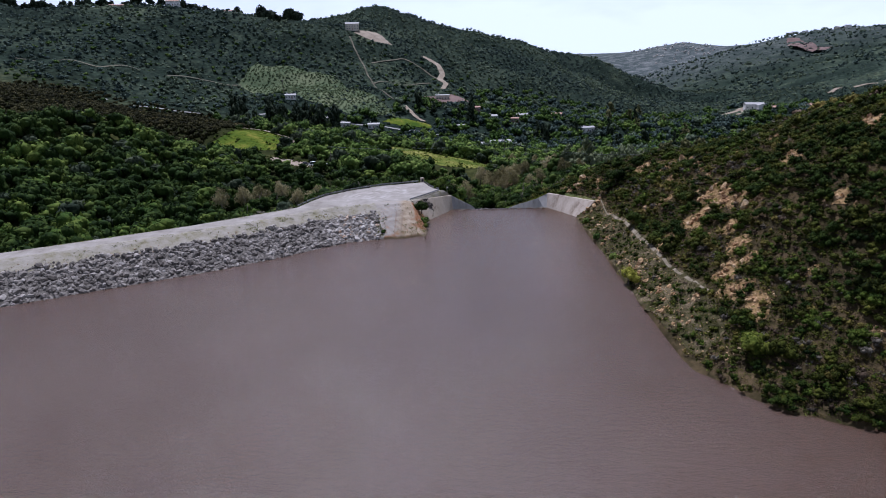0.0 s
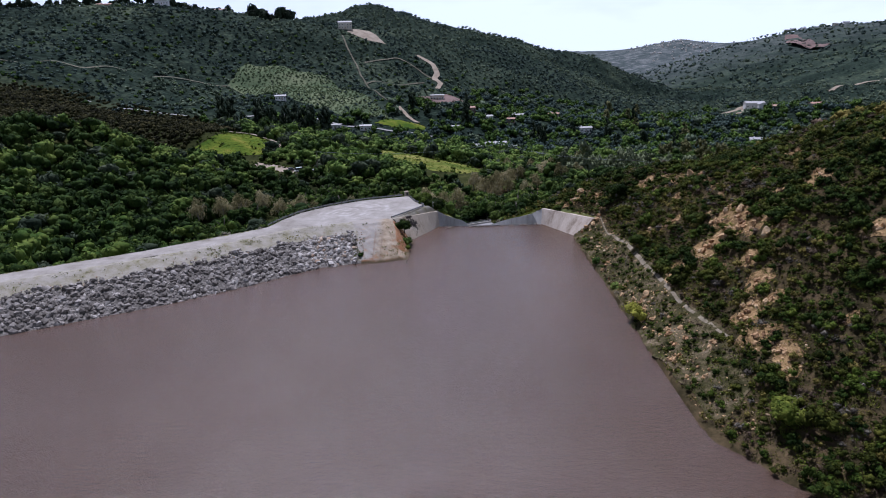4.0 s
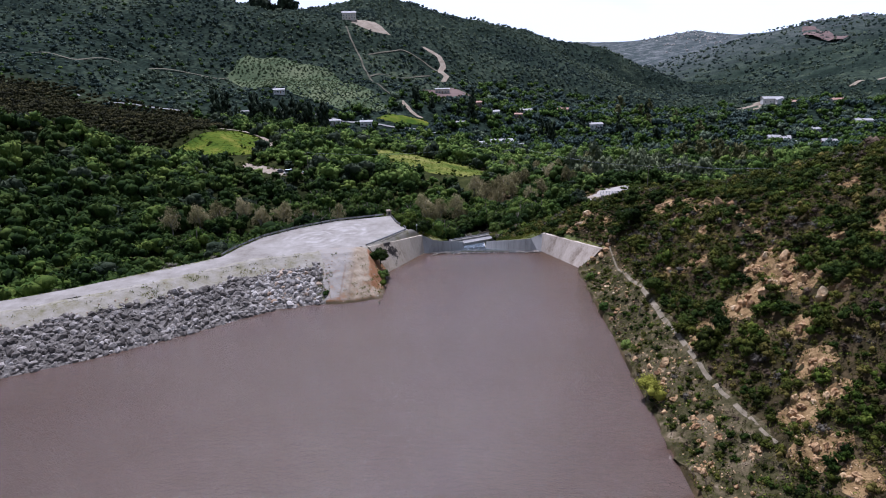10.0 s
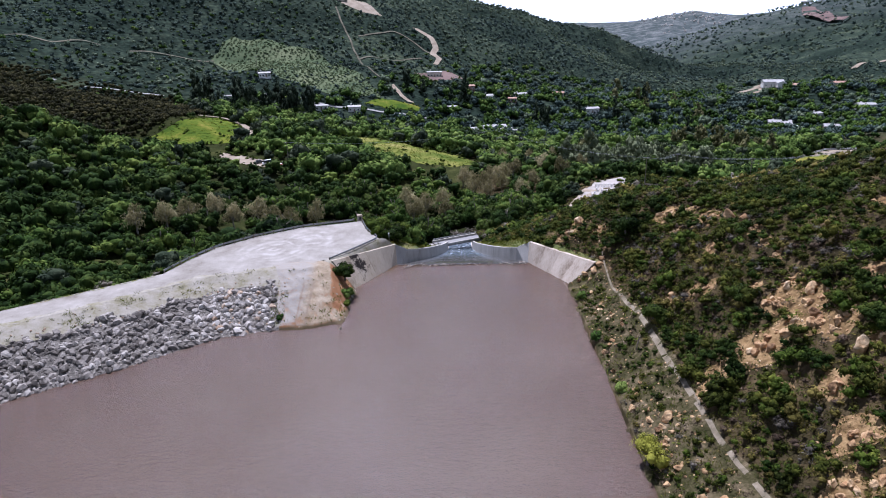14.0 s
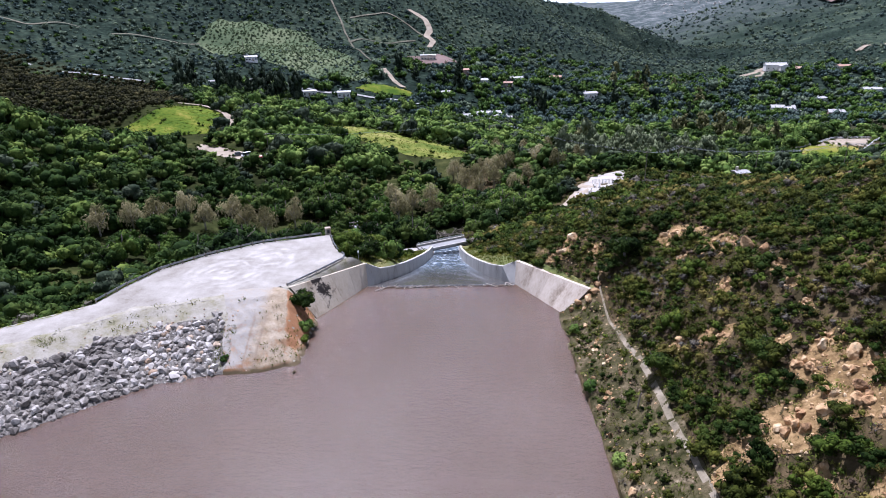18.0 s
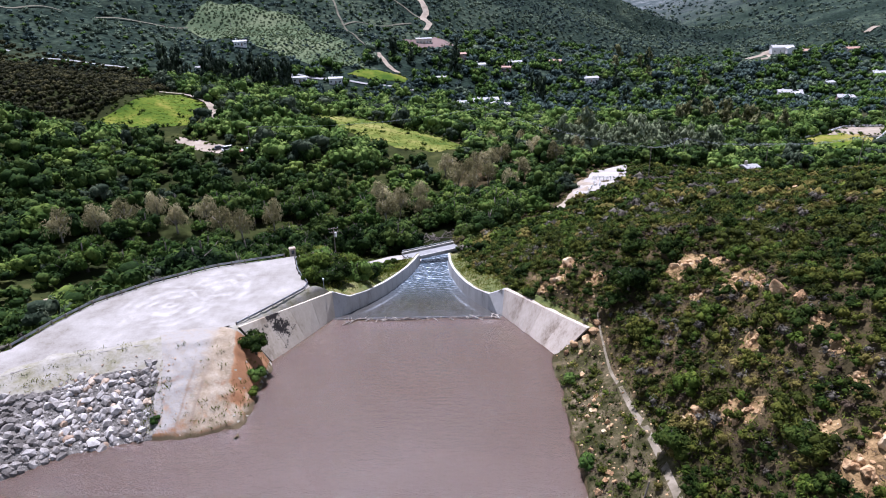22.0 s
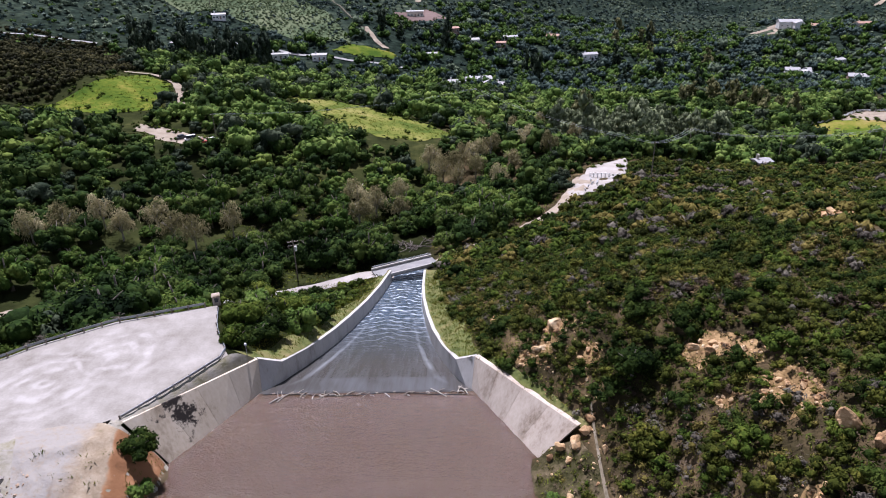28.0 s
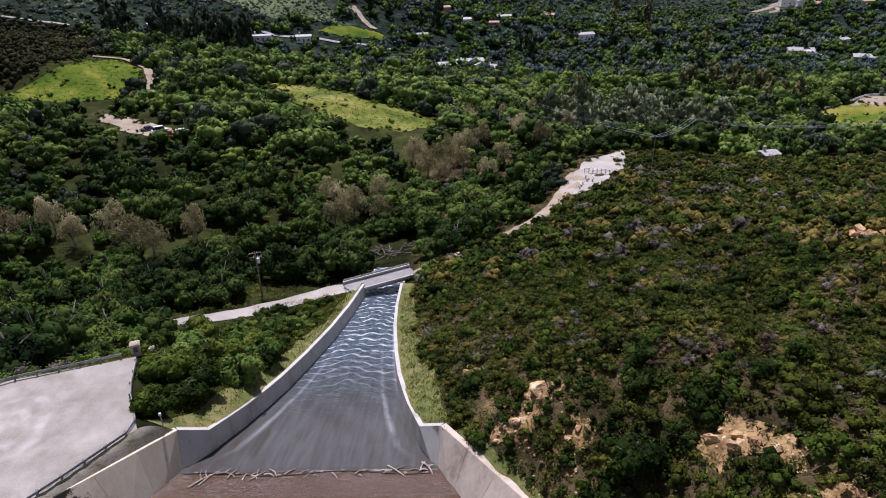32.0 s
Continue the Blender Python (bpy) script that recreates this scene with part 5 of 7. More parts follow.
for name, label, mat, tmpl, m in (
    ("scrub_oaks", "dense dark green scrub oak on the hillside", "dense", T_SHRUB, lot < 0.14),
    ("chamise_shrubs", "olive green chaparral shrubs covering the hillside", "shrub", T_SHRUB, (lot >= 0.14) & (lot < 0.43)),
    ("bright_shrubs", "fresh green shrubs scattered through the chaparral", "fresh", T_SHRUB, (lot >= 0.43) & (lot < 0.57)),
    ("buckwheat", "tawny buckwheat among the chaparral", "tan", T_TWIG, (lot >= 0.57) & (mixed < 0.42)),
    ("sage_shrubs", "grey lavender sagebrush among the chaparral", "sage", T_TWIG, (lot >= 0.57) & (mixed >= 0.42) & (mixed < 0.72)),
    ("brown_shrubs", "brown dry brush among the chaparral", "brush", T_TWIG, (lot >= 0.57) & (mixed >= 0.72)),
):
    q = [planted(t, x[m & k], y[m & k], rad[m & k], hgt[m & k], 3) for t, k in ((tmpl, ~away & ~large), (T_LARGE, large), (T_SHRUB_FAR, away)) if (m & k).any()]
    stuff(name, label, "shrubs", leaf_mesh(name, joined(q), M[mat]))

# low scrub that fills the gaps, on the hill and on the valley floor by the bridge
T_LOW = [clump(s, 20, 2, 0.26, 0.7, 0.60, sliver=0.30, solid=False) for s in (17, 18, 19)]
x, y = scatter(0.66, 4, -108, 62, 66, 12)
k = on_hill(x, y) & free(x, y, 0.2) & off_rocks(x, y, 0.6) & (RNG.random(x.size) < np.where((x < 24) & (y < -10), 0.72, 0.86))
x2, y2 = scatter(1.5, -50, 44, 60, 140, 13)
k2 = free(x2, y2, 0.6) & (np.abs(x2) > 5.5) & (y2 - 0.57 * x2 > 30) & (RNG.random(x2.size) < 0.8) & (np.hypot(x2 + 0.6, y2 - 68.6) > 7.6)
x, y = np.r_[x[k], x2[k2]], np.r_[y[k], y2[k2]]
rad = (0.30 + 0.45 * RNG.random(x.size) ** 1.5) * np.where(y > 50, 1.8, 1)
lot = RNG.random(x.size) * 0.8 + 0.25 * swell(x, y, 3.5, 3.0) + 0.1
for name, label, mat, m in (
    ("low_scrub", "low olive scrub between the shrubs", "shrub", lot < 0.34),
    ("low_green_scrub", "low green plants between the shrubs", "fresh", (lot >= 0.34) & (lot < np.where(y > 2, 0.75, 0.56))),
    ("low_tan_scrub", "low tawny plants between the shrubs", "tan", (lot >= np.where(y > 2, 0.75, 0.56)) & (lot < np.where(y > 2, 0.9, 0.72))),
    ("low_dry_scrub", "low dry brown scrub between the shrubs", "brush", lot >= np.where(y > 2, 0.9, 0.72)),
):
    stuff(name, label, "shrubs", leaf_mesh(name, planted(T_LOW, x[m], y[m], rad[m], rad[m] * 0.9, 4), M[mat]))

# grass on the open ground of the bank, the verges and the chute's edges
blade = []
for s in range(3):
    r = np.random.default_rng(40 + s)
    n = 9
    b = r.uniform(-0.5, 0.5, (n, 2))
    lean, wd, ht = r.uniform(-0.35, 0.35, (n, 2)), r.uniform(0.05, 0.12, n), r.uniform(0.5, 1.1, n)
    an = r.uniform(0, np.pi, n)
    ux, uy = np.cos(an) * wd, np.sin(an) * wd
    zero = np.zeros(n)
    blade.append((np.stack([np.stack([b[:, 0] - ux, b[:, 1] - uy, zero], -1), np.stack([b[:, 0] + ux, b[:, 1] + uy, zero], -1), np.stack([b[:, 0] + lean[:, 0], b[:, 1] + lean[:, 1], ht], -1)], 1).reshape(-1, 3), np.arange(3 * n).reshape(-1, 3)))
gxs, gys = [], []
for k, (x0, y0, x1, y1, step) in enumerate(((17, -100, 34, 60, 0.75), (-24, 3, -5, 62, 0.62), (-95, -50, -17, 20, 0.8), (3, 1, 18, 64, 0.5))):
    x, y = scatter(step, x0, y0, x1, y1, 60 + k)
    d = outline_distance(x, y, CREST)
    z = land(x, y)
    path = line_distance(x, y, ROADS[2][0])
    if k == 0:
        m = on_hill(x, y) & (path > 0.8) & off_rocks(x, y, 0.6) & (RNG.random(x.size) < 0.6)
    elif k == 3:
        m = (np.abs(x) > half_width(y) + 0.9) & (x < half_width(y) + 6) & (RNG.random(x.size) < 0.8)
    elif k == 1:
        m = (np.abs(x) > half_width(y) + 0.9) & (d > 0.5) & (y > 3)
    else:
        m = (d > 0.6) & (d < 9) & (y - 0.57 * x > 3.5) & (RNG.random(x.size) < 0.8)
        strip_m = np.zeros(x.size, bool)
        strip_m |= (outline_distance(x, y, np.array(PATCHES_NEAR[0][0])) < 0) & ((d < 2.6) | (x > -28)) & (z > 0.1)
        strip_m &= np.sin(x * 0.5 + 1) * np.sin(y * 0.7) > 0.1
        m |= strip_m & (RNG.random(x.size) < 0.5)
    gxs.append(x[m])
    gys.append(y[m])
x, y = np.concatenate(gxs), np.concatenate(gys)
stuff("grass", "tufts of green and straw coloured grass", "grass", leaf_mesh("grass", planted(blade, x, y, RNG.uniform(0.5, 0.9, x.size), RNG.uniform(0.2, 0.5, x.size), 9, 0), M["grass"]))

# the wood below the dam
T_OAK = [clump(s, 1000, 26, 0.042, 0.80, 0.29) for s in (21, 22, 23)]
T_OAK_FAR = [clump(s, 260, 18, 0.062, 0.80, 0.32) for s in (24, 25, 26)]
T_OAK_BACK = [clump(s, 110, 12, 0.074, 0.80, 0.34, fill=0.84) for s in (35, 36, 37)]
T_TALL = [clump(s, 300, 24, 0.075, 0.9, 0.34, core=0, fill=0.9, rise=2.6) for s in (51, 52, 53)]
T_DRY = [clump(s, 1300, 18, 0.075, 0.95, 0.33, sliver=0.24, solid=False) for s in (27, 28)]
GROVE = np.array([(-330, 130), (-178, 140), (-162, 178), (-150, 203), (-140, 224), (-141, 252), (-158, 284), (-190, 342), (-260, 350), (-350, 300)], float)
BARE_TREES = np.array([(-81, 95), (-88, 90), (-74, 90), (-93, 84), (-68, 97), (-62, 92), (-18, 119), (-12, 113), (11, 152), (4, 158), (18, 162), (-6, 124), (12, 140), (38, 176), (60, 196), (7, 147), (18, 148), (25, 135), (-16, 107), (-5, 111), (2, 155), (48, 219), (45, 163), (22, 194), (30, 150), (14, 158), (24, 166), (-55, 88), (-100, 78), (-48, 96), (70, 240), (36, 205)], float)


def in_wood(x, y):
    left = np.interp(y, [-60, 20, 30, 58, 64, 72, 80, 92, 104, 113, 130, 150], [-60, -34, -30, -33, -13, 1, 15, 27, 37, 43, 50, 66])
    w = (x < left - 1.2) & (y < 150) | (y >= 150)
    w &= outline_distance(x, y, CREST) > np.where(x > -70, 10.5, 8)
    w &= y - 0.57 * x > 16
    w &= ~((np.abs(x) < 7) & (y < 98))
    return w


x, y = scatter(6.1, -250, -60, 250, 330, 21)
m = in_wood(x, y) & free(x, y, 2.2) & (line_distance(x, y, ROADS[0][0]) > 5.6) & (line_distance(x, y, [(-24.7, 69), (-20, 56)]) > 4.2) & in_sight(x, y) & (outline_distance(x, y, GROVE) > 1)
x, y = x[m], y[m]
rad = (2.6 + 4.2 * RNG.random(x.size) ** 1.3) * np.where((y > 150) | (x < -105), 1.28, 1.0)
hgt = rad * RNG.uniform(0.95, 1.45, x.size)
lot = RNG.random(x.size) + 0.25 * np.sin(x * 0.05 + 2) * np.sin(y * 0.06) + 0.42 * np.clip((y - 140) / 100, 0, 1) * np.exp(-((x - 20) / 110) ** 2)
thing_zone = (np.hypot(x + 30, y - 78) < 62) & (y < 128)
order = np.argsort(np.hypot(x + 25, y - 70))
own = np.zeros(x.size, bool)
own[order[:230]] = True
own &= thing_zone
lot = np.where(y < 140, lot - 0.12, lot)
dry = np.zeros(x.size, bool)
for a, b in BARE_TREES:
    dry |= np.hypot(x - a, y - b) < 4.2
x, y, rad, hgt, lot, own = (q[~dry] for q in (x, y, rad, hgt, lot, own))
x, y = np.r_[x, BARE_TREES[:, 0]], np.r_[y, BARE_TREES[:, 1]]
extra = len(BARE_TREES)
rad, hgt = np.r_[rad, RNG.uniform(3.6, 5.2, extra)], np.r_[hgt, RNG.uniform(7.0, 9.0, extra)]
lot, own, dry = np.r_[lot, np.ones(extra)], np.r_[own, np.zeros(extra, bool)], np.r_[np.zeros(len(own), bool), np.ones(extra, bool)]
silver = (np.hypot((x - 90) / 1.3, y - 214) < 28) & (lot > 0.35)
back = (y > 135) | (x < -105) | (x > 90)
dusky = RNG.random(x.size) < np.where(y > 140, 0.14, 0.05)
for name, label, mat, tmpl, k in (
    ("oak_wood", "dense dark green live oak wood in the valley", "oak", T_OAK_FAR, ~own & ~dry & ~silver & ~dusky & (lot < 0.64)),
    ("willow_wood", "bright green trees in the valley wood", "lush", T_OAK_FAR, ~own & ~dry & ~silver & ~dusky & (lot >= 0.64)),
    ("dusky_wood", "dusky grey green trees in the valley wood", "dull", T_OAK_FAR, ~own & ~dry & ~silver & dusky),
    ("eucalyptus_wood", "silvery eucalyptus trees in the valley", "silver", T_OAK_FAR, ~dry & silver),
):
    if name == "willow_wood":
        far_k = k & (y > 150)
        stuff("sunny_wood", "light green trees in the middle of the valley", "trees", leaf_mesh("sunny_wood", planted(T_OAK_BACK, x[far_k], y[far_k], rad[far_k], hgt[far_k], 5), M["garden"]))
        k = k & ~far_k
    faces = [planted(t, x[k & w], y[k & w], rad[k & w] * np.where(silver[k & w], 0.9, 1), hgt[k & w], 5) for t, w in ((T_TALL if name == "eucalyptus_wood" else tmpl, ~back | silver), (T_OAK_BACK, back & ~silver)) if (k & w).any()]
    stuff(name, label, "trees", leaf_mesh(name, joined(faces), M[mat]))


def trunk_mesh(seed, mat, limbs=4):
    """A tapered trunk of height 1 with rising limbs."""
    rnd = random.Random(seed)
    bm = tube([(0, 0, -0.1), (0.02, 0.01, 0.25), (0.03, -0.02, 0.55), (0.0, 0.02, 0.95)], (0.07, 0.055, 0.045, 0.015), 7)
    for k in range(limbs):
        a, z = 2 * math.pi * (k + rnd.random() * 0.6) / limbs, rnd.uniform(0.25, 0.5)
        ca, sa = math.cos(a), math.sin(a)
        more = tube([(0.02, 0, z), (0.22 * ca, 0.22 * sa, z + 0.2), (0.5 * ca, 0.5 * sa, z + 0.42)], (0.035, 0.022, 0.008), 5)
        tmp = bpy.data.meshes.new("limb")
        more.to_mesh(tmp)
        more.free()
        bm.from_mesh(tmp)
        bpy.data.meshes.remove(tmp)
    return bm_mesh("trunk", bm, mat, True)


def tree(crown, trunk, label, group):
    t = thing("tree", Matrix(), label, "tree", group)
    part("trunk", trunk, t)
    part("crown", crown, t)
    return t


TRUNK, PALE_TRUNK = trunk_mesh(1, M["bark"]), trunk_mesh(2, M["pale_bark"], 6)
kinds = []
for n, q in enumerate(T_OAK):
    kinds.append(tree(leaf_mesh("crown", q, M["oak"]), TRUNK, "live oak with a dense dark green crown", "oaks below the dam"))
for n, q in enumerate(T_OAK[:2]):
    kinds.append(tree(leaf_mesh("crown", q, M["lush"]), TRUNK, "leafy tree with a fresh green crown", "green trees below the dam"))
dry_kind = [tree(leaf_mesh("crown", q, M["dry"]), PALE_TRUNK, "nearly bare sycamore with tan twigs", "bare sycamores in the wood") for q in T_DRY]
ground_z = land(x, y)
used = set()
for i in np.nonzero(own | dry)[0]:
    pool = dry_kind if dry[i] else kinds
    k = i % len(dry_kind) if dry[i] else (i % 3 if lot[i] < 0.66 else 3 + i % 2)
    at = pose(x[i], y[i], ground_z[i] - 0.2, rz=float(i * 47 % 360))
    sc = (float(rad[i]), float(rad[i]), float(hgt[i]))
    if id(pool[k]) not in used:
        ob = pool[k]
        used.add(id(ob))
        ob.matrix_basis = at
    else:
        ob = copy_thing(pool[k], at)
    ob.scale = sc

# the grove in rows, tall eucalyptus, far slopes and a spur with pale terraced brush
SPUR = np.array([(-222, 500), (-216, 546), (-169, 542), (-136, 536), (-106, 500), (-72, 450), (-59, 414), (-91, 408), (-130, 420), (-178, 450)], float)
x, y = scatter(4.6, -350, 130, -140, 352, 31, 0.35)
m = (outline_distance(x, y, GROVE) < 0) & free(x, y, 1.5)
x, y = x[m], y[m]
rad = RNG.uniform(1.9, 2.7, x.size)
stuff("grove", "rows of olive brown grove trees on the slope", "trees", leaf_mesh("grove", planted([clump(s, 30, 4, 0.15, 0.85, 0.52) for s in (33, 34)], x, y, rad, rad * 1.25, 6), M["olive"]))

x = np.r_[RNG.uniform(-178, -98, 44), RNG.uniform(58, 72, 5), RNG.uniform(-50, 30, 5), RNG.uniform(90, 330, 9)]
y = np.r_[RNG.uniform(318, 352, 44), RNG.uniform(392, 404, 5), RNG.uniform(430, 480, 5), RNG.uniform(320, 520, 9)]
m = free(x, y, 3)
x, y = x[m], y[m]
rad = RNG.uniform(3.6, 5.8, x.size)
stuff("tall_trees", "tall dusky eucalyptus trees along the valley", "trees", leaf_mesh("tall_trees", planted(T_TALL, x, y, rad, rad * RNG.uniform(1.6, 2.5, x.size), 8), M["dull"]))

x = np.r_[RNG.uniform(140, 182, 14), RNG.uniform(150, 230, 10), RNG.uniform(60, 78, 4)]
y = np.r_[RNG.uniform(262, 322, 14), RNG.uniform(480, 640, 10), RNG.uniform(236, 262, 4)]
rad = RNG.uniform(4.0, 6.2, x.size)
stuff("gum_trees", "tall olive gum trees rising over the valley wood", "trees", leaf_mesh("gum_trees", planted(T_TALL, x, y, rad, rad * RNG.uniform(1.2, 1.8, x.size), 23), M["gum"]))

T_DOT = [clump(s, 60, 11, 0.085, 0.85, 0.38, core=0, fill=0.9) for s in (61, 62, 63)]
x, y = scatter(8.6, -380, 320, 420, 640, 41)
m = free(x, y, 3) & (RNG.random(x.size) < np.where((x > 20) & (y < 560), 0.95, 0.62)) & (outline_distance(x, y, SPUR) > 0)
x, y = x[m], y[m]
rad = (3.4 + 4.8 * RNG.random(x.size) ** 1.4) * np.where(land(x, y) > -8, 0.42, 1.0)
lot = RNG.random(x.size)
for name, label, mat, k in (("valley_trees", "dark green trees across the far valley", "lush", lot < 0.36), ("valley_shrubs", "green trees and shrubs across the far valley", "garden", (lot >= 0.36) & (lot < 0.56)), ("valley_dusk_trees", "far valley trees with a blue haze in their colour", "hill", (lot >= 0.56) & (lot < 0.92)), ("valley_brush", "far valley trees with a pale haze in their colour", "hill_pale", lot >= 0.92)):
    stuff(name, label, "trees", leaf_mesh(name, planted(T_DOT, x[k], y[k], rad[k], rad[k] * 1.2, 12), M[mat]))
T_FLECK = [clump(s, 8, 2, 0.3, 0.9, 0.65, core=0, fill=1.0) for s in (71, 72, 73)]
x, y = scatter(6.4, -720, 340, 520, 1060, 43)
m = (RNG.random(x.size) < 0.85) & free(x, y, 3) & (outline_distance(x, y, SPUR) > 0) & ((y > 480) | (land(x, y) > -6)) & (y < 900 + 0.5 * np.abs(x))
x2, y2 = scatter(27, 300, 640, 1700, 2500, 44)
x, y = np.r_[x[m], x2], np.r_[y[m], y2]
rad = (1.4 + 2.8 * RNG.random(x.size) ** 1.6) * np.where(y > 1060, 2.2, 1)
# paler mix east of x = -140 stands in for cloud shade further west
pale = 0.45 * RNG.random(x.size) + 0.55 * swell(x, y, 34, 1.5) > np.where((x > -140) & (y < 900), 0.12, 0.30)
# both hill colours carry the painted haze
for name, label, mat, m in (("hill_chaparral", "dark green chaparral on the far hills, haze in its colour", "hill", ~pale), ("hill_sage", "grey green brush on the far hills, paled by haze in its colour", "hill_pale", pale)):
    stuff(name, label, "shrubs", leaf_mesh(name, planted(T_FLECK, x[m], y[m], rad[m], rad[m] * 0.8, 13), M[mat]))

q = RNG.normal(0, 1, (34, 2))
x = np.r_[-30 + 17 * q[:22, 0], 175 + 14 * q[22:, 0]]
y = np.r_[346 + 11 * q[:22, 1], 480 + 16 * q[22:, 1]]
rad = RNG.uniform(3.6, 6.6, x.size)
stuff("garden_trees", "tall bright green garden trees by the white house", "trees", leaf_mesh("garden_trees", planted(T_OAK_FAR, x, y, rad, rad * 1.4, 17), M["garden"]))
x, y = scatter(3.7, *SPUR.min(0), *SPUR.max(0), 47, 0.5)
m = (outline_distance(x, y, SPUR) < 0) & free(x, y, 3)
x, y = x[m], y[m]
rad = RNG.uniform(1.3, 2.4, x.size)
tagged(new("ground_patch", patch("ground_patch", SPUR, 0.5, M["spur_ground"], 9.0, 5.0)), "pale green grassy slope of the hillside spur", "ground", kind="structure")
stuff("terraced_brush", "rows of pale green brush on the hillside spur", "shrubs", leaf_mesh("terraced_brush", planted(T_FLECK, x, y, rad, rad * 0.8, 20), M["spur"]))
# grey green scrub on the slope behind the barrier
x, y = scatter(1.5, -80, -34, -16, 22, 46)
d = outline_distance(x, y, CREST)
m = (d > 1.6) & (d < 9.5) & (y - 0.57 * x > 3.5) & (RNG.random(x.size) < 0.40 + 0.05 * d) & (np.abs(x) > half_width(y) + 4) & (np.hypot(x + 18.5, y - 15) > 2.6)
x, y = x[m], y[m]
rad = 0.5 + 1.5 * RNG.random(x.size) ** 1.7
lot = RNG.random(x.size)
for name, label, mat, m in (("verge_sage", "grey sage on the grassy slope behind the barrier", "sage", lot < 0.25), ("verge_shrubs", "light green shrubs on the slope behind the barrier", "garden", (lot >= 0.25) & (lot < 0.6)), ("verge_dark_shrubs", "dark green shrubs on the slope behind the barrier", "fresh", lot >= 0.6)):
    stuff(name, label, "shrubs", leaf_mesh(name, planted(T_SHRUB, x[m], y[m], rad[m], rad[m] * 0.9, 18), M[mat]))
x, y = scatter(6.2, -140, 385, 340, 780, 45)
m = free(x, y, 3) & (RNG.random(x.size) < 0.4)
x, y = x[m], y[m]
rad = RNG.uniform(1.2, 2.8, x.size)
stuff("slope_brush", "light green brush on the lower hillsides, haze in its colour", "shrubs", leaf_mesh("slope_brush", planted(T_FLECK, x, y, rad, rad * 0.8, 16), M["hill"]))

# shrubs round and on the clearings
xs, ys = [], []
for outline, mat, *_ in PATCHES[:8]:
    o = np.array(outline, float)
    px, py = scatter(2.4, *o.min(0) - 4, *o.max(0) + 4, 52)
    e = outline_distance(px, py, o)
    m = (e > -2.6) & (e < 2.4) & (RNG.random(px.size) < 0.55) | (e < -2) & (mat in ("meadow", "pale_meadow")) & (RNG.random(px.size) < 0.035)
    m &= line_distance(px, py, ROADS[3][0]) > 3.5
    m &= (line_distance(px, py, ROADS[1][0]) > 6.5) & (np.hypot(px - 56, py - 128) > 9)
    xs.append(px[m])
    ys.append(py[m])
x, y = np.concatenate(xs), np.concatenate(ys)
rad = 0.6 + 1.5 * RNG.random(x.size) ** 2
stuff("clearing_shrubs", "round green shrubs round and on the clearings", "shrubs", leaf_mesh("clearing_shrubs", planted(T_SHRUB, x, y, rad, rad, 14), M["fresh"]))
x, y = scatter(1.9, -170, 160, 20, 255, 53)
m = np.zeros(x.size, bool)
for n in (0, 1):
    m |= outline_distance(x, y, np.array(PATCHES[n][0], float)) < -0.5
m &= RNG.random(x.size) < 0.7
x, y = x[m], y[m]
stuff("meadow_tufts", "tall tufts of green and yellow spring grass", "grass", leaf_mesh("meadow_tufts", planted(blade, x, y, RNG.uniform(0.9, 1.6, x.size), RNG.uniform(0.4, 0.9, x.size), 19, 0), M["meadow_grass"]))

# the shrubs between the turning place and the chute
T_BUSH = [clump(s, 800, 11, 0.052, 0.8, 0.40, core=2) for s in (81, 82, 83)]
bushes = [leaf_mesh("foliage", t, M[k]) for t, k in zip(T_BUSH, ("garden", "dense", "fresh"))]
x, y = scatter(2.5, -27, 5, -7, 62, 51)
d = outline_distance(x, y, CREST)
m = (x < -half_width(y) - 2.6) & (d > 1.3) & (line_distance(x, y, ROADS[0][0]) > 3.4) & (x > -18 - 0.12 * y) & (y < 60) & (RNG.random(x.size) < 0.86)
zz = land(x, y)


def bush(data, at, size, label, group, name="shrub"):
    b = thing(name, at, label, "shrub", group)
    part("foliage", data, b)
    part("stem", TRUNK, b)
    b.scale = size
    return b


for i in np.nonzero(m)[0]:
    r = float(RNG.uniform(1.2, 2.1)) * (1.6 if y[i] < 26 else 0.85)
    bush(bushes[i % 3], pose(x[i], y[i], zz[i] - 0.15, rz=i * 31 % 360), (r, r, r * float(RNG.uniform(0.9, 1.3))), "dense green shrub beside the spillway chute", "shrubs beside the chute")
for k in range(7):
    u = 0.5 + k / 12
    bx, by = 11.5 + 22 * u + 0.8 * math.sin(k * 2.1), 71.2 + 14.5 * u - 1.6 + 0.9 * math.cos(k * 1.7)
    r = 1.5 + 0.8 * abs(math.sin(k * 1.3))
    bush(bushes[(1, 2, 0)[k % 3]], pose(bx, by, float(land(bx, by)[0]) - 0.15, rz=k * 53), (r, r, r * 1.1), "dense green shrub below the service road", "shrubs beside the service road")
YELLOW = leaf_mesh("foliage", clump(90, 1000, 10, 0.07, 0.95, 0.44, sliver=0.3, fill=0.7), M["yellow"])
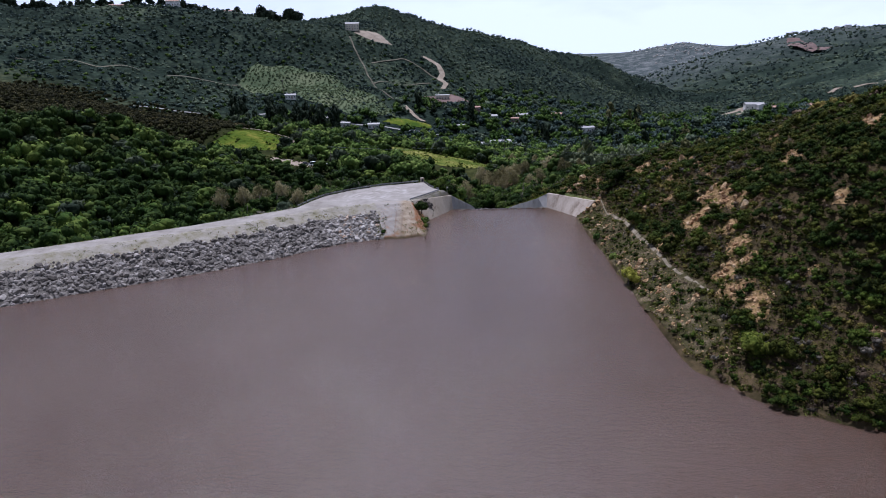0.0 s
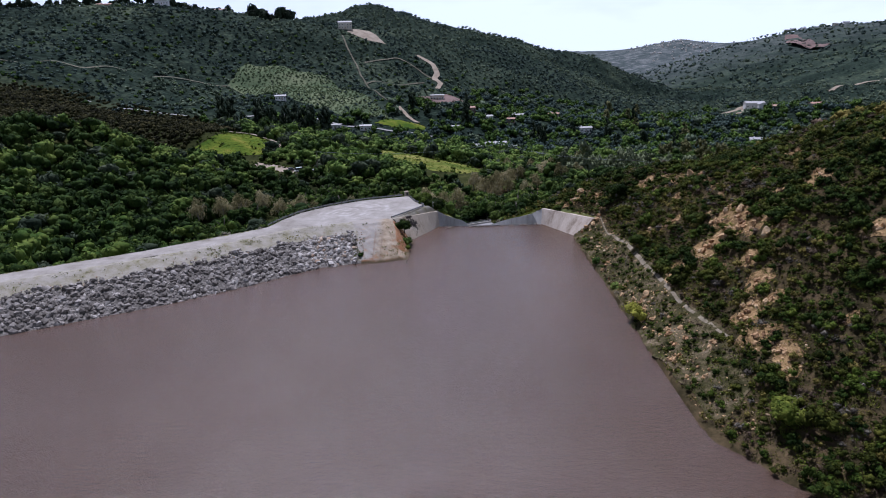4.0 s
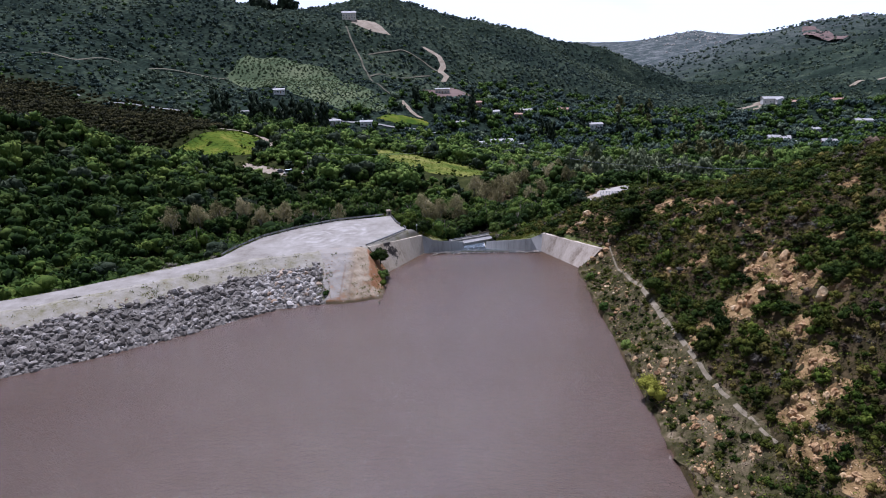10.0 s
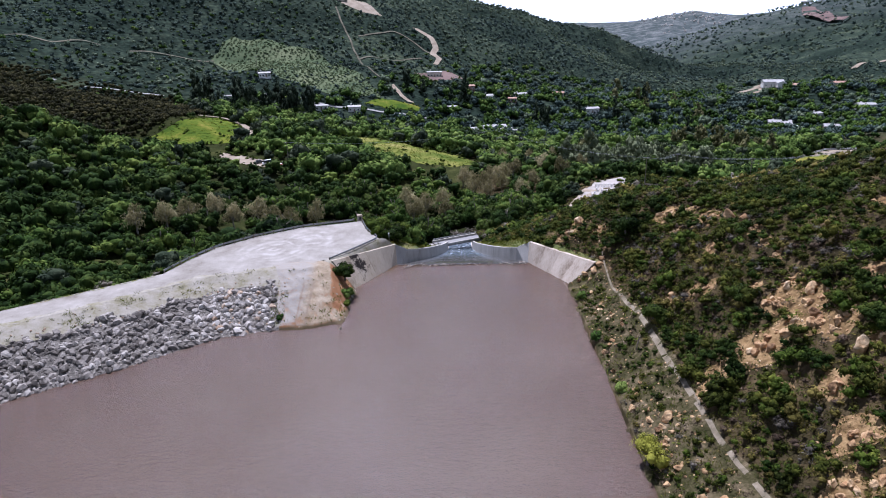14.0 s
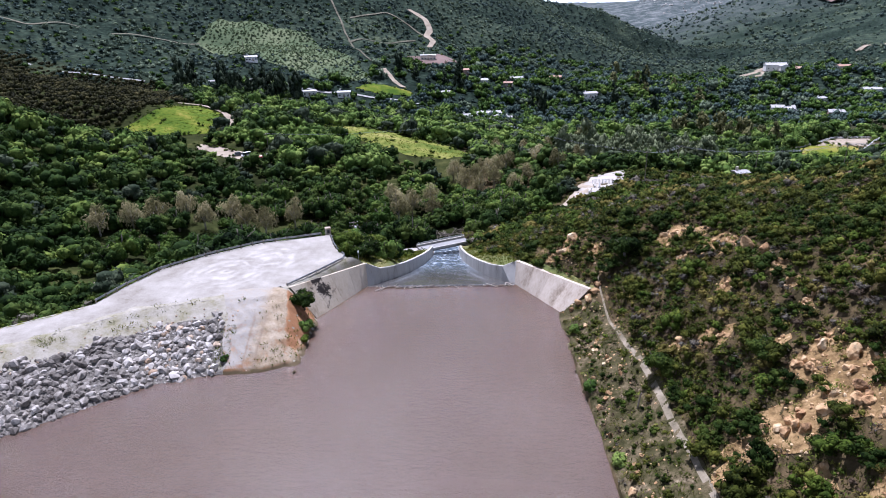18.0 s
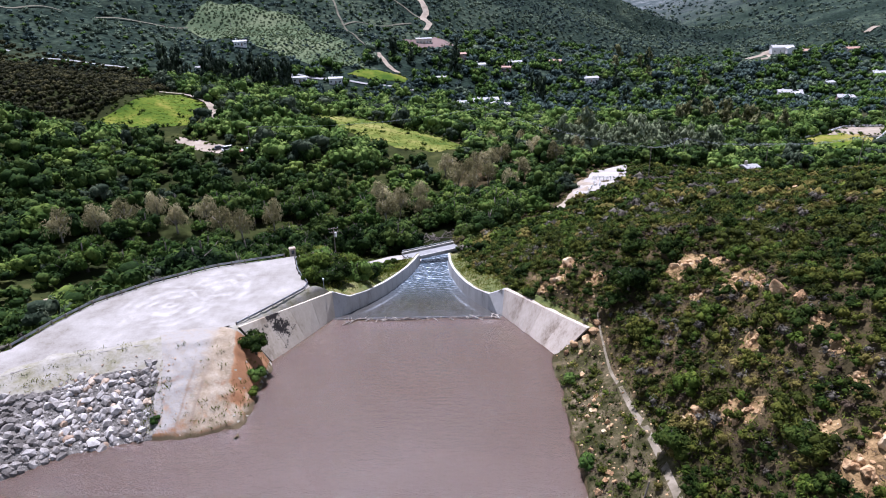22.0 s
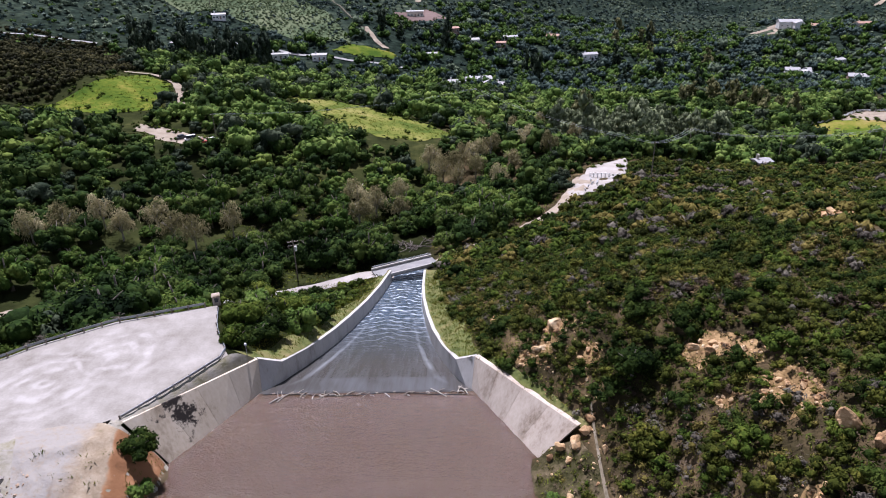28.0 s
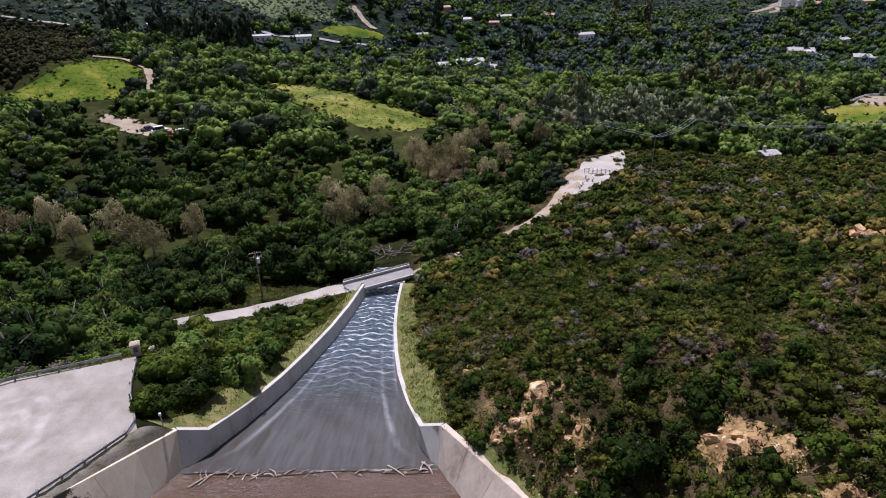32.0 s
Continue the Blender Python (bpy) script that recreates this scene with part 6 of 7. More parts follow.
for bx, by, r, data, label in (
    (17.6, -57, 2.3, YELLOW, "yellow green willow leaning over the water"),
    (27, -8.5, 3.3, bushes[1], "large dark green shrub on the slope above the wall"),
    (24.5, -34, 2.5, bushes[1], "large dark shrub beside the path"),
    (-19.4, -12.7, 2.6, bushes[1], "dark shrub in the corner of wall and bank"),
    (-18.6, -15.8, 1.5, bushes[0], "green shrub on the clay bank"),
    (-18.5, -18.6, 1.0, bushes[2], "dark green shrub at the foot of the clay bank"),
    (-27.4, -24.0, 0.8, bushes[0], "small green shrub where the stones end"),
    (17.8, -31.5, 1.3, bushes[0], "bright green shrub at the waterline"),
    (18.2, -44, 1.2, bushes[0], "bright green shrub at the waterline"),
    (18.6, -17, 1.1, bushes[0], "green shrub at the waterline below the wall"),
    (9.0, 70.8, 2.5, bushes[0], "round green tree at the end of the bridge"),
    (13.5, 71, 1.9, bushes[2], "dark green shrub by the bridge"),
    (25, -88, 2.6, bushes[2], "fresh green shrub on the lake shore"),
    (-18.5, 57.5, 1.7, bushes[1], "round dark tree beside the service road"),
    (32, -41, 2.2, bushes[1], "dark rounded shrub among the rocks"),
):
    bush(data, pose(bx, by, float(land(bx, by)[0]) - 0.15 + (0.5 if bx < 18 and by < -50 else 1.0 if bx == -19.4 else 0), rz=bx * 20), (r, r, r * 1.05), label, "")

# ---------------------------------------------------------------- stones
STONES = [rock_mesh("stone", 100 + k, M["stone"]) for k in range(9)]
WARM = [rock_mesh("stone", 120 + k, M["warm_stone"]) for k in range(3)]
riprap = tagged(new("riprap"), "bank of broken grey granite riprap along the dam", "riprap", kind="structure")
sx, sy = scatter(0.54, -100, -80, -24, -12, 70, 1.0)
d = outline_distance(sx, sy, CREST)
m = (d > 3.0 + 0.4 * np.sin(sx * 0.9)) & (d < 11.8) & (sy - 0.57 * sx < 3.4) & (sx < -28.2 - 0.33 * np.clip(-24.5 - sy, -9, 3) * -0.5)
sx, sy = sx[m], sy[m]
sz = land(sx, sy)
size = 0.60 + 1.25 * RNG.random(sx.size) ** 2.4
rest, base = [], [np.array([v.co for v in me.vertices]) for me in STONES]
faces0 = [np.array([list(p.vertices) for p in me.polygons]) for me in STONES]
close = np.argsort(np.hypot(sx + 34, sy + 24))
single = np.zeros(sx.size, bool)
single[close[:300]] = True
bv, bf, count = [], [], 0
for i in range(sx.size):
    q = pose(sx[i], sy[i], sz[i] + 0.12 * size[i], *(RNG.uniform(-30, 30, 2)), float(RNG.uniform(0, 360)))
    if single[i]:
        o = part("stone", WARM[i % 3] if i % 7 == 4 and sx[i] > -38 else STONES[i % 9], riprap, at=q @ Matrix.Scale(float(size[i]), 4))
    else:
        v = (np.array(q.to_3x3()) @ (base[i % 9] * size[i]).T).T + np.array(q.translation)
        bv.append(v)
        bf.append(faces0[i % 9] + count)
        count += len(v)
tagged(part("loose_stones", mesh_of("loose_stones", np.concatenate(bv), np.concatenate(bf), M["stone"]), riprap), "broken granite stones", kind="stuff")

BOULDERS = [rock_mesh("boulder", 200 + k, M["boulder"], 3, 0.85, 0.9, 14, 1.0) for k in range(7)]


def boulder(k, x, y, size, label, rx=0, up=1.0, sink=0.22):
    b = tagged(new("boulder", BOULDERS[k % 7]), label, "boulder", "boulders on the hillside")
    b.matrix_basis = pose(x, y, float(land(x, y)[0]) + size * up * (0.36 - sink), rx, RNG.uniform(-12, 12), RNG.uniform(0, 360))
    b.scale = (size, size, size * up)


boulder(1, 36.9, -24.1, 1.7, "upright ochre rock spire on the slope", 6, 2.7)
boulder(2, 37.8, -26.3, 2.1, "rounded ochre boulder beside the spire", 0, 1.1)
boulder(3, 35.5, -57.8, 2.0, "tall rounded pale boulder on the slope", 0, 1.5)
boulder(5, 21.5, 2.2, 2.2, "broad leaning ochre rock above the chute", 24, 0.8)
for k, (bx, by, size) in enumerate(((20.0, -11.7, 1.5), (21.3, -12.0, 1.7), (19.0, -12.2, 1.2), (22.4, -11.4, 1.4), (20.6, -13.2, 1.0), (22.9, -10.2, 1.1))):
    boulder(k, bx, by, size, "pale rock packed against the end of the wing wall", 0, 0.9, 0.12)
n = 0
for cx, cy, r in HILL_BARE:
    ring = [(cx + r * 1.1 * math.cos(q * 0.7) * (1 + 0.3 * math.sin(q * 3 + cx)), cy + r * 1.1 * math.sin(q * 0.7) * (1 + 0.25 * math.sin(q * 2 + cy))) for q in range(9)]
    tagged(new("ground_patch", patch("ground_patch", ring, 0.06, M["earth"], 1.0, 0.6)), "bare ochre earth between the rocks", "ground", kind="structure")
    for k in range(int(2 + r * 2.3)):
        a, q = RNG.uniform(0, 6.28), r * RNG.uniform(0.05, 0.95)
        s = float(r * RNG.uniform(0.30, 0.55) + 0.25) * (1.35 if k == 0 else 1.0)
        boulder(n, cx + q * math.cos(a), cy + q * math.sin(a), s, "weathered ochre boulder bedded in the chaparral slope", RNG.uniform(-25, 25), float(RNG.uniform(0.7, 1.3)))
        n += 1
for k in range(34):
    yy = RNG.uniform(-78, -13)
    boulder(n + k, 18.2 + abs(RNG.normal(0, 1.6)), yy, float(RNG.uniform(0.5, 1.3)), "pale rock on the lake bank")
# small stones on the bank
sx, sy = scatter(0.6, 17.4, -88, 40, 5, 77)
m = on_hill(sx, sy) & (((sx < 24) & (RNG.random(sx.size) < 0.34)) | (~off_rocks(sx, sy, 1.25) & (RNG.random(sx.size) < 0.75)))
sx, sy = sx[m], sy[m]
sz = land(sx, sy)
bv, bf, count = [], [], 0
for i in range(sx.size):
    s = float(RNG.uniform(0.16, 0.55))
    q = pose(sx[i], sy[i], sz[i] + 0.1 * s, *(RNG.uniform(-40, 40, 2)), float(RNG.uniform(0, 360)))
    v = (np.array(q.to_3x3()) @ (base[i % 9] * s).T).T + np.array(q.translation)
    bv.append(v)
    bf.append(faces0[i % 9] + count)
    count += len(v)
stuff("scree", "small tan stones strewn over the bank", "stones", mesh_of("scree", np.concatenate(bv), np.concatenate(bf), M["boulder"]))

# small stones strewn above the riprap and round the dam's end
sx, sy = scatter(0.42, -100, -70, -17, -11, 78)
d = outline_distance(sx, sy, CREST)
edge = np.abs(sx + 28.0 + 0.5 * np.sin(sy * 0.9)) < 0.8
m = (sy - 0.57 * sx < 3.4) & (d > 0.5) & (land(sx, sy) > 0.1)
m &= ((d < 4.2) & (RNG.random(sx.size) < 0.04 + 0.22 * np.clip(d - 1.4, 0, 2) / 2) & (sx < -27)) | (edge & (d > 2) & (RNG.random(sx.size) < 0.55)) | ((sx > -27) & (RNG.random(sx.size) < 0.035))
sx, sy = sx[m], sy[m]
sz = land(sx, sy) + 0.16
bv, bf, count = [], [], 0
for i in range(sx.size):
    s = float(0.12 + 0.40 * RNG.random() ** 2)
    q = pose(sx[i], sy[i], sz[i], *(RNG.uniform(-40, 40, 2)), float(RNG.uniform(0, 360)))
    v = (np.array(q.to_3x3()) @ (base[i % 9] * s).T).T + np.array(q.translation)
    bv.append(v)
    bf.append(faces0[i % 9] + count)
    count += len(v)
stuff("strewn_stones", "small grey and tan stones strewn on the dam's face", "stones", mesh_of("strewn_stones", np.concatenate(bv), np.concatenate(bf), M["warm_stone"]))
# tufts of grass on the dam's face
px, py = scatter(0.5, -60, -40, -17.5, -11, 79)
d = outline_distance(px, py, CREST)
m = (py - 0.57 * px < 3.4) & (d > 0.4) & (land(px, py) > 0.15)
m &= ((np.abs(px + 28.2) < 1.1) & (d > 5) & (RNG.random(px.size) < 0.75)) | ((d < 3.2) & (px < -27) & (swell(px, py, 1.6, 0.7) > 0.1) & (RNG.random(px.size) < 0.5)) | ((px > -21.5) & (land(px, py) < 1.9) & (RNG.random(px.size) < 0.7)) | ((px > -24) & (swell(px, py, 1.3, 2.2) > 0.3) & (RNG.random(px.size) < 0.4))
px, py = px[m], py[m]
stuff("dam_grass", "tufts of green and dry grass on the dam's face", "grass", leaf_mesh("dam_grass", planted(blade, px, py, RNG.uniform(0.35, 0.6, px.size), RNG.uniform(0.25, 0.5, px.size), 24, -0.35), M["meadow_grass"]))

# ---------------------------------------------------------------- bridge over the chute
BR = math.degrees(math.atan2(6.0, 11.6))
bridge = thing("bridge", pose(-0.6, 68.6, -19.15, rz=BR), "narrow pale concrete road bridge over the spillway chute", "bridge")
part("deck", bm_mesh("deck", box(14.6, 4.3, 0.42, 0.04, -0.42), M["asphalt"]), bridge, "worn grey deck")
for side in (-1, 1):
    part("parapet", bm_mesh("parapet", box(14.6, 0.32, 0.62, 0.04), M["white_concrete"]), bridge, "pale concrete kerb wall", pose(0, side * 2.1, -0.1))
    for k in range(8):
        part("post", bm_mesh("post", box(0.12, 0.12, 0.62, 0.015), M["metal"]), bridge, at=pose(-6.6 + k * 13.2 / 7, side * 2.1, 0.5)) if side > 0 else None
part("rail", bm_mesh("rail", box(14.4, 0.08, 0.22, 0.02), M["metal"]), bridge, "grey steel rail", pose(0, 2.02, 0.78))
for end in (-1, 1):
    part("abutment", bm_mesh("abutment", box(1.1, 4.4, 2.6, 0.06), M["white_concrete"]), bridge, at=pose(end * 6.4, 0, -2.95))

# ---------------------------------------------------------------- barriers round the turning place
BEAM = [(0.00, 0.00), (0.05, 0.04), (0.05, 0.12), (0.0, 0.16), (0.05, 0.20), (0.05, 0.28), (0.0, 0.32)]


def barrier(line, label, height=0.66, step=2.0):
    line = np.array(line, float)
    seg = np.r_[0, np.cumsum(np.hypot(*np.diff(line, axis=0).T))]
    s = np.linspace(0, seg[-1], max(3, round(seg[-1] / step) + 1))
    p = np.stack([np.interp(s, seg, line[:, 0]), np.interp(s, seg, line[:, 1])], -1)
    z = np.full(len(p), CREST_Z + 0.05)
    rail = thing("guard_rail", pose(*p[0], z[0]), label, "guard rail")
    post = bm_mesh("post", box(0.15, 0.15, height + 0.25, 0.02, -0.25), M["wood"])
    for q, h in zip(p, z):
        part("post", post, rail, at=pose(q[0] - p[0, 0], q[1] - p[0, 1], h - z[0]))
    for a, b, ha, hb in zip(p, p[1:], z, z[1:]):
        d = (b - a) / np.hypot(*(b - a))
        n = np.array([-d[1], d[0]])
        v = []
        for q, h in ((a, ha), (b, hb)):
            for o, up in BEAM:
                v.append((*(q - p[0] + n * (o + 0.09)), h - z[0] + height - 0.34 + up))
            for o, up in reversed(BEAM):
                v.append((*(q - p[0] + n * (o + 0.075)), h - z[0] + height - 0.34 + up))
        m = 2 * len(BEAM)
        f = [(k, (k + 1) % m, m + (k + 1) % m, m + k) for k in range(m)] + [tuple(range(m))[::-1], tuple(range(m, 2 * m))]
        part("beam", mesh_of("beam", v, f, M["metal"]), rail)
    return rail


barrier([(-47.9, -15.0), (-46.2, -9.6), (-43.5, -3.5), (-37.9, 2.4), (-31, 7.3), (-21.2, 10.9)], "long galvanised steel barrier on the yard's outer edge")
barrier([(-19.4, 10.2), (-18.0, 5.4), (-15.2, 0.4), (-18.6, -5), (-22.2, -10.2)], "bent steel barrier above the spillway wall", 0.5)

gate_post = thing("gate_pillar", pose(-20.2, 12.2, 4.55, rz=20), "square pale masonry pillar with a dark niche", "pillar")
part("shaft", bm_mesh("shaft", box(0.95, 0.95, 1.35, 0.05, 0, 0.95), M["concrete"]), gate_post)
part("cap", bm_mesh("cap", box(1.1, 1.1, 0.16, 0.04, 1.35, 0.8), M["concrete"]), gate_post)
part("niche", bm_mesh("niche", box(0.4, 0.05, 0.6, 0.01), M["dark_paint"]), gate_post, "dark recess", pose(0, -0.47, 0.6))
for k, (bx, by, s) in enumerate(((-20.2, 15.6, 1.9), (-18.4, 14.9, 1.5), (-17.2, 15.2, 0.9))):
    o = tagged(new("boulder", rock_mesh("boulder", 140 + k, M["white_stone"], 2)), "large pale boulder beside the masonry pillar", "boulder", "pale boulders by the pillar")
    o.matrix_basis = pose(bx, by, float(land(bx, by)[0]) + 0.3 * s, rz=40 * k)
    o.scale = (s, s, s)

gauge = thing("gauge_post", pose(-13.4, 1.6, float(land(-13.4, 1.6)[0]) - 0.1), "thin grey post above the wall corner", "post")
part("pole", bm_mesh("pole", tube([(0, 0, 0), (0, 0, 1.9)], 0.05), M["metal"]), gauge)
part("head", bm_mesh("head", box(0.22, 0.22, 0.28, 0.03, 1.85), M["white_paint"]), gauge)
stake = thing("stake", pose(21.6, -37.2, float(land(21.6, -37.2)[0]), ry=8), "dark leaning post on the bank", "post")
part("pole", bm_mesh("pole", tube([(0, 0, -0.3), (0, 0, 2.0)], (0.09, 0.07)), M["wood"]), stake)
board = tagged(new("staff_gauge", bm_mesh("staff_gauge", box(0.35, 0.05, 1.5, 0.01), M["white_paint"])), "white painted gauge board on the concrete wall", "gauge board")
board.matrix_basis = Matrix.Translation((18.35, -9.3, 0.35)) @ Euler((0, 0, radians(-58))).to_matrix().to_4x4() @ Euler((radians(-34), 0, 0)).to_matrix().to_4x4()

# ---------------------------------------------------------------- driftwood and the float line on the crest
cable = [(x, -0.55 + 0.25 * math.sin(x * 0.5), 0.05) for x in np.linspace(-11.6, 11.6, 40)]
boom = thing("float_line", pose(0, 0, 0), "thin float line across the spillway crest", "float line")
part("rope", bm_mesh("rope", tube(cable, 0.035, 6), M["dark_paint"]), boom)
for k in range(12):
    part("float", bm_mesh("float", tube([(-10.6 + k * 1.95, -0.55 + 0.25 * math.sin((-10.6 + k * 1.95) * 0.5), 0.05 - 0.0), (-10.3 + k * 1.95, -0.5 + 0.25 * math.sin((-10.3 + k * 1.95) * 0.5), 0.06)], 0.10), M["wood"]), boom)


def log(x, y, length, thick, turn, bend, mat, label, tilt=0.0):
    pts = [(length * (u - 0.5), bend * math.sin(u * 3.1), 0.12 * math.sin(u * 5) * bend) for u in np.linspace(0, 1, 6)]
    d = thing("driftwood", pose(x, y, 0.06 + thick * 0.3, 0, tilt, turn), label, "driftwood", "driftwood on the spillway crest")
    part("trunk", bm_mesh("trunk", tube(pts, [thick * k for k in (0.75, 0.7, 0.62, 0.55, 0.45, 0.25)], 7), M[mat]), d)
    if length > 1.3:
        part("branch", bm_mesh("branch", tube([pts[2], (pts[2][0] + 0.25, pts[2][1] + 0.22 * length, 0.1), (pts[2][0] + 0.5, pts[2][1] + 0.34 * length, 0.22)], [thick * 0.6, thick * 0.4, thick * 0.2], 6), M[mat]), d)


RD = random.Random(5)
for x, y, ln, th, tn, bd in ((-9.4, -1.1, 3.0, 0.11, 40, 0.15), (-9.0, -0.9, 2.4, 0.10, 52, 0.1), (-7.6, -0.7, 1.9, 0.12, -12, 0.3), (-7.0, -0.6, 1.2, 0.12, 60, 0.15), (-5.8, -0.9, 0.9, 0.10, 75, 0.05), (8.2, -0.5, 2.3, 0.12, -38, 0.05), (11.0, -0.2, 1.8, 0.14, -55, 0.2), (10.6, 0.1, 1.3, 0.12, 70, 0.1)):
    log(x, y, ln, th, tn, bd, "drift", "long bleached driftwood branch caught on the crest")
for k in range(15):
    log(RD.uniform(-5, 11), -0.7 + RD.uniform(-0.35, 0.35), RD.uniform(0.4, 1.5), RD.uniform(0.05, 0.13), RD.uniform(-50, 50), RD.uniform(0, 0.2), "drift" if k % 3 else "wood", "short piece of driftwood caught on the crest")
# heap of drift below the bridge
for k in range(28):
    x, y = 0.6 + RD.uniform(-6, 6), 90 + RD.uniform(-3, 4)
    o = thing("driftwood", pose(x, y, float(land(x, y)[0]) + RD.uniform(0.1, 0.7), RD.uniform(-15, 15), RD.uniform(-25, 25), RD.uniform(0, 360)), "reddish driftwood log heaped below the bridge", "driftwood", "drift heap below the bridge")
    part("trunk", bm_mesh("trunk", tube([(-1.6, 0, 0), (0, 0.15, 0), (1.7, 0, 0.05)], (0.16, 0.15, 0.1), 6), M["bark"]), o)


# ---------------------------------------------------------------- poles and wires
def utility_pole(x, y, height, turn, label, arms=1, can=False):
    z = float(land(x, y)[0])
    p = thing("utility_pole", pose(x, y, z, rz=turn), label, "utility pole", "utility poles in the valley")
    part("pole", bm_mesh("pole", tube([(0, 0, -0.5), (0, 0, height)], (0.17, 0.11), 8), M["wood"]), p)
    for k in range(arms):
        arm = part("crossarm", bm_mesh("crossarm", box(2.4, 0.12, 0.14, 0.02), M["wood"]), p, at=pose(0, 0.16, height - 0.5 - 0.9 * k))
        for u in (-1.05, -0.4, 0.4, 1.05):
            part("insulator", bm_mesh("insulator", tube([(u, 0, 0.14), (u, 0, 0.3)], (0.06, 0.04), 6), M["white_paint"]), arm)
    if can:
        part("transformer", bm_mesh("transformer", tube([(0.42, 0, height - 2.6), (0.42, 0, height - 1.5)], 0.3, 10), M["white_paint"]), p, "pale transformer can")
        part("bracket", bm_mesh("bracket", box(0.5, 0.1, 0.1, 0.01), M["metal"]), p, at=pose(0.22, 0, height - 2.0))
    return Vector((x, y, z + height - 0.3))


tops = [
    utility_pole(-24.7, 67.5, 10.0, 20, "wooden utility pole with a pale transformer beside the road", 2, True),
    utility_pole(-72.8, 161.9, 10.8, 50, "wooden utility pole beside the earth yard"),
    utility_pole(67, 117, 11.5, 10, "dark wooden utility pole beside the apron", 1),
    utility_pole(92, 158, 11.5, 10, "wooden utility pole among the trees", 1),
    utility_pole(120, 151, 11, 10, "wooden utility pole above the shrubs", 2),
    utility_pole(152, 148, 12, 10, "tall dark utility pole on the hill's shoulder", 2),
    utility_pole(22, 253, 12, 60, "wooden utility pole near the white house", 1),
    utility_pole(-160, 426, 14, 40, "tall utility pole beside the hillside track", 1),
    utility_pole(240, 130, 12, 10, "wooden utility pole far along the line", 1),
]


def wire(a, b, sag, off):
    d = (b - a)
    n = Vector((-d.y, d.x, 0)).normalized() * off
    pts = [a + n + d * u + Vector((0, 0, -4 * sag * u * (1 - u))) for u in np.linspace(0, 1, 15)]
    w = tagged(new("power_line", bm_mesh("power_line", tube(pts, 0.045, 4), M["metal"])), "thin pale power line strung between poles", "power line", "power lines")
    return w


for i, j in ((2, 3), (3, 4), (4, 5), (5, 8)):
    for off in (-1.0, 0.0, 1.0):
        wire(tops[i], tops[j], 1.0, off)
for off in (-0.8, 0.8):
    wire(tops[1], tops[6], 3.0, off)
    wire(tops[2], tops[6], 2.5, off)


# ---------------------------------------------------------------- buildings
def house(x, y, turn, w, d, h, wall, roof, label, pitch=0.35, windows=4, storeys=1, wing=None):
    """A house with gabled roof, eaves, door and windows; wing: width and depth of a second gable."""
    z = float(land(x, y)[0])
    ob = thing("house", pose(x, y, z, rz=turn), label, "house")

    def gable(w, d, ox, oy, turn2, drop=0.0):
        at = pose(ox, oy, 0, rz=turn2)
        part("wall", bm_mesh("wall", box(w, d, h + 1.5 - drop, 0.05, -1.5), M[wall]), ob, at=at)
        e, r, t = 0.5, d / 2 * pitch, 0.18
        hh = h - drop
        v = []
        for s in (-1, 1):
            X = s * (w / 2 + e)
            v += [(X, -d / 2 - e, hh - e * pitch), (X, 0, hh + r), (X, d / 2 + e, hh - e * pitch), (X, -d / 2 - e, hh - e * pitch + t), (X, 0, hh + r + t), (X, d / 2 + e, hh - e * pitch + t)]
        f = [(0, 1, 4, 3), (1, 2, 5, 4), (6, 9, 10, 7), (7, 10, 11, 8), (3, 4, 10, 9), (4, 5, 11, 10), (0, 6, 7, 1), (1, 7, 8, 2), (0, 3, 9, 6), (2, 8, 11, 5)]
        part("roof", mesh_of("roof", v, f, M[roof]), ob, at=at)
        g = [(s * (w / 2 - 0.02), yy, zz) for s in (-1, 1) for yy, zz in ((-d / 2, hh - 0.02), (0, hh + r - 0.02), (d / 2, hh - 0.02))]
        part("gable", mesh_of("gable", g, [(0, 1, 2), (3, 5, 4), (0, 3, 4, 1), (1, 4, 5, 2), (0, 2, 5, 3)], M[wall]), ob, at=at)

    gable(w, d, 0, 0, 0)
    if wing:
        gable(wing[0], wing[1], w * 0.28, -d / 2 - wing[0] / 2 + 0.6, 90, 0.3)
    pane = bm_mesh("pane", box(1.15, 0.04, 1.05), M["glass"])
    trim = bm_mesh("window_frame", box(1.4, 0.08, 1.3, 0.02), M["white_paint"])
    for s in range(storeys):
        for k in range(windows):
            u = (k + 0.5) / windows - 0.5
            if wing and u > 0.0:
                continue
            if s == 0 and k == windows // 2:
                part("door", bm_mesh("door", box(1.0, 0.08, 2.1, 0.02), M["brown_wall"]), ob, at=pose(u * w, -d / 2 - 0.03, 0.05))
                continue
            win = part("window", trim, ob, at=pose(u * w, -d / 2 - 0.03, 0.9 + 2.8 * s))
            part("pane", pane, win, at=pose(0, -0.04, 0.12))
    part("chimney", bm_mesh("chimney", box(0.8, 0.8, h + 2.2, 0.04), M[wall]), ob, at=pose(-w * 0.28, d * 0.1, 0))
    return ob


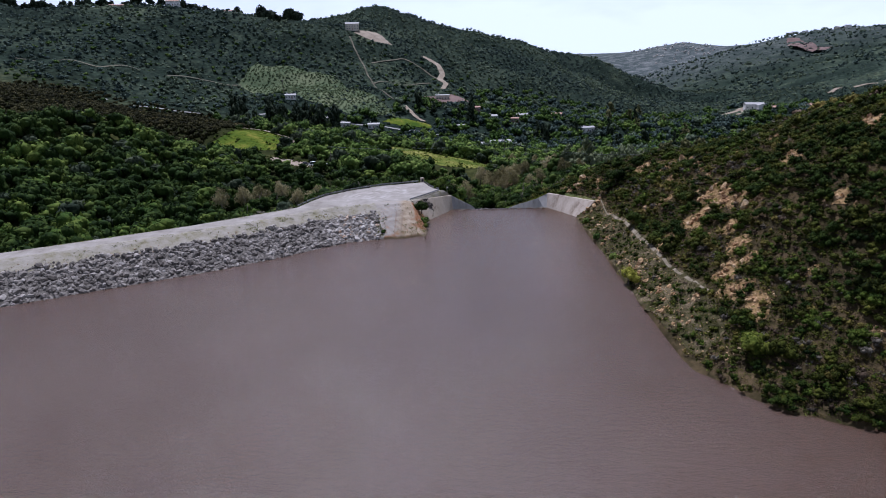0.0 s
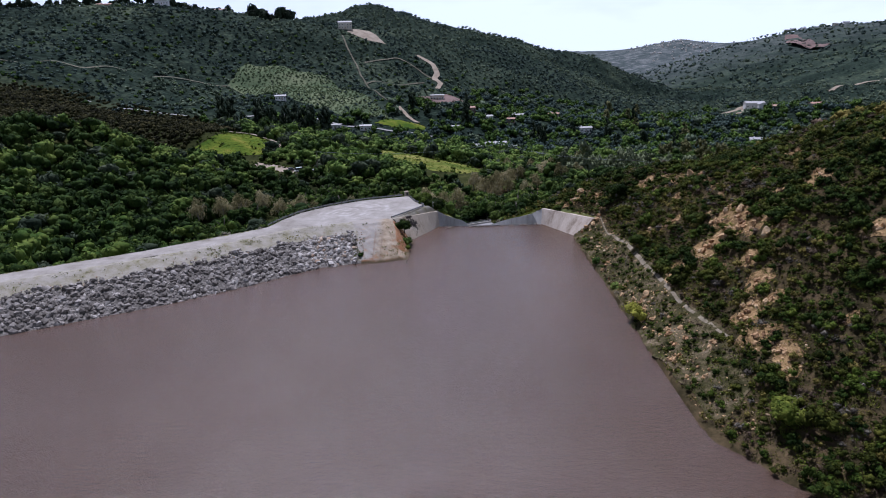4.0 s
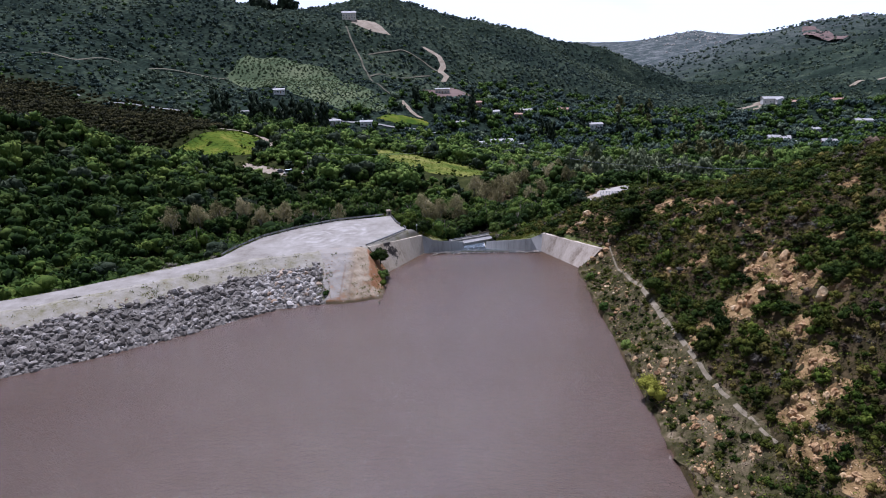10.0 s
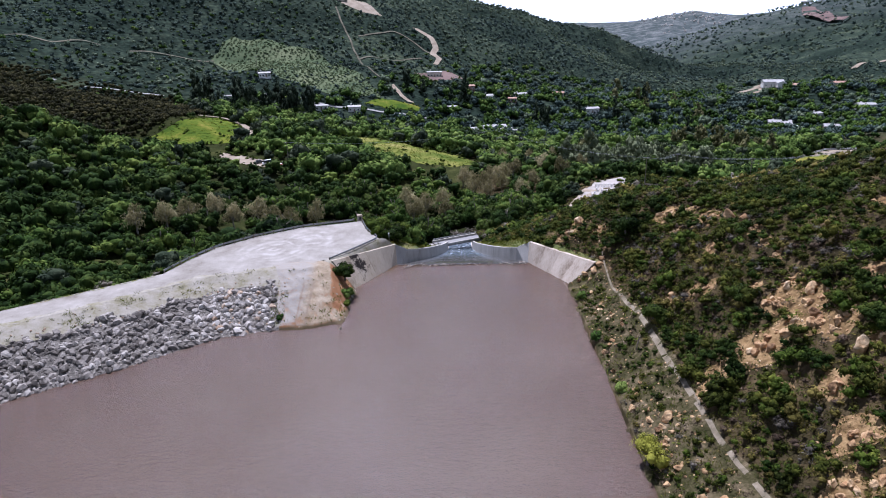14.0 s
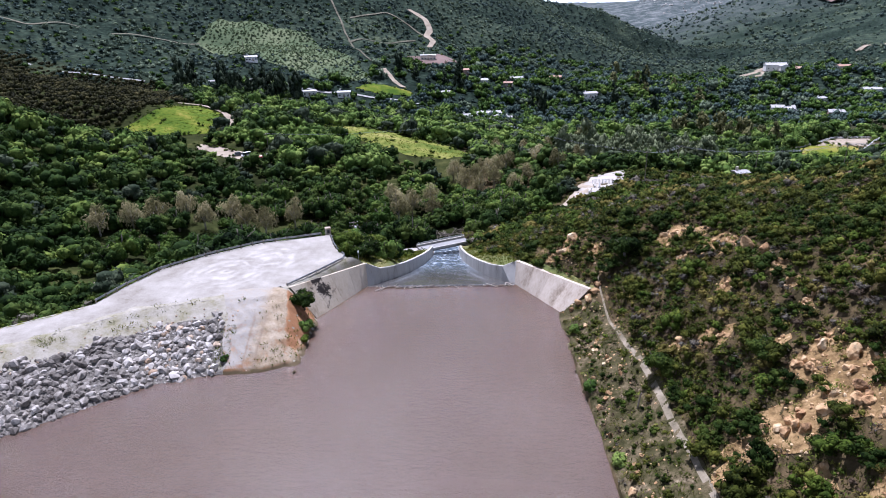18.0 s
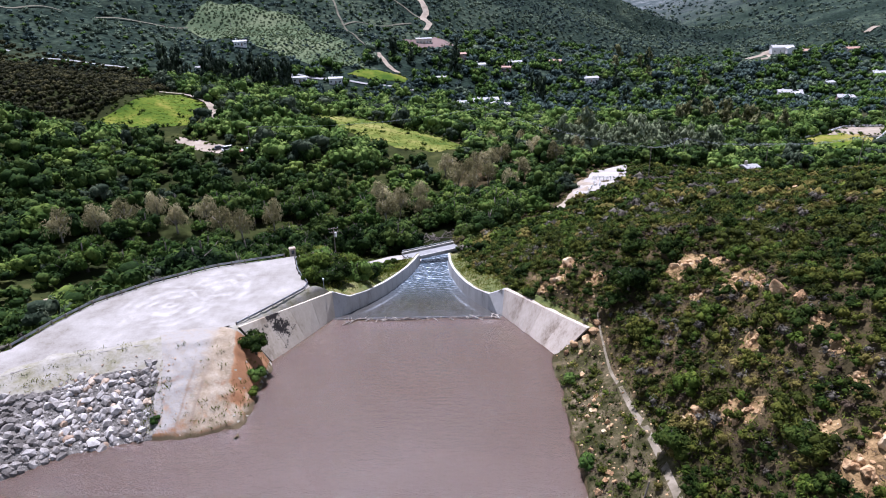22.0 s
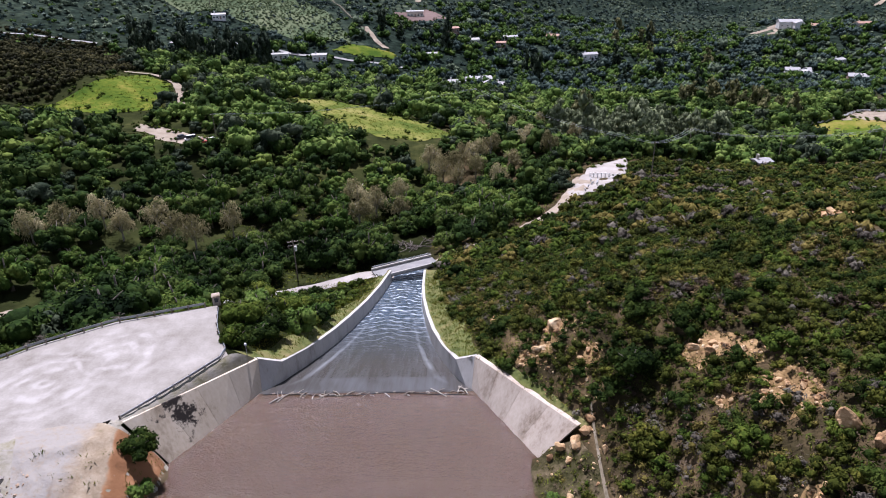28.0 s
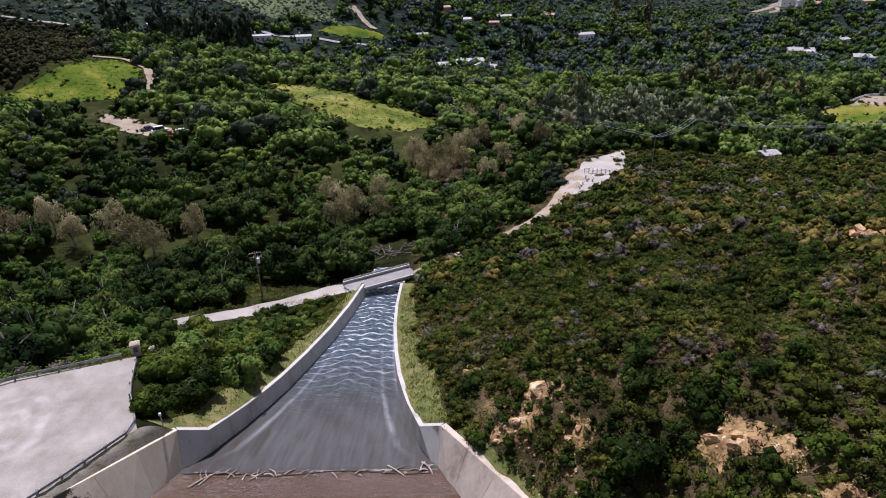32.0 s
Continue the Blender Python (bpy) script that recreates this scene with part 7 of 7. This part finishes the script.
house(27, 358, 12, 17, 9, 4.2, "white", "pale_roof", "white walled house with a pale grey roof among oaks", wing=(8, 7))
house(42, 352, -20, 10, 7, 3.6, "white", "grey_roof", "low white house wing with a grey roof")
house(12, 352, 4, 7, 6, 3.2, "white", "pale_roof", "small white outbuilding with a pale roof")
house(-20, 529, 4, 14, 8, 4.4, "cream", "pale_roof", "cream house with a pale flat roof on the slope", 0.12, 5)
house(332, 588, -8, 20, 10, 5, "white", "pale_roof", "white house on a cleared terrace across the valley", wing=(9, 8))
house(352, 580, -8, 10, 8, 4, "cream", "tile", "cream house with a clay tile roof")
house(281, 458, -15, 18, 9, 4.2, "white", "grey_roof", "white house with a grey roof beside large trees", wing=(8, 7))
house(304, 414, -20, 16, 9, 3.6, "brown_wall", "grey_roof", "dark low house with a grey roof")
house(-131, 676, 10, 16, 11, 7, "cream", "grey_roof", "large cream two storey house on the hill's shoulder", 0.3, 5, 2)
house(-99, 362, 6, 12, 6, 3.2, "white", "pale_roof", "long white shed with a pale roof", 0.15)
house(-153, 420, 20, 9, 6, 3.2, "white", "pale_roof", "small white house beside the hillside track", 0.25)
house(-5, 421, 0, 12, 6, 3.0, "cream", "pale_roof", "cream house behind garden cypresses", 0.2)
house(28, 464, 10, 8, 6, 3.2, "white", "pale_roof", "small white house on the lower slope", 0.3)
house(50, 468, -10, 7, 5, 3.2, "brown_wall", "tile", "small brown house with a clay roof", 0.3)
house(-345, 668, 12, 15, 9, 5, "white", "tile", "white ridge house with a clay tile roof", 0.3, 5)
house(-292, 712, 5, 15, 9, 5.5, "white", "tile", "white ridge house with a red tile roof", 0.3, 5)
house(-258, 722, -5, 12, 8, 5, "cream", "grey_roof", "cream ridge house with a grey roof", 0.3)
house(-400, 640, 10, 16, 8, 4.5, "brown_wall", "tile", "brown ridge house with a wide clay roof", 0.25, 5)
house(157, 202, 10, 5, 4, 2.8, "white", "pale_roof", "small white shed beside the paddock", 0.25, 2)
house(151, 192, -20, 6, 4, 2.6, "brown_wall", "grey_roof", "brown shed with a pale metal roof", 0.2, 2)
house(112, 146, 15, 5, 4, 2.4, "cream", "grey_roof", "small cream shed among the trees", 0.25, 2)
for bx, by, turn, w, d, wall, roof, label in (
    (120, 470, 10, 12, 7, "white", "grey_roof", "white valley house with a grey roof"),
    (96, 505, -15, 10, 7, "cream", "tile", "cream valley house with a clay roof"),
    (60, 500, 5, 11, 6, "white", "pale_roof", "long white valley house with a pale roof"),
    (12, 480, 20, 9, 6, "brown_wall", "tile", "brown hillside house with a clay roof"),
    (360, 470, -10, 14, 8, "white", "pale_roof", "white house with a pale roof beyond the trees"),
    (385, 560, 5, 13, 8, "cream", "tile", "cream terrace house with a clay roof"),
    (318, 470, 25, 9, 6, "white", "grey_roof", "small white outbuilding beside large trees"),
    (-75, 372, 4, 9, 5, "white", "pale_roof", "small white shed beside the valley road"),
):
    house(bx, by, turn, w, d, 3.6, wall, roof, label, 0.3, 3)
tarp = tagged(new("tarpaulin", patch("tarpaulin", [(153, 204), (156.5, 205), (157.5, 208), (154, 208)], 1.2, M["blue"], 1.0, 0.3)), "blue tarpaulin over stored goods by the shed", "tarpaulin")
for k in range(22):
    bx, by = 1120 + RD.uniform(0, 420), 2130 + RD.uniform(-60, 160)
    if k < 6:
        house(bx, by, RD.uniform(-30, 30), 18, 11, 6, "white" if k % 2 else "cream", "pale_roof", "distant pale house on the far ridge", 0.3, 3)


# ---------------------------------------------------------------- vehicles in the earth yard
def car(x, y, turn, paint, label, ln=4.6, van=False):
    z = float(land(x, y)[0]) + 0.15
    c = thing("car", pose(x, y, z, rz=turn), label, "car", "vehicles in the earth yard")
    hood = 0.92 if not van else 1.1
    body = bmesh.new()
    prof = [(-ln / 2, 0.35), (-ln / 2, hood - 0.1), (-ln / 2 + 0.2, hood), (ln / 2 - 1.3, hood), (ln / 2 - 0.1, hood - 0.18), (ln / 2, 0.55), (ln / 2 - 0.1, 0.35)]
    loops = [[body.verts.new((px, s * 0.87, pz)) for px, pz in prof] for s in (-1, 1)]
    body.faces.new(loops[0][::-1])
    body.faces.new(loops[1])
    for k in range(len(prof)):
        q = (k + 1) % len(prof)
        body.faces.new((loops[0][k], loops[0][q], loops[1][q], loops[1][k]))
    bmesh.ops.bevel(body, geom=list(body.edges), offset=0.06, segments=2, affect="EDGES")
    part("body", bm_mesh("body", body, M[paint]), c)
    part("cabin", bm_mesh("cabin", box(ln * (0.72 if van else 0.5), 1.55, 0.62 if not van else 1.0, 0.08, hood - 0.03, 0.8), M["glass"]), c, "dark glazed cabin", pose(-0.35, 0, 0))
    part("cabin_roof", bm_mesh("cabin_roof", box(ln * (0.56 if van else 0.38), 1.24, 0.06, 0.02), M[paint]), c, at=pose(-0.35, 0, hood + (0.57 if not van else 0.95)))
    for u in (-1, 1):
        for s in (-1, 1):
            w = part("wheel", bm_mesh("tyre", tube([(0, -0.11, 0), (0, 0.11, 0)], 0.34, 14), M["rubber"]), c, at=pose(u * ln * 0.31, s * 0.84, 0.3))
            part("rim", bm_mesh("rim", tube([(0, -0.12, 0), (0, 0.12, 0)], 0.2, 10), M["metal"]), w)
    return c


car(-77.5, 160.4, 20, "red", "red car parked on the bare earth yard")
car(-82, 163.6, 35, "white_paint", "white van parked on the bare earth yard", 5.2, True)
car(-86.5, 165.6, 50, "dark_paint", "dark car parked on the bare earth yard")
car(-74.5, 163.8, 10, "white_paint", "white pickup sized car parked beside the pole", 5.4)
car(286, 446, 10, "white_paint", "white car on the drive of the far house")
car(292, 448, 40, "white_paint", "white van on the drive of the far house", 5.2, True)


# ---------------------------------------------------------------- fences and yard gear
def fence(points, step, label, high=1.3):
    pts = np.array(points, float)
    seg = np.r_[0, np.cumsum(np.hypot(*np.diff(pts, axis=0).T))]
    s = np.linspace(0, seg[-1], max(2, round(seg[-1] / step) + 1))
    p = np.stack([np.interp(s, seg, pts[:, 0]), np.interp(s, seg, pts[:, 1])], -1)
    z = land(p[:, 0], p[:, 1])
    f = thing("fence", pose(*p[0], z[0]), label, "fence")
    post = bm_mesh("post", box(0.22, 0.22, high + 0.4, 0.02, -0.3), M["white_paint"])
    for q, h in zip(p, z):
        part("post", post, f, at=pose(q[0] - p[0, 0], q[1] - p[0, 1], h - z[0]))
    for a, b, ha, hb in zip(p, p[1:], z, z[1:]):
        for up in (0.5, 0.85, 1.2):
            part("rail", bm_mesh("rail", tube([(a[0] - p[0, 0], a[1] - p[0, 1], ha - z[0] + up * high / 1.3), (b[0] - p[0, 0], b[1] - p[0, 1], hb - z[0] + up * high / 1.3)], 0.08, 4), M["white_paint"]), f)


fence([(168, 214), (176, 243), (199, 251), (214, 262), (236, 257), (215, 234), (192, 211), (168, 214)], 5.0, "white rail fence round the paddock")
fence([(51.6, 126.6), (59.4, 120.6)], 1.3, "white pipe gate across the concrete apron", 1.5)
for k, (x, y) in enumerate(((49.3, 117.2), (50.6, 118.6), (51.9, 117.8), (52.6, 120.4), (50.9, 121.4), (47.8, 113.6))):
    v = thing("valve", pose(x, y, float(land(x, y)[0]) + 0.1, rz=30 * k), "white painted standpipe valve on the apron", "valve", "valves on the apron")
    part("pipe", bm_mesh("pipe", tube([(0, 0, -0.2), (0, 0, 0.8), (0.5, 0, 0.95)], 0.16, 9), M["white_paint"]), v)
    part("flange", bm_mesh("flange", tube([(0, 0, 0.35), (0, 0, 0.45)], 0.27, 12), M["metal"]), v)
sign = thing("road_sign", pose(38.5, 99, float(land(38.5, 99)[0]), rz=-20), "small white sign on a post beside the service road", "sign")
part("pole", bm_mesh("pole", tube([(0, 0, -0.3), (0, 0, 2.0)], 0.05), M["metal"]), sign)
part("plate", bm_mesh("plate", box(0.6, 0.03, 0.6, 0.01), M["white_paint"]), sign, at=pose(0, -0.07, 1.45))

# pale granite on the distant mountain
bv, bf, count = [], [], 0
for k in range(170):
    gx0, gy0 = RNG.normal(1090, 95), RNG.normal(3080, 170)
    s = float(RNG.uniform(5, 15))
    q = pose(gx0, gy0, float(land(gx0, gy0)[0]) + 0.15 * s, *(RNG.uniform(-25, 25, 2)), float(RNG.uniform(0, 360)))
    v = (np.array(q.to_3x3()) @ (base[k % 9] * s).T).T + np.array(q.translation)
    bv.append(v)
    bf.append(faces0[k % 9] + count)
    count += len(v)
stuff("granite_outcrops", "pale granite outcrops on the distant mountain", "rocks", mesh_of("granite_outcrops", np.concatenate(bv), np.concatenate(bf), M["white_stone"]))

# trees on the skyline of the ridge
T_RIDGE = [clump(s, 120, 8, 0.20, 1.3, 0.40) for s in (91, 92, 93)]
x = np.r_[RNG.uniform(-520, -230, 95), RNG.uniform(-250, -205, 14)]
y = np.interp(x, [-520, -400, -290, -200], [600, 645, 722, 735]) + RNG.uniform(-10, 14, x.size)
rad = RNG.uniform(3.0, 6.8, x.size) * np.where(x > -260, 1.5, 1)
stuff("ridge_trees", "dark trees along the ridge beside the houses", "trees", leaf_mesh("ridge_trees", planted(T_RIDGE, x, y, rad, rad * 1.2, 15), M["dull"]))
